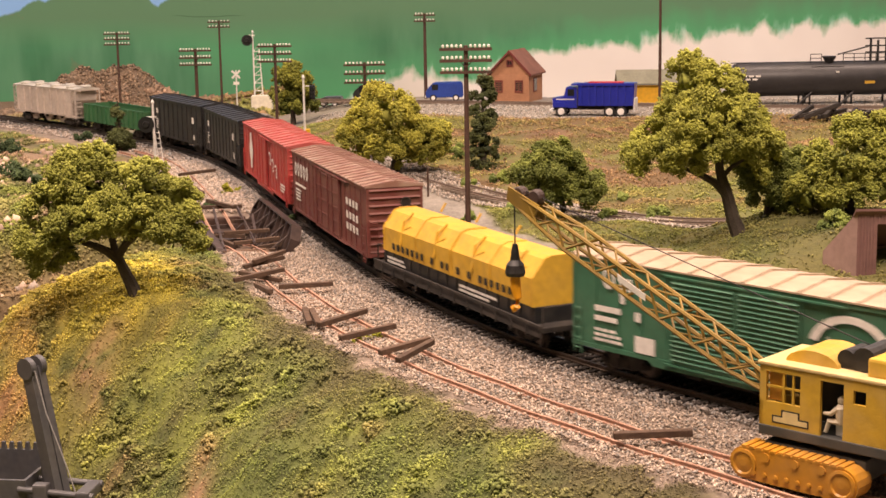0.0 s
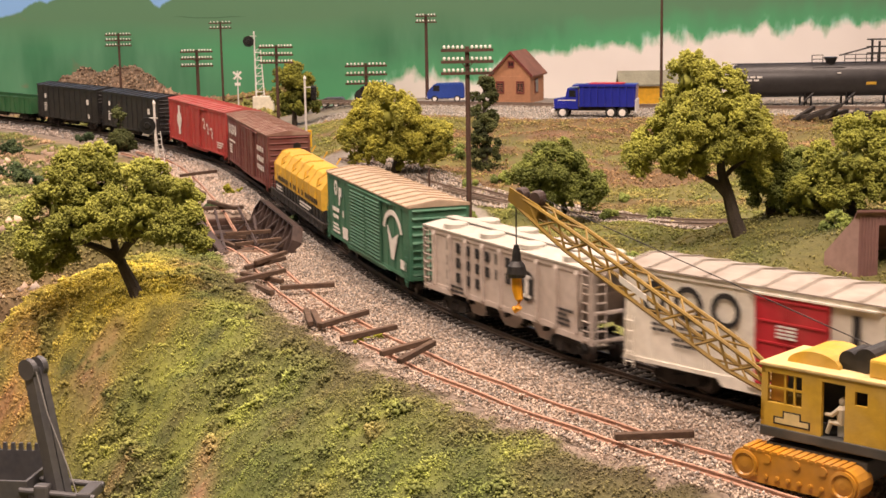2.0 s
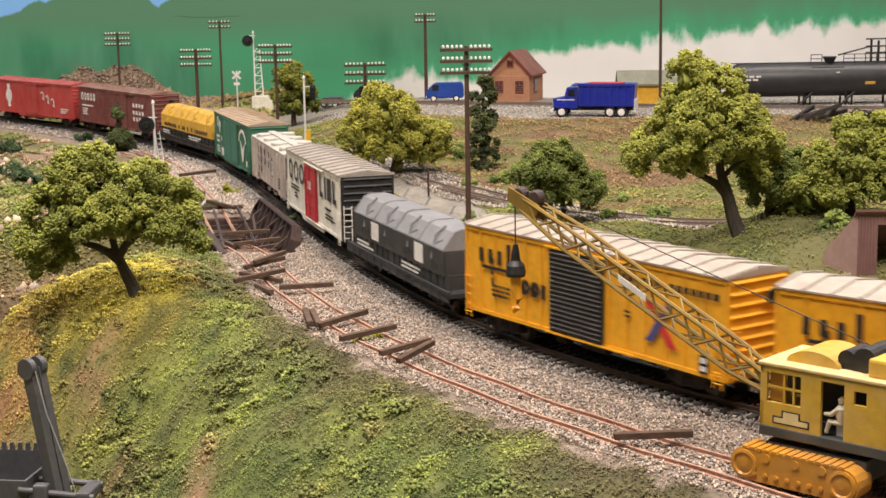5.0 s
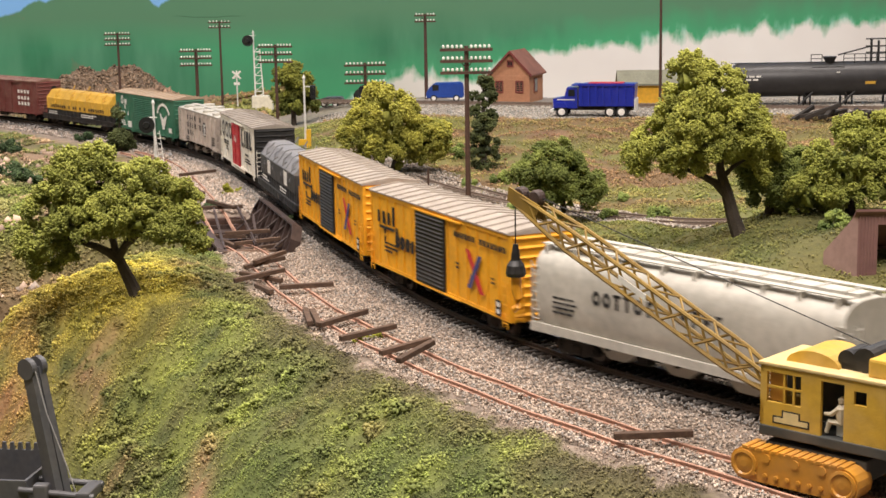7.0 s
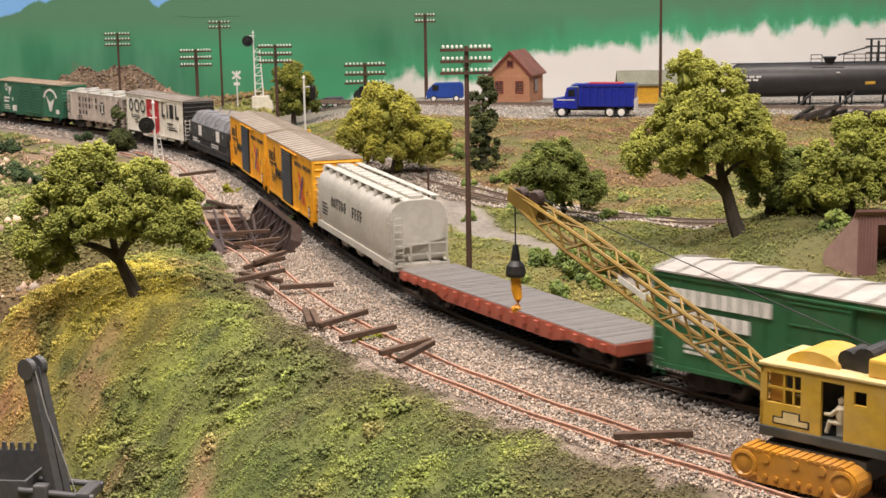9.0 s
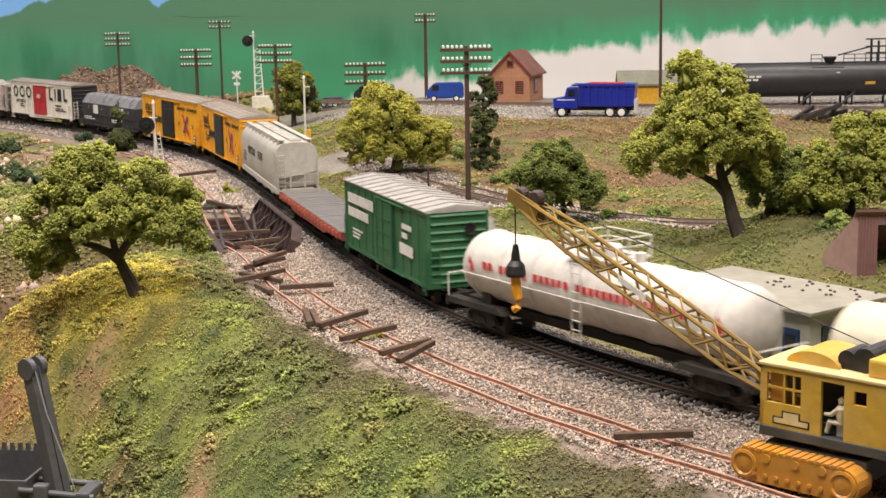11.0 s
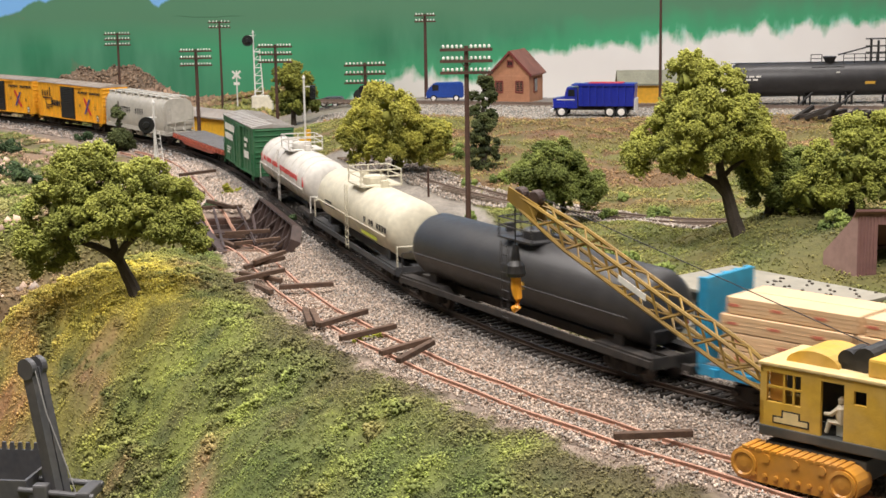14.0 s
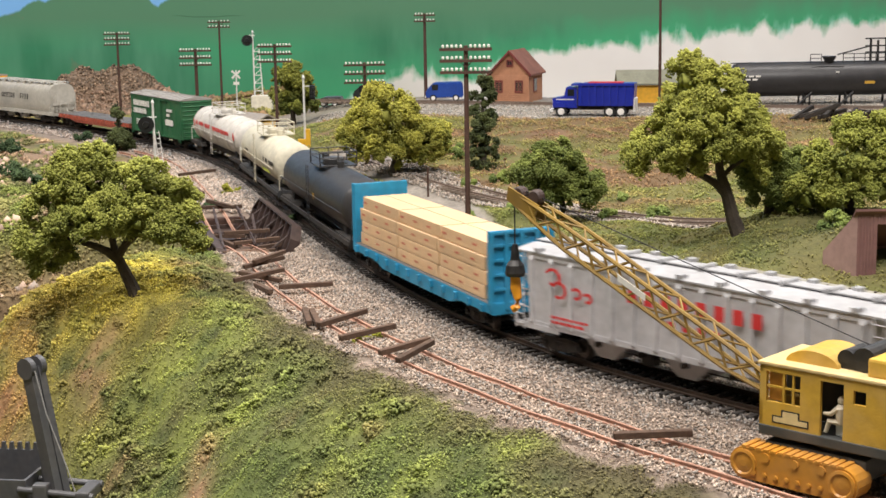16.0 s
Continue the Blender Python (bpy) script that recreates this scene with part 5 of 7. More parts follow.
# bulkhead flat with wrapped lumber
c = flat_bed("sky-blue bulkhead flat car carrying stacked lumber packs", 19.6, P_BLUE, P_DECK, "flat car", 1.6, 12)
for sg in (-1, 1):
    b = B()
    x = sg * 9.55
    box(b, x - 0.12, x + 0.12, -1.66, 1.66, 1.3, 5.1)
    end = part("bulkhead", b, P_BLUE, c)
    for y in (-1.6, -0.8, 0, 0.8, 1.6):
        part("post", box(B(), x + 0.1 if sg > 0 else x - 0.28, x + 0.28 if sg > 0 else x - 0.1, y - 0.1, y + 0.1, 1.3, 5.1), P_BLUE, end)
    for z in (1.6, 2.3, 3.0, 3.7, 4.4, 5.0):
        part("rail", box(B(), x + 0.1 if sg > 0 else x - 0.22, x + 0.22 if sg > 0 else x - 0.1, -1.6, 1.6, z - 0.06, z + 0.06), P_BLUE, end)
M_FADED_RED = material("faded_red_print", (0.5, 0.16, 0.1), 0.7, bump=0)
P_LUMBER = material("wrapped_lumber", (0.68, 0.47, 0.27), 0.65, vary=0.12, scale=25, spread=0.5, dust=0.15)
TRAIN.append((c, 302.2))
LUMBER_CAR = c
for row, z in enumerate((1.68, 2.38, 3.08, 3.78)):
    for k in range(3):
        L = 5.75
        x = 5.95 - 5.95 * k - (0.12 if row % 2 else -0.1)
        pk = B()
        hw = 1.5 if row < 3 else 1.38
        cbox(pk, x - L / 2, x + L / 2, 0.03, hw, z, z + 0.66, 0.03)
        cbox(pk, x - L / 2, x + L / 2, -hw, -0.03, z, z + 0.66, 0.03)
        for zz in (0.16, 0.33, 0.5):
            box(pk, x - L / 2 - 0.01, x + L / 2 + 0.01, hw - 0.02, hw + 0.008, z + zz - 0.012, z + zz + 0.012)
        pack = part("lumber_pack", pk, P_LUMBER, c)
        bars(pack, M_FADED_RED, hw + 0.012, [(x + L / 2 - 0.7 - 1.9 * i + 0.2 * row, z + 0.4, 0.5, 0.11) for i in range(3)], "pack_marking")
c2 = B()
box(c2, -9.0, -8.95, 0.05, 1.35, 3.8, 4.42)
part("pack_end", c2, P_DOOR_RED, c)

c = ribbed_hopper("cool grey ribbed covered hopper with red markings", 20.0, P_COOL, P_COOL_ROOF, 15, 4.65, hatches=False)
b = B()
for x, z, r in ((7.4, 3.75, 0.5), (7.0, 3.2, 0.5), (5.9, 3.2, 0.35), (5.2, 3.1, 0.3)):
    ring_mark(b, x, z, 1.75, r, r * 0.8, 0.16, 16, 0.4, 5.2)
part("emblem", b, M_RED_INK, c)
bars(c, M_RED_INK, 1.745, [(2.8 - 0.95 * i, 3.95, 0.5, 0.62) for i in range(8)] + [(0.5 - 0.8 * i, 2.9, 0.35, 0.3) for i in range(4)] + small_print(7.5, 2.0, LET, 2, 2.5))
TRAIN.append((c, 323.8))

LEAD = 84.53  # way of the red car past the near bend at the start, centimetres
SPEED = 16.35  # centimetres a second


def motions():
    """Every car follows the line of the main track on its two trucks."""
    for car, behind in TRAIN:
        rows = []
        for i in range(33):
            t = 0.5 * i
            s = S_ZERO + LEAD + SPEED * t - behind
            ax, ay, _, _ = on_line(MAIN_S, MAIN, s + 6.0)
            bx, by, _, _ = on_line(MAIN_S, MAIN, s - 6.0)
            rows.append((t, at((ax + bx) / 2, (ay + by) / 2, 0, 0, 0, math.degrees(math.atan2(ay - by, ax - bx)))))
        walk(car, rows)

# ---- vegetation and loose cover ----
SEED = np.random.default_rng(21)


def gz(x, y):
    return float(ground_height(np.array([float(x)]), np.array([float(y)]))[0])


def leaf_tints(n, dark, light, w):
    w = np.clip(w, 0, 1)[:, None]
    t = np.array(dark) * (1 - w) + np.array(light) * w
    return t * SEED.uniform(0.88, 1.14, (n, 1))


def crown_points(lobes, clumps, per, r_clump):
    """Foliage as many little tufts that cover rounded lobes, with gaps between, and a heart tinted dark as inner shade.
    """
    vol = np.array([l[3] * l[4] + l[4] * l[5] + l[3] * l[5] for l in lobes])
    lumps = max(4, clumps // 8)
    lb = np.array(lobes)[SEED.choice(len(lobes), lumps, p=vol / vol.sum())]
    d = SEED.normal(size=(lumps, 3))
    d[:, 2] = np.where((d[:, 2] < -0.3) & (SEED.random(lumps) < 0.4), -d[:, 2] * 0.6, d[:, 2])
    d /= np.linalg.norm(d, axis=1)[:, None]
    lump = lb[:, :3] + d * lb[:, 3:6] * SEED.uniform(0.8, 0.98, (lumps, 1))
    which = np.arange(clumps) % lumps
    e = SEED.normal(size=(clumps, 3)) + 0.8 * d[which] + np.array((0, 0, 0.25))
    e /= np.linalg.norm(e, axis=1)[:, None]
    lr = r_clump * SEED.uniform(0.8, 1.5, lumps)
    c = lump[which] + e * (lr[which] * SEED.uniform(0.75, 1.05, clumps))[:, None]
    rr = r_clump * SEED.uniform(0.45, 1.15, clumps)
    q = SEED.normal(size=(clumps, per, 3))
    q /= np.linalg.norm(q, axis=2)[..., None]
    p = c[:, None] + q * rr[:, None, None] * SEED.uniform(0.45, 1.1, (clumps, per, 1)) ** 0.7
    # tufts that face up or sit high get lighter tints: painted top light
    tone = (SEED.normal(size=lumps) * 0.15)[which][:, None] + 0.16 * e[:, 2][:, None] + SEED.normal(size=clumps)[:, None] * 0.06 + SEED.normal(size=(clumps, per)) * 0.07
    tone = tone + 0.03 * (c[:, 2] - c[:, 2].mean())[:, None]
    size = np.ones((clumps, per))
    # the heart of each lobe, its tone lowered to paint the shade inside
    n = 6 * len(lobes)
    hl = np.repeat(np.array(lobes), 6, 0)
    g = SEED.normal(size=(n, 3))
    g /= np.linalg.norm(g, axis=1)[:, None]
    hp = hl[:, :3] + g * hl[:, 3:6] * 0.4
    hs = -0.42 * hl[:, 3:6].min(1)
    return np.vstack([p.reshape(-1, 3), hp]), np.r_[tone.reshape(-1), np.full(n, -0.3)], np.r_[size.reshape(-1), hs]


def tree(name, label, x, y, stems, lobes, clumps, per, r_clump, size, dark, light, category="tree", sink=0.1):
    z = gz(x, y) - sink
    t = root(name, at(x, y, z), label, category)
    b = B()
    for pts, radii in stems:
        tube(b, pts, radii, 8)
    part("trunk", b, M_BARK, t)
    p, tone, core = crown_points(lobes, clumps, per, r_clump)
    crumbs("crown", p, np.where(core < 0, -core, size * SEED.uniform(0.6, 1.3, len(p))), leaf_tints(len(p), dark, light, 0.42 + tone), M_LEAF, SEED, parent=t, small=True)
    return t


tree("broad_tree", "broad green model tree with a forked dark trunk", -17.4, 83.2,
     [([(0.4, 0, -0.9), (-0.25, 0, 0.8), (-0.65, 0, 1.7), (-0.95, 0, 2.5)], (0.46, 0.36, 0.31, 0.25)),
      ([(-0.7, 0, 1.9), (-1.3, -0.1, 2.5), (-2.0, -0.3, 2.9), (-3.1, -0.4, 3.3), (-4.3, 0, 3.6)], (0.28, 0.25, 0.2, 0.15, 0.08)),
      ([(-0.85, 0, 2.2), (-0.3, -0.2, 3.0), (0.3, -0.4, 3.5), (1.5, -0.4, 4.0), (2.8, 0, 4.2)], (0.27, 0.23, 0.19, 0.15, 0.08)),
      ([(-0.95, 0, 2.3), (-1.15, 0.1, 3.4), (-1.0, 0.3, 5.0)], (0.24, 0.18, 0.08))],
     [(-1.4, 0, 5.5, 2.3, 2.1, 1.7), (-4.2, 0, 4.7, 1.7, 1.6, 1.4), (-4.9, -0.1, 2.9, 1.5, 1.5, 1.25), (-5.6, 0, 2.3, 0.9, 1.0, 0.8), (-2.6, 0, 6.9, 1.6, 1.5, 1.35), (-1.9, 0, 7.6, 1.1, 1.0, 0.8), (0.6, 0, 6.2, 1.7, 1.6, 1.3),
      (2.2, 0, 5.0, 1.5, 1.5, 1.3), (3.0, 0, 3.8, 1.0, 1.1, 1.0), (3.3, 0, 3.1, 0.65, 0.8, 0.6), (0.6, -1.3, 4.7, 1.8, 1.2, 1.0), (-2.8, -1.2, 4.0, 1.7, 1.1, 1.1), (-3.6, 0, 6.0, 1.3, 1.3, 1.0), (-1.4, -1.5, 4.7, 1.5, 1.0, 0.9), (1.9, -0.6, 4.0, 1.3, 1.0, 0.6)],
     2100, 30, 0.34, 0.085, (0.19, 0.215, 0.042), (0.42, 0.43, 0.085))
tree("tall_tree", "tall tapering green model tree with a bent trunk", 19.3, 97.0,
     [([(0.2, 0, -0.2), (-0.3, 0, 1.2), (-0.74, 0, 2.85), (-1.2, 0, 4.3), (-1.4, 0, 6.5)], (0.55, 0.46, 0.38, 0.3, 0.15)),
      ([(-0.75, 0, 2.7), (-1.5, 0, 3.5), (-2.3, 0, 3.95), (-3.6, 0, 4.5)], (0.32, 0.27, 0.2, 0.1)),
      ([(-1.1, 0, 3.8), (-0.4, 0.1, 4.5), (0.4, 0, 5.0)], (0.2, 0.15, 0.08))],
     [(-3.1, 0, 11.0, 1.0, 1.0, 1.1), (-3.0, 0, 10.1, 1.6, 1.5, 1.4), (-2.5, 0, 8.9, 2.55, 2.2, 1.8), (-2.2, 0, 7.2, 3.4, 2.8, 1.9), (-0.2, 0, 7.6, 1.9, 1.8, 1.7), (-5.3, 0, 5.7, 1.9, 1.7, 1.15), (0.5, 0, 6.1, 2.0, 2.0, 1.6), (1.4, 0, 4.8, 1.15, 1.3, 1.0),
      (-2.8, -1.2, 5.9, 2.6, 1.5, 1.2), (-6.5, 0, 5.1, 1.1, 1.1, 0.65), (-4.0, -0.5, 5.1, 1.4, 1.2, 0.7), (-0.6, 0, 10.4, 0.25, 0.25, 0.6)],
     2300, 30, 0.37, 0.092, (0.23, 0.25, 0.048), (0.48, 0.48, 0.09))
tree("round_tree", "round yellow-green model tree beside the road", -4.1, 130.0,
     [([(0, 0, 0), (0.2, 0, 1.2), (0.1, 0, 2.8)], (0.5, 0.4, 0.3)), ([(0.1, 0, 1.0), (1.5, 0, 2.4)], (0.25, 0.1))],
     [(-0.6, 0, 4.5, 3.3, 2.8, 2.6), (-2.4, 0, 3.6, 2.3, 2.0, 1.7), (2.6, 0, 3.4, 2.0, 1.8, 1.3), (-0.9, 0, 6.4, 1.6, 1.5, 1.3), (1.5, -1, 2.6, 1.8, 1.2, 1.2), (-1.0, -0.8, 2.2, 2.6, 1.6, 1.4), (3.6, 0, 3.0, 1.4, 1.4, 1.4)],
     1400, 26, 0.42, 0.11, (0.22, 0.23, 0.04), (0.54, 0.5, 0.08))
tree("orchard_tree", "small round dark-green model tree beside the back track", 9.0, 110.5,
     [([(0, 0, 0), (0.05, 0, 0.9), (-0.2, 0, 2.2)], (0.3, 0.24, 0.18))],
     [(-0.5, 0, 3.6, 2.4, 2.2, 1.9), (-2.4, 0, 3.5, 1.3, 1.3, 1.0), (1.3, 0, 2.5, 1.6, 1.5, 1.3), (-0.3, 0, 4.9, 1.6, 1.5, 1.0), (0.2, -0.6, 1.9, 1.9, 1.2, 1.1), (-1.9, 0, 2.4, 1.3, 1.3, 1.0)],
     1000, 28, 0.36, 0.095, (0.09, 0.12, 0.028), (0.26, 0.3, 0.065))
tree("leaning_tree", "slim green model tree behind the signal", -16.8, 172.0,
     [([(0, 0, 0), (0, 0, 3)], (0.35, 0.2))],
     [(0, 0, 4.3, 2.2, 1.9, 2.6), (0.7, 0, 2.5, 1.8, 1.5, 1.6), (-0.3, 0, 5.8, 1.3, 1.3, 1.2)], 420, 24, 0.5, 0.15, (0.07, 0.1, 0.02), (0.3, 0.3, 0.04))
tree("slim_conifer", "slim dark ivy-covered model conifer on the slope", 3.8, 133.0,
     [([(0, 0, 0), (0, 0, 8.0)], (0.3, 0.08))],
     [(0, 0, 2.0, 1.15, 1.1, 2.0), (0, 0, 4.2, 0.95, 0.9, 1.8), (0, 0, 6.3, 0.8, 0.8, 1.6), (0, 0, 7.8, 0.5, 0.5, 0.8)], 420, 24, 0.3, 0.11, (0.035, 0.05, 0.018), (0.12, 0.14, 0.04))
tree("young_conifer", "small dark conifer beside the curving main line", -34.2, 160.0,
     [([(0, 0, 0), (0, 0, 5.4)], (0.25, 0.06))],
     [(0.1, 0, 0.9, 1.0, 0.9, 1.1), (0, 0, 2.8, 0.75, 0.7, 1.5), (-0.3, 0, 5.0, 0.5, 0.5, 0.9)], 75, 45, 0.5, 0.15, (0.03, 0.045, 0.015), (0.1, 0.12, 0.035))
tree("bushy_tree", "wide bushy green model tree on the mound", 26.8, 97.5,
     [([(0, 0, 0), (0, 0, 2.5)], (0.4, 0.2))],
     [(0, 0, 3.4, 2.9, 2.4, 2.2), (2.6, 0.5, 4.2, 2.6, 2.2, 1.9), (-1.4, 0, 2.0, 1.8, 1.6, 1.6), (0.9, 0, 5.2, 2.2, 1.9, 1.3), (4.4, 0, 2.6, 2.4, 1.8, 2.2), (1.8, -0.8, 2.0, 2.8, 1.6, 1.8), (3.4, 0, 5.6, 2.2, 1.8, 1.2), (-2.6, 0, 1.4, 1.6, 1.5, 1.3)],
     1900, 28, 0.38, 0.095, (0.19, 0.22, 0.042), (0.42, 0.43, 0.08))
tree("scrub_tree", "dense dark-green scrub tree on the mound", 21.8, 99.0,
     [([(0, 0, 0), (0, 0, 2.0)], (0.35, 0.2))],
     [(0, 0, 2.2, 1.7, 1.5, 1.7), (1.6, 0, 1.6, 1.6, 1.5, 1.3), (-0.6, 0, 3.4, 1.5, 1.4, 1.1), (1.6, 0, 3.0, 1.5, 1.4, 1.2)], 900, 28, 0.38, 0.095, (0.09, 0.12, 0.03), (0.25, 0.29, 0.06))


def bush(x, y, r, dark, light, n=14, label="low green foam bush on the ground", size=0.12, flat=0.7):
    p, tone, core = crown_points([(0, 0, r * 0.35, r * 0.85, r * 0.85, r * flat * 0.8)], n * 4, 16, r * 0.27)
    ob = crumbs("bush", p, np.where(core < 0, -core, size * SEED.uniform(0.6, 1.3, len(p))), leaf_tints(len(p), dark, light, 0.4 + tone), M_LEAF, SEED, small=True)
    ob.matrix_basis = at(x, y, gz(x, y))
    return tagged(ob, label, "bush", "bushes")


DG, LG = (0.08, 0.13, 0.04), (0.28, 0.34, 0.07)
for x, y, r in ((6.3, 93, 0.9), (8.3, 92, 1.1), (9.8, 88.5, 1.3), (11.2, 90, 1.0), (8.6, 86, 0.8), (7.6, 89.2, 1.2), (12.5, 87, 1.0), (6.8, 84.5, 0.7), (4.6, 88, 0.5),
                (12.6, 111.8, 0.7), (16.2, 112.0, 0.9), (5.2, 127, 0.9), (-1.2, 143, 1.3), (0.8, 140, 1.0), (1.6, 137.5, 0.8), (2.3, 126, 0.6), (5.6, 116, 0.5), (2.0, 112.5, 0.5),
                (12.9, 121, 0.6), (14.5, 119.5, 0.5), (10.5, 99, 0.4), (24.6, 93.2, 0.9), (28.5, 92.5, 1.1)):
    bush(x, y, r, DG, LG, int(8 + 10 * r))
for x, y, r in ((-38.5, 138, 1.0), (-42, 146, 1.3), (-35.5, 131, 0.8), (-46, 160, 1.2), (-31.5, 122, 0.9), (-40.5, 170.5, 0.9), (-21.9, 120.5, 0.7), (-18.0, 117.4, 0.55), (-34.5, 152, 0.8), (-11.1, 108.5, 0.55)):
    bush(x, y, r, (0.03, 0.06, 0.025), (0.09, 0.14, 0.05), int(8 + 8 * r), "dark green foam bush beside the track")
for x, y, r in ((-3.6, 72.3, 0.45), (-18.1, 124.5, 0.75), (-17.3, 126, 0.4), (-4.1, 71.3, 0.3)):
    bush(x, y, r, (0.25, 0.27, 0.03), (0.5, 0.48, 0.06), 12, "bright yellow-green tuft beside the broken siding", 0.09, 0.5)


def scatter(x0, x1, y0, y1, n, keep):
    x, y = SEED.uniform(x0, x1, n), SEED.uniform(y0, y1, n)
    ok = keep(x, y)
    return x[ok], y[ok]


def foam(name, label, x, y, size, lift=0.0, gain=1.0):
    """Ground foam: crumbs gathered in patches, tinted like the ground below them."""
    z = ground_height(x, y)
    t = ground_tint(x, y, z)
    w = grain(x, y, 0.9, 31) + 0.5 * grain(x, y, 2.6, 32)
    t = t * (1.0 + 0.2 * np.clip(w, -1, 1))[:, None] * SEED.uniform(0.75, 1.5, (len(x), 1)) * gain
    s = size * SEED.uniform(0.5, 1.25, len(x)) * (1 + 0.35 * np.clip(w, -0.5, 1))
    p = np.stack([x, y, z + s * 0.55 + 0.02 + lift * np.clip(w, 0, 1) * SEED.uniform(0.2, 1, len(x))], 1)
    ob = crumbs(name, p, s, t, M_FOAM, SEED, small=True)
    return tagged(ob, label, "turf", kind="stuff")


def on_bank(x, y):
    ds = across(SIDE, x, y)
    bare = np.exp(-((x + 18.8) / 1.1) ** 2 - ((y - 79) / 2.4) ** 2) + np.exp(-((x + 11.2) / 0.8) ** 2 - ((y - 64.8) / 3.4) ** 2)
    return (ds < -1.75 + 0.4 * grain(x, y, 0.8, 33)) & (SEED.random(x.shape) > 0.8 * bare) & (y > 46 + 0.35 * np.abs(x))


x, y = scatter(-31, 14, 44, 104, 300000, on_bank)
foam("bank_turf", "green and yellow foam turf on the bank", x, y, 0.055, 0.14)
x, y = scatter(-30, 10, 46, 100, 90000, lambda x, y: (across(SIDE, x, y) < -2.6) & (grain(x, y, 0.5, 35) + 0.7 * grain(x, y, 1.6, 39) > 0.42))
foam("bank_tufts", "coarse foam tufts on the bank", x, y, 0.085, 0.3)
x, y = scatter(-50, -21, 92, 138, 32000, lambda x, y: (across(SIDE, x, y) < -3.0) & (across(MAIN, x, y) < -7) & ((x < -30) | (y > 100)))
foam("valley_turf", "rough green turf in the valley behind the bank", x, y, 0.13, 0.2)
x, y = scatter(-75, -20, 108, 200, 40000, lambda x, y: (across(SIDE, x, y) < -3.0) & (across(MAIN, x, y) < -7) & (rough(x, y, 0.6, 36) > -0.3))
foam("far_bank_turf", "rough green turf on the far bank", x, y, 0.18, 0.1)


def bank_clumps():
    """Little mounds of coarse foam, thickest where the bank is lush."""
    x, y = scatter(-29, 9, 47, 100, 15000, lambda x, y: (across(SIDE, x, y) < -3.0) & (grain(x, y, 0.35, 61) + 0.6 * grain(x, y, 1.1, 62) > 0.3))
    z = ground_height(x, y)
    t = ground_tint(x, y, z) * SEED.uniform(0.6, 1.5, (len(x), 1))
    r = 0.2 * SEED.uniform(0.5, 1.7, len(x))
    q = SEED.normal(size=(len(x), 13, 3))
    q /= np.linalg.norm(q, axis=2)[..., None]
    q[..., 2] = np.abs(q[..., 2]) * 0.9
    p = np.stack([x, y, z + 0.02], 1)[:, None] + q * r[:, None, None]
    # crumbs darken from a mound's top to its foot, shading put into the tint
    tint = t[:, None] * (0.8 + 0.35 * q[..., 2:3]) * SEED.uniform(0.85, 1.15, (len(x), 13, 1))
    s = (r * 0.42)[:, None] * SEED.uniform(0.6, 1.2, (len(x), 13))
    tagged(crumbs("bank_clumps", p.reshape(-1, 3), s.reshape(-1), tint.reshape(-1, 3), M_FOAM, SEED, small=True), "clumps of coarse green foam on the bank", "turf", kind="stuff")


bank_clumps()


def back_field(x, y):
    dm = across(MAIN, x, y)
    return (dm > 3.3) & (np.abs(across(ROAD_LINE, x, y)) > road_half(y)) & (grain(x, y, 0.5, 37) + SEED.normal(size=x.shape) * 0.4 > -0.25) & (yard_side(x, y) < 0)


x, y = scatter(-2, 44, 66, 118, 75000, back_field)
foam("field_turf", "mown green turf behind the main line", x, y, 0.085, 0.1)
x, y = scatter(-26, 55, 112, 176, 110000, back_field)
foam("slope_turf", "green and brown turf on the slope below the yard", x, y, 0.105, 0.12, 1.1)


def ballast(name, label, x, y, size, z0, base=(0.46, 0.365, 0.29), grey=0.25, small=False):
    dm = np.abs(across(MAIN, x, y))
    z = ground_height(x, y) + z0 + SEED.uniform(-0.03, 0.05, len(x)) + 0.13 * ramp(2.6, 1.9, dm) - 0.02 * ramp(1.75, 1.5, dm)
    w = SEED.uniform(0, 1, (len(x), 1))
    t = np.array(base) * SEED.uniform(0.5, 1.3, (len(x), 1))
    t = np.where(w < grey, t * np.array((0.75, 0.85, 0.95)), t)
    t = t * (1 - ramp(3.2, 1.6, dm)[:, None] * np.array((0.42, 0.37, 0.32)))
    ob = crumbs(name, np.stack([x, y, z], 1), size * SEED.uniform(0.6, 1.35, len(x)), t, M_STONE, SEED, (0.55, 1.15), small=small)
    return tagged(ob, label, "ballast", kind="stuff")


def in_bed(x, y):
    dm, ds = across(MAIN, x, y), across(SIDE, x, y)
    bridge = gap(x, y, dm) < 0.05
    return (ds > -1.8 + 0.35 * rough(x, y, 1.6, 38)) & (dm < 2.9) & bridge


x, y = scatter(-14, 27, 43, 98, 180000, in_bed)
ballast("near_ballast", "pinkish grey crushed-stone ballast round the tracks", x, y, 0.078, 0.16, small=True)
x, y = scatter(-30, -6, 98, 148, 60000, in_bed)
ballast("mid_ballast", "pale pinkish ballast round the tracks", x, y, 0.11, 0.14, (0.55, 0.44, 0.355), small=True)
x, y = scatter(-70, -22, 140, 205, 20000, lambda x, y: (across(MAIN, x, y) > -5) & (across(MAIN, x, y) < 2.6))
ballast("far_ballast", "pale ballast along the far curve", x, y, 0.16, 0.1, (0.5, 0.42, 0.36), small=True)
x, y = scatter(-14, 60, 150, 176, 40000, lambda x, y: (yard_side(x, y) + grain(x, y, 0.4, 43) > 0) & (across(MAIN, x, y) > 8))
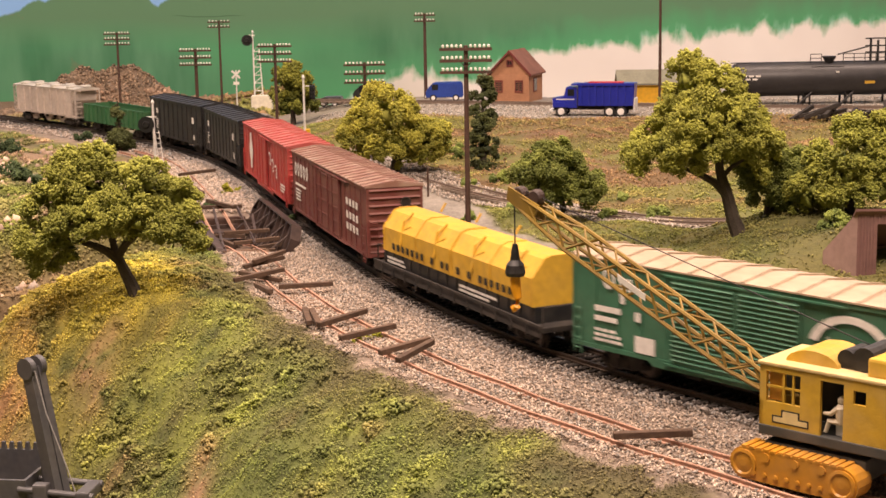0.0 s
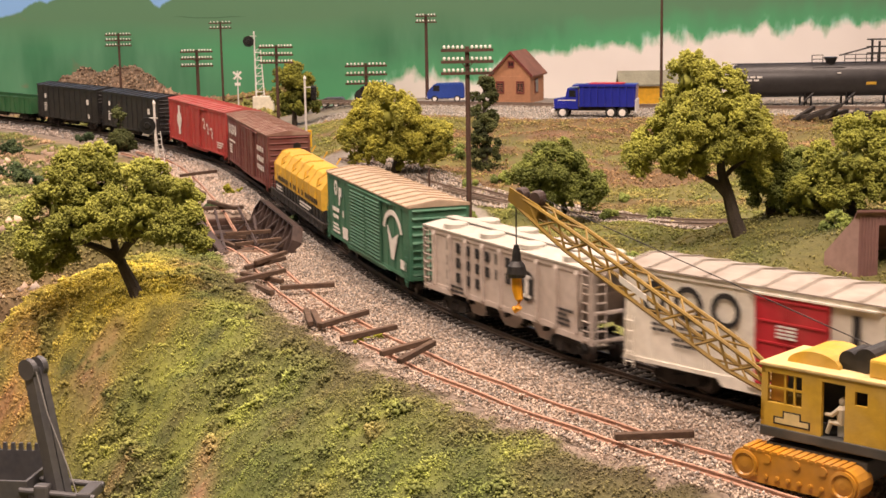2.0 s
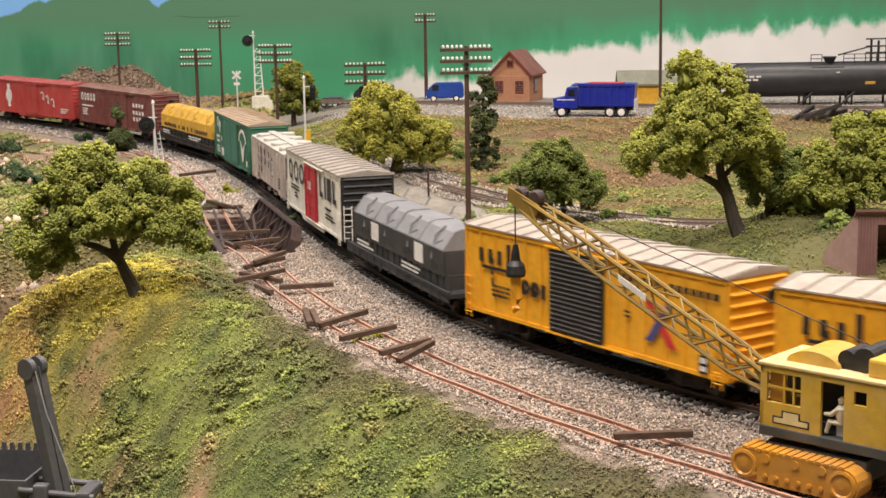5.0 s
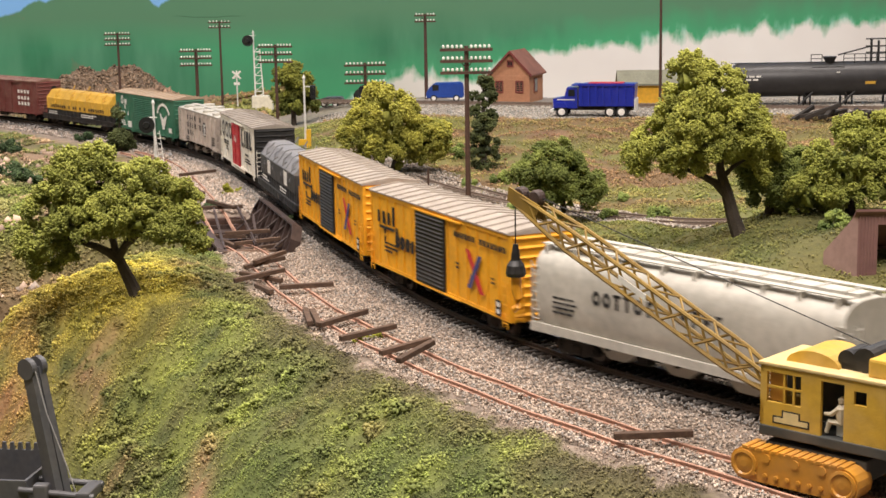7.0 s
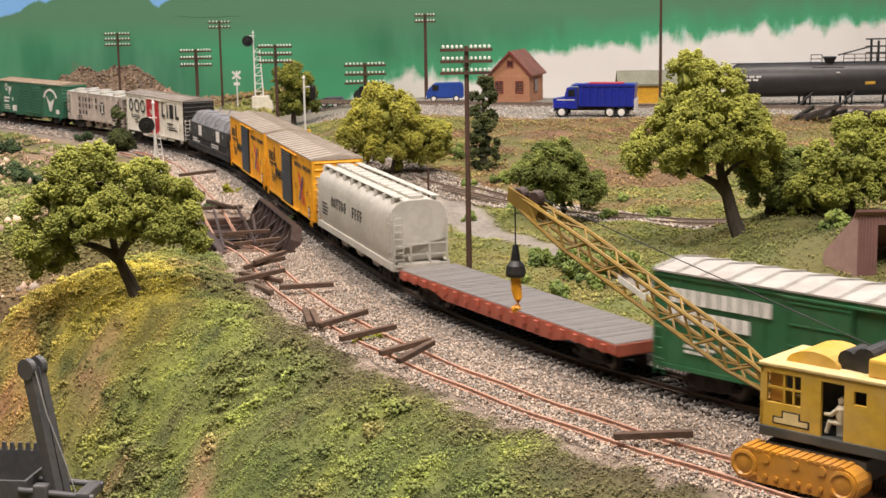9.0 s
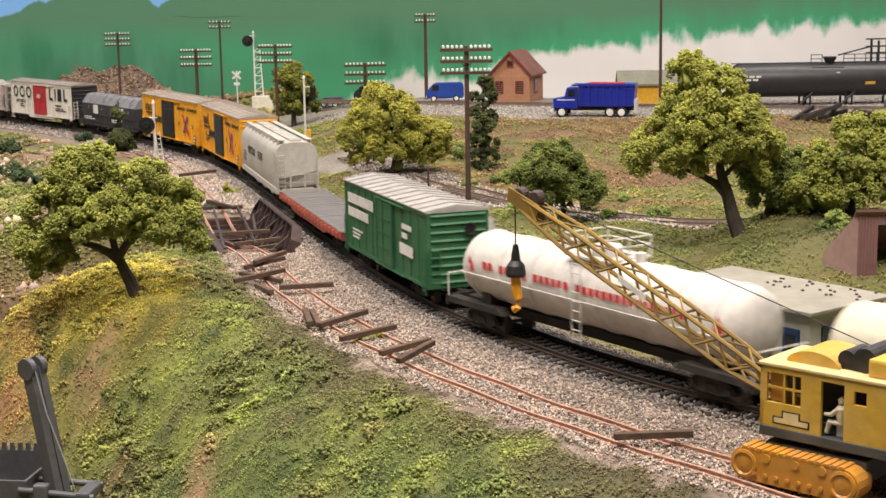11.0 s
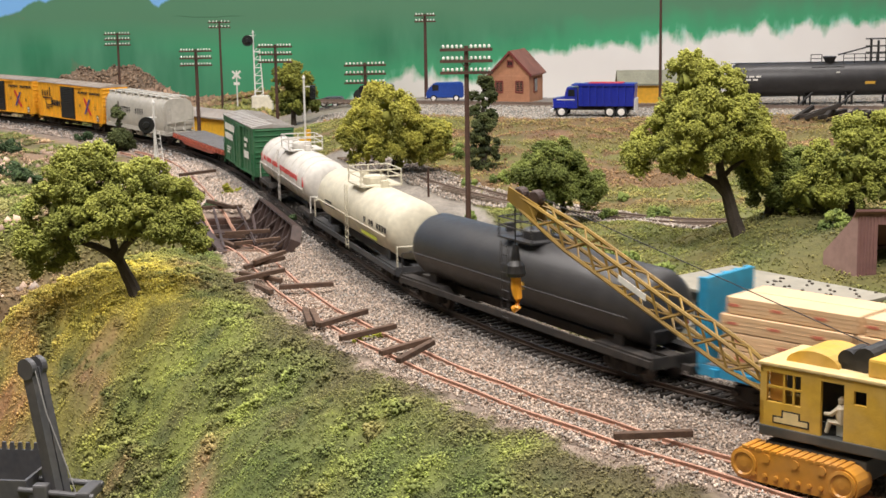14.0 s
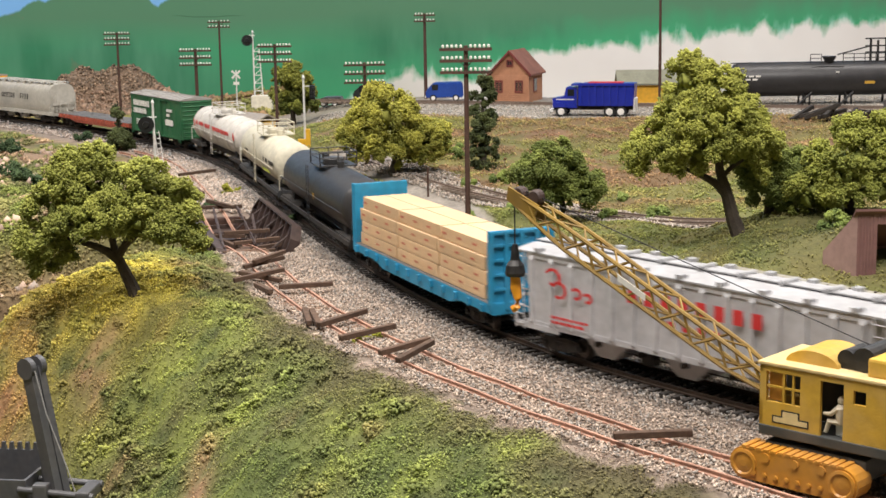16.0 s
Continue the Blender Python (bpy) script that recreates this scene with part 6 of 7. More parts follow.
ballast("yard_gravel", "pale gravel on the yard", x, y, 0.1, 0.0, (0.46, 0.41, 0.35), small=True)
x, y = scatter(-64, -36, 212, 234, 14000, lambda x, y: across(MAIN, x, y) > 3.5)
ballast("rock_rubble", "brown rock rubble on the far mound", x, y, 0.24, 0.05, (0.3, 0.21, 0.14), 0.15, True)
x, y = scatter(-60, -5, 195, 236, 14000, lambda x, y: (across(MAIN, x, y) > 4) & (rough(x, y, 0.4, 41) > -0.2) & (ground_height(x, y) < 1.5))
foam("far_scrub", "dull green and brown scrub beyond the main line", x, y, 0.35, 0.25)
x, y = scatter(-60, -24, 112, 165, 900, lambda x, y: (across(SIDE, x, y) < -4) & (across(MAIN, x, y) < -9) & (rough(x, y, 0.5, 42) > 0.25))
ballast("scattered_rock", "pale orange rocks scattered on the far bank", x, y, 0.5, 0.05, (0.55, 0.4, 0.3), 0.3)

# ---- broken siding: girder bridge, loose ties ----


def bridge():
    x, y, tx, ty = on_line(SIDE_S, SIDE, float(SIDE_S[np.argmin(np.abs(SIDE[:, 1] - 105.4))]))
    rz = math.degrees(math.atan2(ty, tx))
    br = root("girder_bridge", at(x, y, 0, 0, 0, rz), "collapsed dark-brown deck girder bridge under the siding", "bridge")
    for side, lean, drop in ((-2.95, 22, -0.2), (1.9, 14, -1.5)):
        g = B()
        m = Matrix.Translation((0, side, -0.8 + drop)) @ Matrix.Rotation(radians(lean), 4, "X")
        L = 7.7
        k = B()
        prism(k, [(-L + 0.4, -1.7), (L - 0.4, -1.7), (L, -1.2), (L, 0.9), (L - 1.0, 1.75), (-L + 1.0, 1.75), (-L, 0.9), (-L, -1.2)], -0.06, 0.06, "y")
        for z in (-1.68,):
            box(k, -L + 0.3, L - 0.3, -0.35, 0.35, z - 0.06, z + 0.06)
        pts = [(-L, -1.2), (-L, 0.9), (-L + 1.0, 1.75), (L - 1.0, 1.75), (L, 0.9), (L, -1.2)]
        for (xa, za), (xb, zb) in zip(pts, pts[1:]):
            d = math.hypot(xb - xa, zb - za)
            q = Matrix.Translation(((xa + xb) / 2, 0, (za + zb) / 2)) @ Matrix.Rotation(-math.atan2(zb - za, xb - xa), 4, "Y")
            box(k, -d / 2 - 0.03, d / 2 + 0.03, -0.36, 0.36, -0.06, 0.06, q)
        join(g, k, m)
        gird = part("plate_girder", g, M_BRIDGE, br)
        for i in range(9):
            xx = -L + 1.3 + (2 * L - 2.6) * i / 8
            k = B()
            box(k, xx - 0.06, xx + 0.06, -0.3, 0.3, -1.6, 1.65)
            s = B()
            join(s, k, m)
            part("stiffener", s, M_BRIDGE, gird)
        for i in range(5):
            xx = -L + 1.4 + 3.0 * i
            k = B()
            rod(k, (xx, 0.05 * (1 if side < 0 else -1), 1.3), (xx + 0.2, 1.5 if side < 0 else -1.5, -1.2), 0.08, n=6)
            s = B()
            join(s, k, m)
            part("brace", s, M_BRIDGE, gird)
    f = B()
    box(f, -7.4, 7.4, -1.3, 1.3, -1.55, -1.4)
    for i in range(5):
        box(f, -6.8 + 3.4 * i - 0.12, -6.8 + 3.4 * i + 0.12, -1.6, 1.6, -1.5, -1.1)
    part("floor_plate", f, M_BRIDGE, br)
    # a rounded abutment end towards the bank
    a = B()
    cbox(a, -8.5, -7.8, -2.6, 2.3, -4.6, -0.75, 0.15)
    part("abutment", a, M_POLE, br)
    a = B()
    cbox(a, 7.8, 8.5, -2.4, 2.4, -4.6, -0.75, 0.15)
    part("abutment", a, M_POLE, br)


bridge()


def loose_tie(x, y, z, rz, tilt=0.0, length=1.0, mat=None):
    ob = new("loose_tie", LOOSE_TIE)
    ob.matrix_basis = at(x, y, z, 0, tilt, rz) @ Matrix.Rotation(radians(90), 4, "Z")
    ob.scale = (1, length, 1)
    return tagged(ob, "weathered brown wooden tie lying loose across the siding", "railway tie", "loose ties")


# loose ties thrown across the rails: x, y, height, turn, tilt, length
for row in ((7.71, 53.8, 0.06, 1, -1, 0.98), (-1.83, 68.38, 0.0, 39, -3, 0.98), (-1.31, 66.74, 0.16, 59, -4, 1.0), (-3.7, 71.37, 0.0, 34, -3, 1.05), (-5.11, 74.59, 0.0, 43, -4, 1.05), (-7.03, 75.71, -0.15, -80, 4, 0.85), (-6.56, 75.04, -0.05, -78, 3, 0.9),
            (-7.69, 82.78, 0.05, 7, -1, 1.02), (-10.64, 85.58, 0.15, 35, -4, 1.1), (-10.68, 86.43, -0.12, -37, 2, 1.1), (-10.19, 83.61, -0.25, -67, -3, 1.0), (-10.91, 90.38, 0.0, 37, -5, 0.95), (-10.6, 90.62, 0.28, 55, -4, 0.95),
            (-13.62, 103.61, -0.3, 16, 0, 1.06), (-12.68, 101.56, -0.6, 23, -2, 1.09), (-12.41, 100.3, -0.85, 27, -3, 1.08), (-16.99, 114.31, -0.1, 8, 0, 1.12), (-16.91, 113.96, 0.18, -47, 3, 1.2), (-14.58, 107.79, -0.2, 80, 8, 1.3), (-21.91, 134.31, 0.1, 26, -3, 1.15),
            (-20.11, 123.29, 0.0, -67, 2, 1.1), (-13.73, 98.85, -0.85, 34, 2, 0.7), (-14.24, 101.68, -0.95, -55, 3, 1.2), (-15.6, 105.0, -0.8, 12, 3, 1.1), (-13.0, 99.4, -1.0, 8, -2, 1.2)):
    loose_tie(*row)


def loose_rail(p0, p1):
    d = Vector(p1) - Vector(p0)
    b = B()
    n = d.length
    for a, c, z0, z1 in ((-0.1, 0.1, -0.1, -0.06), (-0.03, 0.03, -0.06, 0.06), (-0.055, 0.055, 0.06, 0.11)):
        box(b, 0, n, a, c, z0, z1)
    ob = part("loose_rail", b, M_BRIDGE)
    ob.matrix_basis = Matrix.Translation(Vector(p0) * U) @ d.to_track_quat("X", "Z").to_matrix().to_4x4()
    tagged(ob, "rusty rail lying loose over the wrecked bridge", "rail", "loose rails")


for p0, p1 in (((-17.4, 113.5, -0.1), (-14.5, 98.5, -0.6)), ((-15.6, 113.5, 0.0), (-12.6, 100.0, -0.5)), ((-13.8, 108.5, 0.1), (-12.9, 103.0, -0.7))):
    loose_rail(p0, p1)

# the rear track and the yard track


GREY_TIE = tie_mesh("grey_tie", 3.0, 0.27, 0.2, material("grey_tie", (0.17, 0.13, 0.1), 0.9, vary=0.3, scale=150, spread=0.8))
M_DULL_RAIL = material("dull_rail", (0.2, 0.15, 0.12), 0.6, metal=0.2)


def plain_track(name, label, knots, z_off, fixed=None):
    grid, line = smooth_line(knots)
    tr = root(name, at(0, 0, 0), label, "track", kind="structure")
    zz = [(fixed if fixed is not None else gz(*p)) + z_off for p in line[::4]]
    zs = np.interp(np.arange(len(line)), np.arange(0, len(line), 4)[:len(zz)], np.convolve(np.pad(zz, 4, "edge"), np.ones(9) / 9, "valid"))
    for o in (-0.83, 0.83):
        part("rail", rail_mesh(grid, line, 1, grid[-1] - 1, o, 0.0, 1.0, lambda s: float(np.interp(s, grid, zs))), M_DULL_RAIL, tr)
    i = 0
    s = 1.0
    while s < grid[-1] - 1:
        x, y, tx, ty = on_line(grid, line, s)
        shared("tie", GREY_TIE, tr, at(x, y, float(np.interp(s, grid, zs)) - 0.32, 0, 0, math.degrees(math.atan2(ty, tx))))
        s += 0.66
    return line


line2 = plain_track("back_track", "dark railway track behind the trees", TRACK2_LINE, 0.34)
x, y = scatter(-8, 45, 92, 142, 90000, lambda x, y: (np.abs(across(line2, x, y)) < 2.3) & (across(MAIN, x, y) > 3.5))
ballast("back_ballast", "grey ballast under the back track", x, y, 0.12, 0.16, (0.5, 0.42, 0.35), small=True)
line3 = plain_track("yard_track", "dark railway track along the yard", [(-18, 184), (5, 175), (30, 165.5), (58, 156)], 0.3, 2.45)

# ---- poles and signals ----


def pole(x, y, top, arms, width, turn=0.0, label="brown wooden telegraph pole with crossarms", r=0.16, dots=5, gap_=0.7):
    z = gz(x, y)
    p = root("telegraph_pole", at(x, y, z, 0, 0, turn), label, "pole", "telegraph poles")
    h = top - z
    part("post", rod(B(), (0, 0, -0.2), (0, 0, h), r * 1.15, r * 0.85, 10), M_POLE, p)
    for i in range(arms):
        zz = h - 0.22 - gap_ * i
        a = part("crossarm", box(B(), -width / 2, width / 2, -r - 0.12, -r, zz - 0.09, zz + 0.09), M_POLE, p)
        for sg in (-1, 1):
            for k in range(dots):
                xx = sg * (0.22 + (width / 2 - 0.32) * (k + 0.3) / (dots - 0.3))
                b = B()
                lathe(b, [(zz + 0.09, 0.05), (zz + 0.14, 0.085), (zz + 0.24, 0.085), (zz + 0.3, 0.04)], 8, "z", (xx, -r - 0.06, 0))
                part("insulator", b, M_GLASS_DOT, a)
    if arms:
        b = B()
        for sg in (-1, 1):
            rod(b, (0, -r, h - 1.0 - gap_ * (arms - 2) * 0.5), (sg * width * 0.2, -r - 0.04, h - 0.3 - gap_ * (arms - 2) * 0.5), 0.03, n=5)
        part("brace", b, M_POLE, p)
    return p


pole(1.63, 92.3, 12.83, 3, 3.2, -2)
pole(-6.7, 135.5, 9.6, 3, 3.75, 4, gap_=0.78)
pole(-16.3, 150.5, 10.75, 3, 3.5, -6, gap_=0.75)
pole(-27.0, 168.0, 9.68, 3, 3.6, 0, gap_=0.78, r=0.2)
pole(-41.3, 195.0, 10.8, 3, 3.4, 0, gap_=0.68, dots=4)
pole(-30.9, 214.0, 11.6, 2, 3.2, 0, gap_=0.7, dots=3)
pole(-1.7, 185.5, 12.75, 2, 2.6, 0, gap_=0.72, dots=3, r=0.2)
pole(24.3, 166.5, 16.5, 0, 3.0, 0, "tall plain brown utility pole beside the yard")

M_HEAD = material("signal_black", (0.012, 0.013, 0.014), 0.4)
M_YPOST = paint("yellow_post", (0.75, 0.42, 0.02), 0.1)


def signal_disc(x, y, top, disc_z, disc_x, r, label, ladder_on=True, lattice=False):
    z = gz(x, y)
    s = root("signal_mast", at(x, y, z), label, "railway signal", "signals")
    h = top - z
    b = B()
    rod(b, (0, 0, 0), (0, 0, h), 0.14 if not lattice else 0.11, 0.1, 8)
    lathe(b, [(h, 0.16), (h + 0.1, 0.16), (h + 0.4, 0.02)], 8, "z")
    if lattice:
        rod(b, (1.2, 0, 0), (0.8, 0, h - 2.2), 0.09, n=6)
        for i in range(8):
            zz = 0.5 + (h - 3) * i / 7
            rod(b, (0, 0, zz), (1.15 - 0.04 * i, 0, zz), 0.06, n=5)
            rod(b, (0, 0, zz), (1.1 - 0.04 * i, 0, zz + 0.8), 0.045, n=5)
    part("mast", b, M_SILVER, s)
    d = B()
    lathe(d, [(-0.25, 0.05), (-0.25, r), (-0.15, r), (-0.12, r * 0.5), (-0.45, r * 0.35), (-0.45, 0.05)], 22, "y", (disc_x, 0, disc_z - z))
    hd = part("signal_disc", d, M_HEAD, s)
    part("bracket", rod(B(), (disc_x, 0, disc_z - z + r * 0.9), (0.3, 0, disc_z - z + r * 0.9), 0.06, n=6), M_SILVER, s)
    if ladder_on:
        k = B()
        for xx in (0.35, 0.75):
            rod(k, (xx, 0.05, 0.8), (xx - 0.3, 0.05, h * 0.62), 0.045, n=5)
        for i in range(7):
            zz = 0.9 + (h * 0.6 - 1) * i / 6
            rod(k, (0.35 - 0.02 * i, 0.05, zz), (0.75 - 0.04 * i, 0.05, zz), 0.04, n=5)
        part("ladder", k, M_SILVER, s)
        part("base_box", cbox(B(), -0.35, 0.75, -0.4, 0.4, 0, 1.1), M_SILVER, s)
    return s


signal_disc(-26.5, 139.0, 6.0, 4.05, -0.65, 0.75, "silver searchlight signal mast with a black disc")
signal_disc(-25.0, 204.0, 10.15, 9.15, -0.75, 0.75, "tall silver lattice signal mast with a black disc", False, True)

s = root("signal_mast", at(-13.7, 152.0, gz(-13.7, 152)), "silver pole signal with a black colour-light head", "railway signal", "signals")
b = rod(B(), (0, 0, 0), (0, 0, 7.0), 0.13, 0.1, 8)
lathe(b, [(7.0, 0.16), (7.1, 0.16), (7.4, 0.02)], 8, "z")
rod(b, (0, 0, 6.2), (0.9, 0, 6.2), 0.06, n=6)
part("mast", b, M_SILVER, s)
b = cbox(B(), 0.6, 1.15, -0.3, 0.1, 4.9, 6.3)
for zz in (5.2, 5.6, 6.0):
    lathe(b, [(-0.55, 0.18), (-0.28, 0.2)], 10, "y", (0.87, 0, zz))
part("signal_head", b, M_HEAD, s)
part("base_post", cbox(B(), 0.1, 0.55, -0.3, 0.1, 0, 1.9), M_YPOST, s)
part("base_plate", cbox(B(), -0.7, 0.1, -0.3, 0.1, 0.3, 0.9), M_YPOST, s)

s = root("crossing_sign", at(-28.1, 209, gz(-28.1, 209)), "white railway crossing crossbuck on a thin post", "sign")
part("post", rod(B(), (0, 0, 0), (0, 0, 5.6), 0.1, n=6), M_SILVER, s)
for a in (42, -42):
    b = box(B(), -0.75, 0.75, -0.16, -0.1, -0.14, 0.14, Matrix.Translation((0, -0.05 if a > 0 else 0, 5.0)) @ Matrix.Rotation(radians(a), 4, "Y"))
    part("blade", b, M_WHITE, s)
part("plate", box(B(), -0.4, 0.4, -0.16, -0.1, 3.6, 4.0), M_WHITE, s)

b = cbox(B(), -1.4, 1.4, -0.8, 0.8, 0, 1.9, 0.08)
ob = part("relay_cabinet", b, paint("cream_cabinet", (0.75, 0.7, 0.58), 0.15))
ob.matrix_basis = at(-23.9, 203, gz(-23.9, 203) + 0.0)
tagged(ob, "cream relay cabinet beside the lattice signal", "cabinet")
ang = math.degrees(math.atan2(17.0, -13.8))
ls = root("long_yellow_shed", at(-18.2, 163.0, gz(-24, 171) - 0.2, 0, 0, ang), "long yellow shed with a grey roof behind the main line", "shed")
part("wall", box(B(), 3.2, 21.9, -2.6, 0, 0, 2.6), M_YPOST, ls)
part("fascia", box(B(), 3.1, 22.0, -0.02, 0.12, 2.2, 2.55), paint("shed_gold", (0.6, 0.3, 0.01), 0.1), ls)
part("roof", prism(B(), [(-3.0, 2.55), (-1.3, 3.3), (0.4, 2.55), (0.4, 2.7), (-1.3, 3.5), (-3.0, 2.7)], 2.8, 22.3, "x"), P_GREY_ROOF, ls)
ob = part("yellow_crate", cbox(B(), -1.3, 1.3, -0.6, 0.6, 0, 1.0, 0.06), M_YPOST)
ob.matrix_basis = at(-38.5, 204, gz(-38.5, 204))
tagged(ob, "yellow crate standing beyond the main line", "crate")
ob = part("marker_post", rod(B(), (0, 0, -0.1), (0, 0, 2.4), 0.09, n=8), M_POLE)
ob.matrix_basis = at(-1.1, 123.5, gz(-1.1, 123.5))
tagged(ob, "thin dark marker post beside the road", "post")

# ---- the yard on the bench ----
M_HOUSE = material("tan_clapboard", (0.42, 0.2, 0.11), 0.8, vary=0.12, scale=30)
M_HOUSE_ROOF = material("brown_shingle", (0.2, 0.085, 0.06), 0.85, vary=0.2, scale=60)
M_MAROON = material("maroon_trim", (0.16, 0.03, 0.025), 0.6)
M_PANE = material("dark_pane", (0.02, 0.022, 0.025), 0.12, vary=0.1, bump=0)


def house():
    h = root("small_house", at(8.25, 177.0, 2.4, 0, 0, -19), "small tan gabled depot building with maroon windows", "house")
    b = B()
    prism(b, [(-2.3, 0), (2.3, 0), (2.3, 3.5), (0, 5.85), (-2.3, 3.5)], 0, 6.0, "y")
    wall = part("wall", b, M_HOUSE, h)
    for i in range(13):
        z = 0.25 + 0.24 * i
        part("clapboard", prism(B(), [(0.0, z - 0.1), (-0.06, z - 0.1), (-0.02, z + 0.1), (0.0, z + 0.1)], -2.31, 2.31, "x"), M_HOUSE, wall)
    for sg in (-1, 1):
        r = B()
        prism(r, [(sg * 2.65, 3.1), (sg * 2.65, 3.3), (0, 6.1), (0, 5.85)], -0.35, 6.35, "y")
        roof = part("roof", r, M_HOUSE_ROOF, h)
        t = B()
        prism(t, [(sg * 2.68, 3.03), (sg * 2.68, 3.35), (0, 6.15), (0, 5.8)], -0.42, -0.35, "y")
        part("bargeboard", t, M_MAROON, roof)
    for x, z, w, hh in ((-1.35, 1.9, 0.55, 1.2), (1.1, 1.9, 0.55, 1.2), (0, 4.6, 0.4, 0.55)):
        wn = B()
        for a, c, d, e in ((-w - 0.1, -w + 0.08, -hh / 2 - 0.1, hh / 2 + 0.1), (w - 0.08, w + 0.1, -hh / 2 - 0.1, hh / 2 + 0.1), (-w, w, hh / 2 - 0.06, hh / 2 + 0.12), (-w, w, -hh / 2 - 0.12, -hh / 2 + 0.06), (-0.05, 0.05, -hh / 2, hh / 2)):
            box(wn, x + a * 0.75, x + c * 0.75, -0.12, 0.03, z + d, z + e)
        win = part("window", wn, M_MAROON, h)
        part("pane", box(B(), x - w * 0.7, x + w * 0.7, -0.05, 0.02, z - hh / 2, z + hh / 2), M_PANE, win)
    win = part("window", box(B(), 2.28, 2.38, 1.9, 3.3, 1.1, 2.8), M_MAROON, h)
    part("pane", box(B(), 2.3, 2.41, 2.05, 3.15, 1.25, 2.65), M_PANE, win)


house()

M_BLUE = material("blue_truck_paint", (0.012, 0.025, 0.33), 0.35, vary=0.08, bump=0.02, coat=0.3)
M_TYRE = material("tyre_rubber", (0.02, 0.02, 0.02), 0.85)
M_HUB = material("white_hub", (0.75, 0.73, 0.7), 0.5)


def wheel_on(parent, x, y, z, r, w=0.35):
    t = part("wheel", lathe(B(), [(y - w, r * 0.6), (y - w, r), (y + w, r), (y + w, r * 0.6)], 18, "y", (x, 0, z)), M_TYRE, parent)
    part("hub", lathe(B(), [(y - w - 0.04, r * 0.15), (y - w - 0.02, r * 0.62), (y + w + 0.02, r * 0.62), (y + w + 0.04, r * 0.15)], 14, "y", (x, 0, z)), M_HUB, t)


def dump_truck():
    t = root("dump_truck", at(16.2, 157.6, 2.45, 0, 0, 166), "blue six-wheel dump truck parked on the yard", "truck")
    # +x is the front
    b = B()
    prism(b, [(-4.2, 1.15), (1.55, 1.15), (1.55, 3.3), (1.2, 3.45), (-4.3, 3.45)], -1.3, 1.3, "y")
    bed = part("dump_bed", b, M_BLUE, t)
    for i in range(8):
        x = -4.0 + 0.75 * i
        part("bed_rib", box(B(), x - 0.1, x + 0.1, 1.28, 1.46, 1.2, 3.3), M_BLUE, bed)
    part("bed_rail", box(B(), -4.3, 1.6, 1.25, 1.5, 3.25, 3.5), M_BLUE, bed)
    part("cab_guard", box(B(), 1.5, 2.3, -1.3, 1.3, 3.25, 3.4), M_BLUE, bed)
    b = B()
    prism(b, [(1.75, 0.9), (3.0, 0.9), (4.25, 0.9), (4.3, 1.9), (3.1, 2.1), (2.85, 3.05), (1.75, 3.05)], -1.0, 1.0, "y")
    cab = part("cab", b, M_BLUE, t)
    part("side_window", box(B(), 2.0, 2.7, 0.98, 1.03, 2.15, 2.85), M_PANE, cab)
    part("windscreen", box(B(), -0.05, 0.0, -0.85, 0.85, 0, 0.85, Matrix.Translation((3.08, 0, 2.15)) @ Matrix.Rotation(radians(-14), 4, "Y")), M_PANE, cab)
    b = B()
    for sg in (-1, 1):
        prism(b, [(2.75, 1.0), (3.0, 1.5), (3.9, 1.5), (4.3, 1.0)], sg * 1.0, sg * 1.35, "y")
    part("fender", b, M_BLUE, cab)
    b = B()
    for z in (1.1, 1.35, 1.6):
        box(b, 4.25, 4.36, -0.7, 0.7, z - 0.08, z + 0.08)
    box(b, 4.2, 4.55, -1.3, 1.3, 0.55, 0.8)
    part("bumper", b, M_HUB, t)
    part("marking", box(B(), 2.0, 3.9, 1.0, 1.02, 1.75, 1.85), M_HUB, cab)
    part("bed_rim", box(B(), -3.0, 0.6, -0.9, 0.9, 3.42, 3.55), M_DOORRED, t)
    part("chassis", box(B(), -4.2, 4.2, -0.6, 0.6, 0.7, 1.1), M_UNDER, t)
    part("mudflap", box(B(), -4.35, -4.2, -1.3, 1.3, 0.6, 1.9), M_HUB, t)
    for x in (-2.9, -1.7, 3.35):
        for y in (-1.05, 1.05):
            wheel_on(t, x, y, 0.55, 0.58, 0.22)


M_DOORRED = P_DOOR_RED
dump_truck()


def van(x, y, rz, L, H, mat, label, name="delivery_van"):
    v = root(name, at(x, y, gz(x, y), 0, 0, rz), label, "van")
    k = B()
    prism(k, [(-L / 2, 0.4), (L / 2, 0.4), (L / 2, H * 0.55), (L / 2 - 0.35, H * 0.62), (L / 2 - 0.95, H * 0.97), (-L / 2 + 0.15, H), (-L / 2, H * 0.8)], -0.95, 0.95, "y")
    bmesh.ops.bevel(k, geom=k.edges[:], offset=0.12, segments=2, affect="EDGES")
    body = part("body", k, mat, v)
    part("side_window", box(B(), L / 2 - 1.5, L / 2 - 0.75, 0.9, 0.97, H * 0.58, H * 0.88), M_PANE, body)
    part("side_window", box(B(), L / 2 - 1.5, L / 2 - 0.75, -0.97, -0.9, H * 0.58, H * 0.88), M_PANE, body)
    part("bumper", box(B(), L / 2 - 0.02, L / 2 + 0.08, -0.8, 0.8, 0.4, 0.6), M_HUB, v)
    for xx in (-L / 2 + 0.9, L / 2 - 0.9):
        for yy in (-0.85, 0.85):
            wheel_on(v, xx, yy, 0.38, 0.4, 0.14)


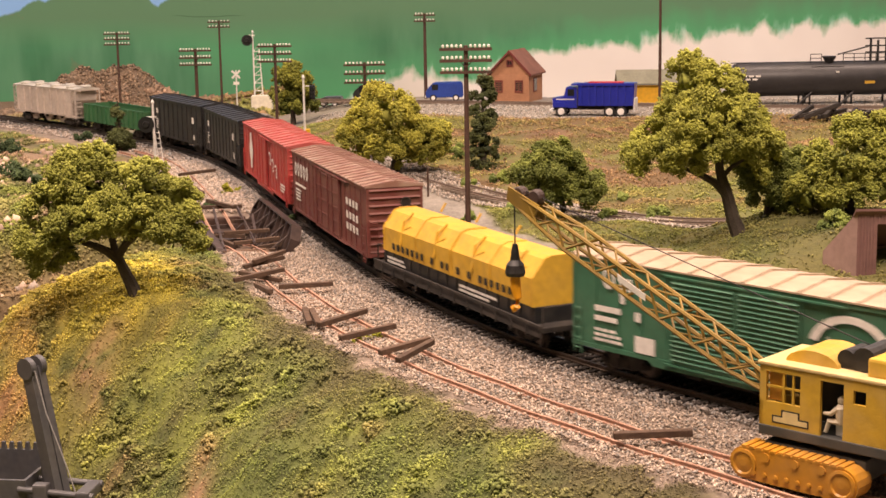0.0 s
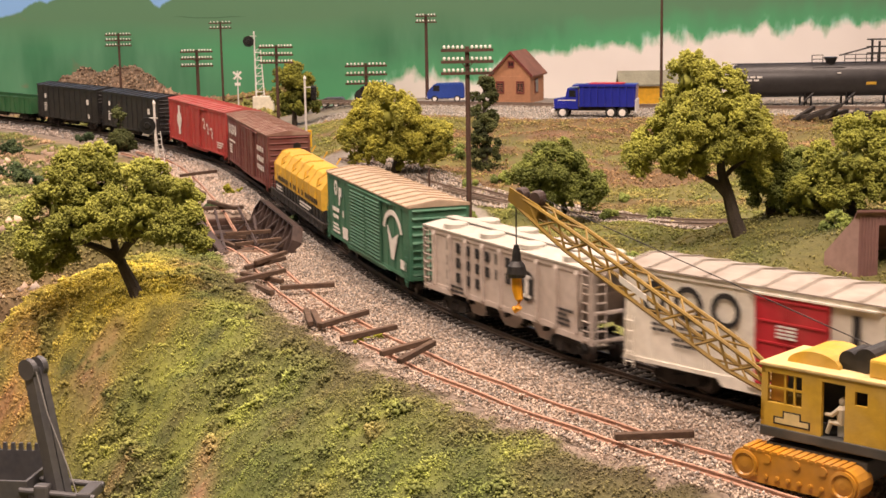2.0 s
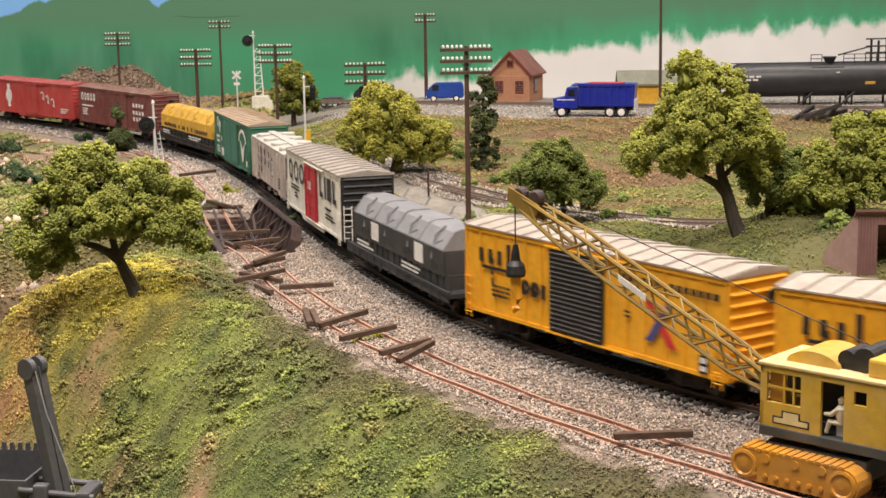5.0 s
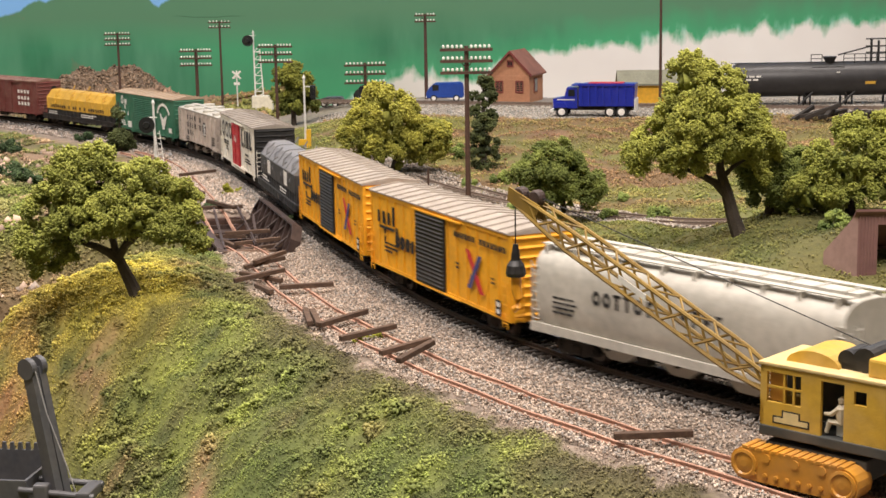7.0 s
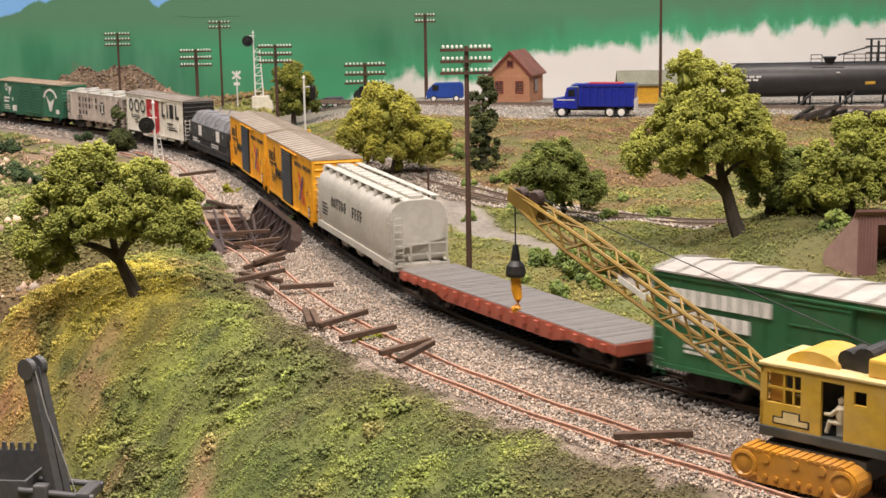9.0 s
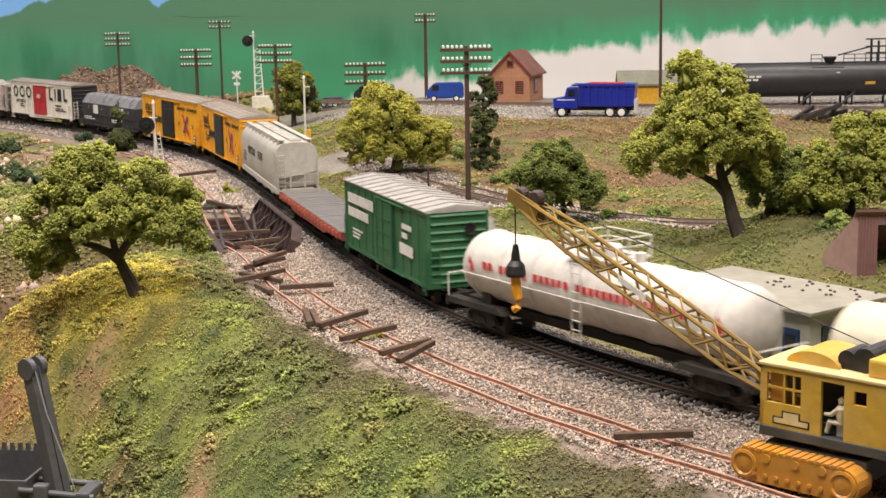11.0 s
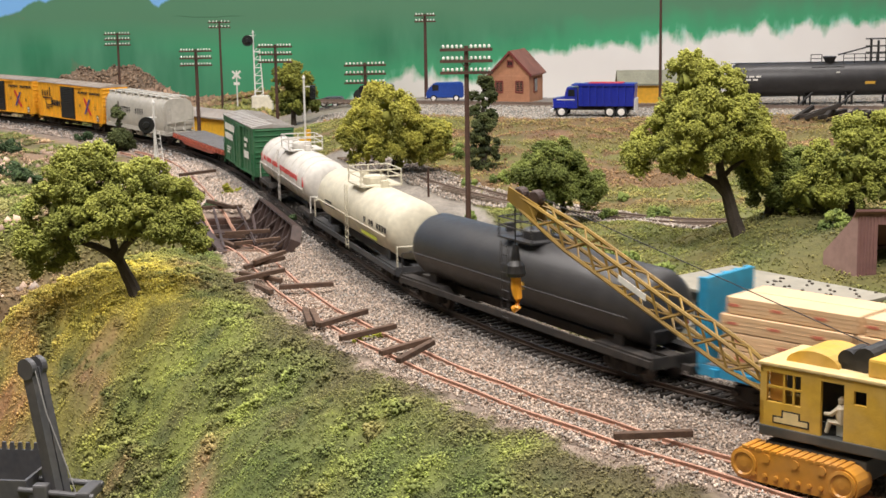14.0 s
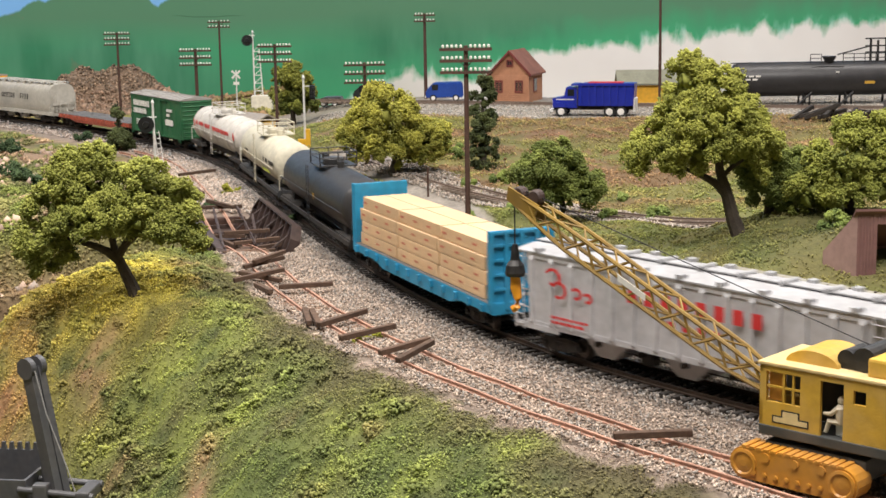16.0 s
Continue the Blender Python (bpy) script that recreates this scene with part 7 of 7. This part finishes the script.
van(0.6, 181.5, 178, 4.5, 2.25, material("van_blue", (0.015, 0.06, 0.33), 0.35, bump=0.02, coat=0.3), "small blue panel van parked beyond the yard track")
van(-8.0, 183.0, 172, 4.8, 2.1, material("jeep_black", (0.015, 0.017, 0.016), 0.5), "dark utility wagon parked beyond the yard track", "utility_wagon")
van(-13.5, 185.5, 175, 3.2, 1.2, material("car_grey", (0.08, 0.08, 0.085), 0.4), "small dark grey car parked beyond the yard track", "parked_car")

yb = root("yellow_shed", at(24.0, 172.5, 2.4, 0, 0, -3), "yellow shed with a grey pitched roof beyond the truck", "shed")
part("wall", box(B(), -3.4, 3.4, 0, 4, 0, 2.2), paint("shed_yellow", (0.78, 0.42, 0.03), 0.1), yb)
b = prism(B(), [(-0.35, 2.1), (2.0, 3.5), (4.35, 2.1), (4.35, 2.3), (2.0, 3.75), (-0.35, 2.3)], -3.7, 3.7, "x")
part("roof", b, material("shed_roof", (0.2, 0.2, 0.15), 0.9), yb)


def storage_tank():
    t = root("storage_tank", at(45.5, 167.5, 0), "long black storage tank on trestle legs beside the yard track", "storage tank")
    coat = material("storage_black", (0.03, 0.029, 0.031), 0.42, vary=0.15, dust=0.15, dust_colour=(0.1, 0.09, 0.09))
    part("shell", lathe(B(), [(-13.3, 0.1), (-13.2, 1.2), (-12.9, 1.7), (-12.4, 1.86), (12.4, 1.86), (13, 1.6), (13.2, 0.1)], 40, "x", (0, 0, 5.25)), coat, t, smooth=True)
    b = box(B(), -13.2, 12.4, -0.35, 0.35, 7.08, 7.16)
    part("walkway", b, coat, t)
    b = B()
    for x0, x1 in ((-4.6, -3.4), (-1.0, 12)):
        for x in np.arange(x0, x1 + 0.1, 1.2):
            rod(b, (x, -0.9, 7.0), (x, -0.9, 8.0), 0.05, n=5)
        for z in (7.55, 8.0):
            rod(b, (x0, -0.9, z), (x1, -0.9, z), 0.045, n=5)
    part("railing", b, M_BLACK, t)
    part("hatch", lathe(B(), [(6.9, 0.4), (7.2, 0.5), (7.6, 0.75), (7.75, 0.75)], 14, "z", (-2.4, -0.3, 0)), M_BLACK, t)
    part("saddle_plate", box(B(), -4.6, -1.0, -1.3, -0.9, 6.55, 6.68), M_BLACK, t)
    for x in (-5.0, -0.4, 4.4, 9.0):
        b = B()
        for y in (-1.1, 1.1):
            rod(b, (x - 0.35, y, 2.3), (x - 0.35, y, 4.2), 0.12, n=6)
            rod(b, (x + 0.35, y, 2.3), (x + 0.35, y, 4.2), 0.12, n=6)
        rod(b, (x - 1.0, -1.2, 2.4), (x + 0.6, -1.2, 3.9), 0.13, n=6)
        part("trestle", b, M_BLACK, t)
    b = B()
    for x, z in ((2.2, 9.6), (3.0, 9.4), (3.9, 9.7), (4.8, 9.5)):
        rod(b, (x, -0.2, 7.0), (x, -0.2, z), 0.14, n=6)
    for z in (8.1, 8.8, 9.6):
        rod(b, (1.6, -0.2, z), (6.5, -0.2, z), 0.09, n=6)
    rod(b, (-1.5, -0.4, 7.9), (2.2, -0.2, 8.8), 0.09, n=6)
    cbox(b, 4.2, 6.6, -0.8, 0.6, 7.1, 9.0)
    part("piping", b, M_BLACK, t)
    b = B()
    for z, x0, n in ((5.75, -12.3, 3), (5.4, -11.9, 2)):
        for i in range(n):
            box(b, x0 + 0.75 * i, x0 + 0.75 * i + 0.55, -1.87, -1.82, z - 0.1, z + 0.1)
    box(b, -2.0, -1.6, -1.86, -1.8, 6.0, 6.15)
    part("marking", b, M_WHITE, t)
    part("placard", box(B(), 1.2, 2.3, -1.89, -1.83, 4.75, 5.05), P_YELLOW, t)


storage_tank()
for i in range(13):
    x, y = 39.5 + SEED.uniform(-3.4, 5.5), 150.5 + SEED.uniform(-1.3, 1.3)
    b = cbox(B(), -1.8, 1.8, -0.2, 0.2, -0.2, 0.2, 0.03)
    ob = part("stacked_tie", b, M_TIE)
    ob.matrix_basis = at(x, y, 2.65 + 0.3 * (i % 3), SEED.uniform(-10, 10), SEED.uniform(-28, 6), SEED.uniform(-25, 75))
    tagged(ob, "dark wooden tie in a heap beside the yard", "railway tie", "heaped ties")

# ---- hut and shed behind the main line ----


def hut():
    h = root("office_hut", at(15.1, 60.4, 0, 0, 0, 127), "pale green flat-roofed office hut with dark blue windows", "hut")
    wall, blue = paint("pale_green_wall", (0.38, 0.38, 0.31), 0.15), material("dark_blue_trim", (0.015, 0.035, 0.085), 0.5)
    roof = material("felt_roof", (0.25, 0.235, 0.19), 0.9, vary=0.15, scale=25, dust=0.4, dust_colour=(0.34, 0.3, 0.24))
    w = B()
    box(w, 0.25, 8.9, -5.1, -0.25, -1.3, 2.95)
    part("wall", w, wall, h)
    r = B()
    cbox(r, -0.05, 9.2, -5.4, 0.05, 2.92, 3.08, 0.03)
    part("roof", r, roof, h)

    def window(x0, x1, z0, z1, bars_, end=False, sill=True):
        b = B()
        t = 0.1
        rects = [(x0, x0 + t, z0, z1), (x1 - t, x1, z0, z1), (x0, x1, z1 - t, z1), (x0, x1, z0, z0 + t)] + [(x0 + (x1 - x0) * f - 0.03, x0 + (x1 - x0) * f + 0.03, z0, z1) for f in bars_]
        rects.append((x0, x1, (z0 + z1) / 2 - 0.02, (z0 + z1) / 2 + 0.02))
        for a, c, d, e in rects:
            if end:
                box(b, 0.17, 0.28, -c, -a, d, e)
            else:
                box(b, a, c, -0.28, -0.17, d, e)
        win = part("window", b, blue, h)
        pane = box(B(), 0.22, 0.26, -x1, -x0, z0, z1) if end else box(B(), x0, x1, -0.26, -0.22, z0, z1)
        part("pane", pane, M_PANE, win)
        if sill and not end:
            part("sill", box(B(), x0 - 0.08, x1 + 0.08, -0.28, -0.08, z0 - 0.12, z0), blue, win)

    window(4.9, 6.6, 0.75, 2.45, (0.33, 0.66))
    window(2.25, 3.75, 0.75, 2.3, (0.33, 0.66))
    window(1.0, 2.2, 0.9, 2.3, (0.5,), end=True)
    window(7.9, 8.6, -0.6, 2.3, (), sill=False)
    d = box(B(), 0.75, 1.6, -0.27, -0.15, -1.25, 2.2)
    door = part("door", d, blue, h)
    part("pane", box(B(), 0.92, 1.43, -0.16, -0.13, 0.5, 1.95), M_PANE, door)
    s = part("sign_board", box(B(), 6.9, 7.6, -0.26, -0.18, 1.3, 2.3), M_WHITE, h, "white sign with red lines")
    for i in range(4):
        part("sign_line", box(B(), 7.0, 7.5, -0.19, -0.165, 1.4 + 0.22 * i, 1.5 + 0.22 * i), M_RED_INK, s)
    s = part("sign_board", box(B(), 0.18, 0.25, -4.0, -3.0, 1.2, 2.2), M_WHITE, h, "white sign with a red panel")
    part("sign_line", box(B(), 0.16, 0.2, -3.85, -3.15, 1.75, 2.05), M_RED_INK, s)
    for i in range(26):
        x, y = SEED.uniform(0.3, 5.5), SEED.uniform(-5.2, -3.2)
        crumb = B()
        lathe(crumb, [(3.05, 0.05), (3.12, 0.09), (3.16, 0.02)], 6, "z", (x, y, 0))
        part("roof_debris", crumb, M_BARK, h)


hut()


def lean_shed():
    h = root("lean_to_shed", at(24.1, 86.0, gz(24.3, 86), 0, 0, 0), "pink-brown corrugated shed with a sloping roof and open doorway", "shed")
    pink, rib = paint("pinkish_board", (0.3, 0.19, 0.17), 0.1), paint("brown_corrugated", (0.2, 0.1, 0.095), 0.1)
    top = 3.75
    w = B()
    prism(w, [(0, -0.2), (0, top), (2.3, 1.15), (2.3, -0.2)], 0, 0.15, "x")
    ob = part("side_wall", w, pink, h)
    ob.rotation_euler = (0, 0, radians(42))
    for x0, x1, z0 in ((0, 1.15, -0.2), (1.15, 3.4, 3.0), (3.4, 5.0, -0.2)):
        panel = part("front_panel", box(B(), x0, x1, 0, 0.12, z0, top), rib, h)
        for x in np.arange(x0 + 0.09, x1, 0.18):
            part("corrugation", box(B(), x - 0.045, x + 0.045, -0.05, 0.02, z0, top), rib, panel)
    r = prism(B(), [(-0.25, top + 0.05), (-0.25, top + 0.2), (3.0, 1.2), (3.0, 1.05)], -0.2, 5.2, "x")
    part("roof", r, rib, h)
    back = box(B(), 0.1, 5.0, 2.7, 2.85, -0.3, 1.2)
    part("back_wall", back, rib, h)
    part("doorway_floor", box(B(), 0.2, 5.0, 0.2, 2.7, -0.2, 0.0), M_UNDER, h)
    part("side_wall", prism(B(), [(0, -0.2), (0, top), (2.8, 1.1), (2.8, -0.2)], 4.9, 5.0, "x"), rib, h)


lean_shed()

# ---- crawler crane ----


def crane():
    ang = math.degrees(math.atan2(0.685, -0.73))
    c = root("crawler_crane", at(13.7, 49.2, -0.25, 0, 0, ang), "yellow crawler crane with a long lattice boom on the siding", "crane")
    yel = paint("crane_yellow", (0.54, 0.33, 0.04), 0.45, 0.55, (0.5, 0.36, 0.17))
    orange = paint("crane_orange", (0.5, 0.225, 0.025), 0.5, 0.35, (0.36, 0.2, 0.09))
    dark = paint("crane_grey", (0.045, 0.05, 0.05), 0.2)
    boom_m = paint("boom_ochre", (0.26, 0.16, 0.026), 0.5, 0.5, (0.16, 0.1, 0.045))
    for y0 in (1.2, -2.1):
        y1 = y0 + 0.95
        prof = []
        for i in range(9):
            a = math.pi / 2 + math.pi * i / 8
            prof.append((-0.95 + 0.58 * math.cos(a), 0.58 + 0.58 * math.sin(a)))
        for i in range(9):
            a = -math.pi / 2 + math.pi * i / 8
            prof.append((2.75 + 0.55 * math.cos(a), 0.58 + 0.56 * math.sin(a)))
        tr = part("crawler", prism(B(), prof, y0, y1, "y"), orange, c)
        for i in range(14):
            x = -0.9 + 0.28 * i
            part("shoe", box(B(), x - 0.1, x + 0.1, y0 - 0.02, y1 + 0.02, 1.12, 1.21), orange, tr)
        for x in (-0.95, 2.75):
            part("sprocket", lathe(B(), [(y1 - 0.05, 0.5), (y1 + 0.06, 0.5), (y1 + 0.08, 0.4), (y1 + 0.02, 0.34), (y1 + 0.06, 0.12)], 18, "y", (x, 0, 0.58)), orange, tr)
        b = B()
        for i in range(8):
            x = -0.6 + 0.42 * i
            lathe(b, [(y1 - 0.02, 0.09), (y1 + 0.07, 0.09), (y1 + 0.08, 0.03)], 8, "y", (x, 0, 0.3))
        for x in (-0.2, 0.8, 1.9):
            lathe(b, [(y1 - 0.02, 0.16), (y1 + 0.06, 0.16)], 10, "y", (x, 0, 0.92))
        tagged(part("roller_bolt", b, orange, tr), kind="stuff")
    part("undercarriage", cbox(B(), -1.4, 2.4, -1.4, 1.4, 0.5, 1.3, 0.1), dark, c)
    part("turntable", lathe(B(), [(1.25, 1.2), (1.6, 1.2)], 24, "z"), dark, c)
    d = B()
    cbox(d, -5.0, 2.6, -1.5, 1.5, 1.5, 1.85, 0.04)
    part("deck", d, dark, c)
    # house, with a door opening and windows on the side
    h = B()
    S = 1.45
    for x0, x1, z0, z1 in ((0.3, 2.6, 1.85, 2.7), (2.35, 2.6, 2.7, 3.75), (0.3, 1.05, 2.7, 3.75), (0.3, 2.6, 3.75, 3.95), (-0.55, 0.3, 3.75, 3.95), (-5.0, -0.55, 1.85, 3.15), (-0.9, -0.55, 3.15, 3.95), (-1.35, -0.9, 3.62, 3.95), (-5.0, -1.35, 3.15, 3.95)):
        box(h, x0, x1, S - 0.14, S, z0, z1)
        box(h, x0, x1, -S, -S + 0.14, z0, z1)
    box(h, 2.46, 2.6, -S, -0.6, 1.85, 3.95)
    box(h, 2.46, 2.6, 0.6, S, 1.85, 2.7)
    box(h, 2.46, 2.6, -0.6, S, 3.72, 3.95)
    box(h, -5.0, -4.86, -S, S, 1.85, 3.95)
    box(h, -1.7, -1.6, -S, S - 0.15, 1.85, 3.9)
    house_ = part("house", h, yel, c)
    part("roof", cbox(B(), -5.05, 2.68, -S - 0.05, S + 0.05, 3.95, 4.08, 0.04), paint("dusty_crane_roof", (0.62, 0.46, 0.2), 0.5, 0.7, (0.6, 0.48, 0.3)), c)
    r = B()
    prof = [(0.95 - 1.0 * math.cos(math.pi * i / 10), 4.05 + 0.5 * math.sin(math.pi * i / 10)) for i in range(11)]
    prism(r, prof, -1.1, 0.9, "y")
    part("hood", r, yel, house_)
    part("rear_hood", cbox(B(), -4.8, -1.2, -1.2, 1.15, 4.05, 4.7, 0.1), yel, house_)
    part("window_bar", box(B(), 1.3, 1.38, S - 0.1, S - 0.03, 2.7, 3.75), yel, house_)
    part("window_bar", box(B(), 1.66, 1.74, S - 0.1, S - 0.03, 2.7, 3.75), yel, house_)
    part("window_bar", box(B(), 1.05, 2.35, S - 0.1, S - 0.03, 3.2, 3.27), yel, house_)
    part("shade_panel", box(B(), 1.75, 2.33, S - 0.3, S - 0.2, 2.72, 3.73), orange, house_)
    e = B()
    poly_mark(e, [(0.7, 2.25), (0.7, 1.98), (2.1, 1.98), (2.1, 2.25), (1.75, 2.25), (1.75, 2.48), (1.05, 2.48), (1.05, 2.25)], S + 0.008)
    em = part("emblem", e, M_INK, c)
    e = B()
    poly_mark(e, [(0.76, 2.2), (0.76, 2.03), (2.04, 2.03), (2.04, 2.2), (1.69, 2.2), (1.69, 2.43), (1.11, 2.43), (1.11, 2.2)], S + 0.016)
    part("emblem_panel", e, paint("emblem_sand", (0.62, 0.5, 0.25), 0.1), em)
    # winch drums on the roof
    w = B()
    rod(w, (-0.9, -0.8, 4.5), (-0.9, 0.8, 4.5), 0.42, n=16)
    rod(w, (-0.2, -0.5, 4.42), (-0.2, 0.7, 4.42), 0.32, n=16)
    cbox(w, -1.3, 0.1, -0.7, 0.7, 4.05, 4.35, 0.05)
    part("winch_drum", w, M_BLACK, c)
    part("inner_machinery", cbox(B(), -4.0, -1.75, -1.0, 1.0, 1.85, 3.4, 0.1), dark, c)
    part("inner_wall", box(B(), -1.55, 2.4, -0.1, 0.0, 1.9, 3.9), dark, c)
    part("seat", cbox(B(), -0.6, -0.1, 0.4, 1.1, 1.85, 2.3, 0.05), M_SILVER, c)
    # the lattice boom
    foot, tip = Vector((2.2, 0, 2.5)), Vector((14.75, 0, 8.55))
    dv = (tip - foot)
    n = dv.length
    u = dv.normalized()
    up = Vector((-u.z, 0, u.x))
    bm_ = B()

    def spot(f, a, z):
        return foot + u * (n * f) + Vector((0, a, 0)) + up * z

    def half(f):
        return 0.42 * min(1.0, 0.45 + 3 * f, 0.45 + 2.5 * (1 - f))
    cells = 17
    cbox(bm_, 1.7, 2.4, -0.3, 0.3, 2.3, 2.7, 0.05)
    boom = part("boom", bm_, boom_m, c)
    for a in (-1, 1):
        for z in (-1, 1):
            pts = [spot(i / cells, a * half(i / cells), z * half(i / cells)) for i in range(cells + 1)]
            part("chord", tube(B(), pts, [0.085] * len(pts), 6), boom_m, boom)
    for i in range(cells):
        f0, f1 = i / cells, (i + 1) / cells
        g0, g1 = half(f0), half(f1)
        sg = 1 if i % 2 else -1
        for a in (-1, 1):
            part("lacing", rod(B(), spot(f0, a * g0, -sg * g0), spot(f1, a * g1, sg * g1), 0.055, n=5), boom_m, boom)
            part("lacing", rod(B(), spot(f0, -sg * g0, a * g0), spot(f1, sg * g1, a * g1), 0.045, n=5), boom_m, boom)
    hb = B()
    prism(hb, [tuple((spot(f, 0, z).x, spot(f, 0, z).z)) for f, z in ((0.9, -0.3), (1.01, -0.22), (1.02, 0.3), (0.9, 0.4))], -0.3, -0.22, "y")
    prism(hb, [tuple((spot(f, 0, z).x, spot(f, 0, z).z)) for f, z in ((0.9, -0.3), (1.01, -0.22), (1.02, 0.3), (0.9, 0.4))], 0.22, 0.3, "y")
    part("boom_head", hb, boom_m, boom)
    sh = B()
    for f, z in ((0.985, 0.2), (0.93, 0.5)):
        p = spot(f, 0, z)
        lathe(sh, [(-0.2, 0.26), (-0.14, 0.32), (0.14, 0.32), (0.2, 0.26)], 14, "y", (p.x, 0, p.z))
    part("sheave", sh, M_BRIDGE, boom)
    pl = B()
    a, q = spot(0.47, 0, 0), spot(0.57, 0, 0)
    prism(pl, [(a.x, a.z - 0.1), (q.x, q.z - 0.1), (q.x, q.z + 0.15), (a.x, a.z + 0.15)], 0.46, 0.5, "y")
    part("nameplate", pl, M_WHITE, boom)
    cb = B()
    head = spot(0.97, 0, 0.45)
    rod(cb, head, Vector((-0.7, 0, 4.85)), 0.022, n=5)
    hook = spot(1.0, 0, -0.1)
    rod(cb, hook, Vector((hook.x, 0, 6.6)), 0.03, n=5)
    part("cable", cb, M_INK, c)
    k = B()
    hx = hook.x
    lathe(k, [(6.6, 0.1), (6.3, 0.16), (5.95, 0.2), (5.75, 0.36), (5.45, 0.42), (5.3, 0.38), (5.28, 0.1)][::-1], 14, "z", (hx, 0, 0))
    part("hook_block", k, M_BLACK, c)
    k = B()
    tube(k, [(hx, 0, 5.35), (hx - 0.02, 0, 4.8), (hx - 0.12, 0, 4.4), (hx - 0.1, 0, 4.05), (hx + 0.08, 0, 3.9), (hx + 0.2, 0, 4.02)], (0.2, 0.22, 0.17, 0.15, 0.13, 0.08), 10)
    part("hook", k, paint("hook_orange", (0.85, 0.36, 0.015), 0.1, 0.4), c)
    # seated driver doll, one plain shape
    dl = B()
    lathe(dl, [(2.3, 0.16), (2.55, 0.2), (2.85, 0.22), (2.98, 0.1), (3.02, 0.13), (3.15, 0.14), (3.24, 0.05)], 10, "z", (-0.3, 1.1, 0))
    tube(dl, [(-0.3, 1.15, 2.35), (0.08, 1.2, 2.35), (0.2, 1.2, 1.95)], (0.12, 0.11, 0.08), 8)
    tube(dl, [(-0.25, 1.25, 2.85), (0.0, 1.28, 2.62), (0.25, 1.25, 2.6)], (0.09, 0.08, 0.06), 8)
    ob = part("driver_doll", dl, paint("doll_cloth", (0.62, 0.55, 0.42), 0.2))
    ob.matrix_basis = c.matrix_basis.copy()
    tagged(ob, "small seated toy figure in pale clothes in the crane cab", "doll")


crane()

# ---- grey shovel in the foreground ----


def shovel():
    x, y = -18.2, 62.0
    g = gz(x, y)
    s = root("power_shovel", at(x, y, 0, 0, 0, -8), "unpainted dark-grey plastic power shovel with a box boom", "excavator")
    grey = material("grey_plastic", (0.075, 0.075, 0.08), 0.45, vary=0.15, scale=60, bump=0.1, dust=0.2, dust_colour=(0.2, 0.18, 0.16))
    low = g - 0.2
    # box boom, leaning back
    top, foot = Vector((0.75, 0, 0.95)), Vector((2.1, -0.6, -6.2))
    d = (top - foot)
    m = Matrix.Translation(foot) @ d.to_track_quat("Z", "Y").to_matrix().to_4x4()
    b = B()
    for x0, x1, y0, y1 in ((-0.42, -0.06, -0.28, 0.28), (0.02, 0.38, -0.28, 0.28), (-0.06, 0.02, -0.2, 0.2)):
        box(b, x0, x1, y0, y1, 0, d.length, m)
    boom = part("boom", b, grey, s)
    for xx in (-0.28, 0.3):
        k = B()
        j = B()
        lathe(j, [(-0.14, 0.2), (-0.14, 0.46), (-0.08, 0.42), (0.08, 0.42), (0.14, 0.46), (0.14, 0.2)], 20, "x", (xx, 0, d.length))
        join(k, j, m)
        part("pulley", k, grey, boom)
    k = B()
    tube(k, [(1.05, -0.45, 0.9), (1.5, -0.6, -0.9), (2.3, -0.7, -3.2), (2.9, -0.8, -5.2)], (0.026,) * 4, 6)
    part("cable", k, material("grey_cord", (0.3, 0.29, 0.28), 0.8), boom)
    handle = part("dipper_handle", rod(B(), (0.2, -0.98, -4.15), (3.5, -0.98, -4.4), 0.15, n=12), grey, s)
    part("dipper_arm", rod(B(), (0.2, 0.42, -4.1), (3.4, 0.42, -4.3), 0.14, n=12), grey, handle)
    part("saddle_block", cbox(B(), 0.9, 1.55, -1.25, -0.72, -4.75, -3.85, 0.1), grey, handle)
    part("saddle_block", cbox(B(), 0.75, 1.35, 0.15, 0.7, -4.3, -3.3, 0.12), grey, handle)
    part("cross_block", cbox(B(), 2.75, 3.35, -1.2, 0.6, -4.6, -4.15, 0.1), grey, handle)
    part("shipper_shaft", rod(B(), (1.2, -1.35, -4.75), (1.2, 0.75, -4.75), 0.34, n=18), grey, handle)
    # open dipper bucket with a toothed lip
    b = B()
    for d in ((-4.2, 0.55, -1.0, -0.86, -6.5, -3.75), (-4.2, 0.55, 2.06, 2.2, -6.5, -3.4), (0.42, 0.55, -0.86, 2.06, -6.5, -3.75), (-4.2, -4.06, -0.86, 2.06, -6.5, -3.75), (-4.06, 0.42, -0.86, 2.06, -6.5, -6.3)):
        box(b, *d)
    bucket = part("bucket", b, grey, s, "open grey plastic bucket")
    tooth = None
    for i in range(11):
        m = at(-3.6 + 0.37 * i, 2.13, -3.4)
        if tooth is None:
            tooth = part("tooth", prism(B(), [(-0.11, 0), (0.11, 0), (0.07, 0.34), (-0.07, 0.34)], -0.07, 0.07, "y"), grey, bucket)
            tooth.matrix_basis = m
        else:
            shared("tooth", tooth.data, bucket, m)
    b = B()
    cbox(b, -3.6, 0.5, -1.4, 2.4, low, -6.5, 0.1)
    part("crawler_base", b, grey, s)


shovel()

motions()
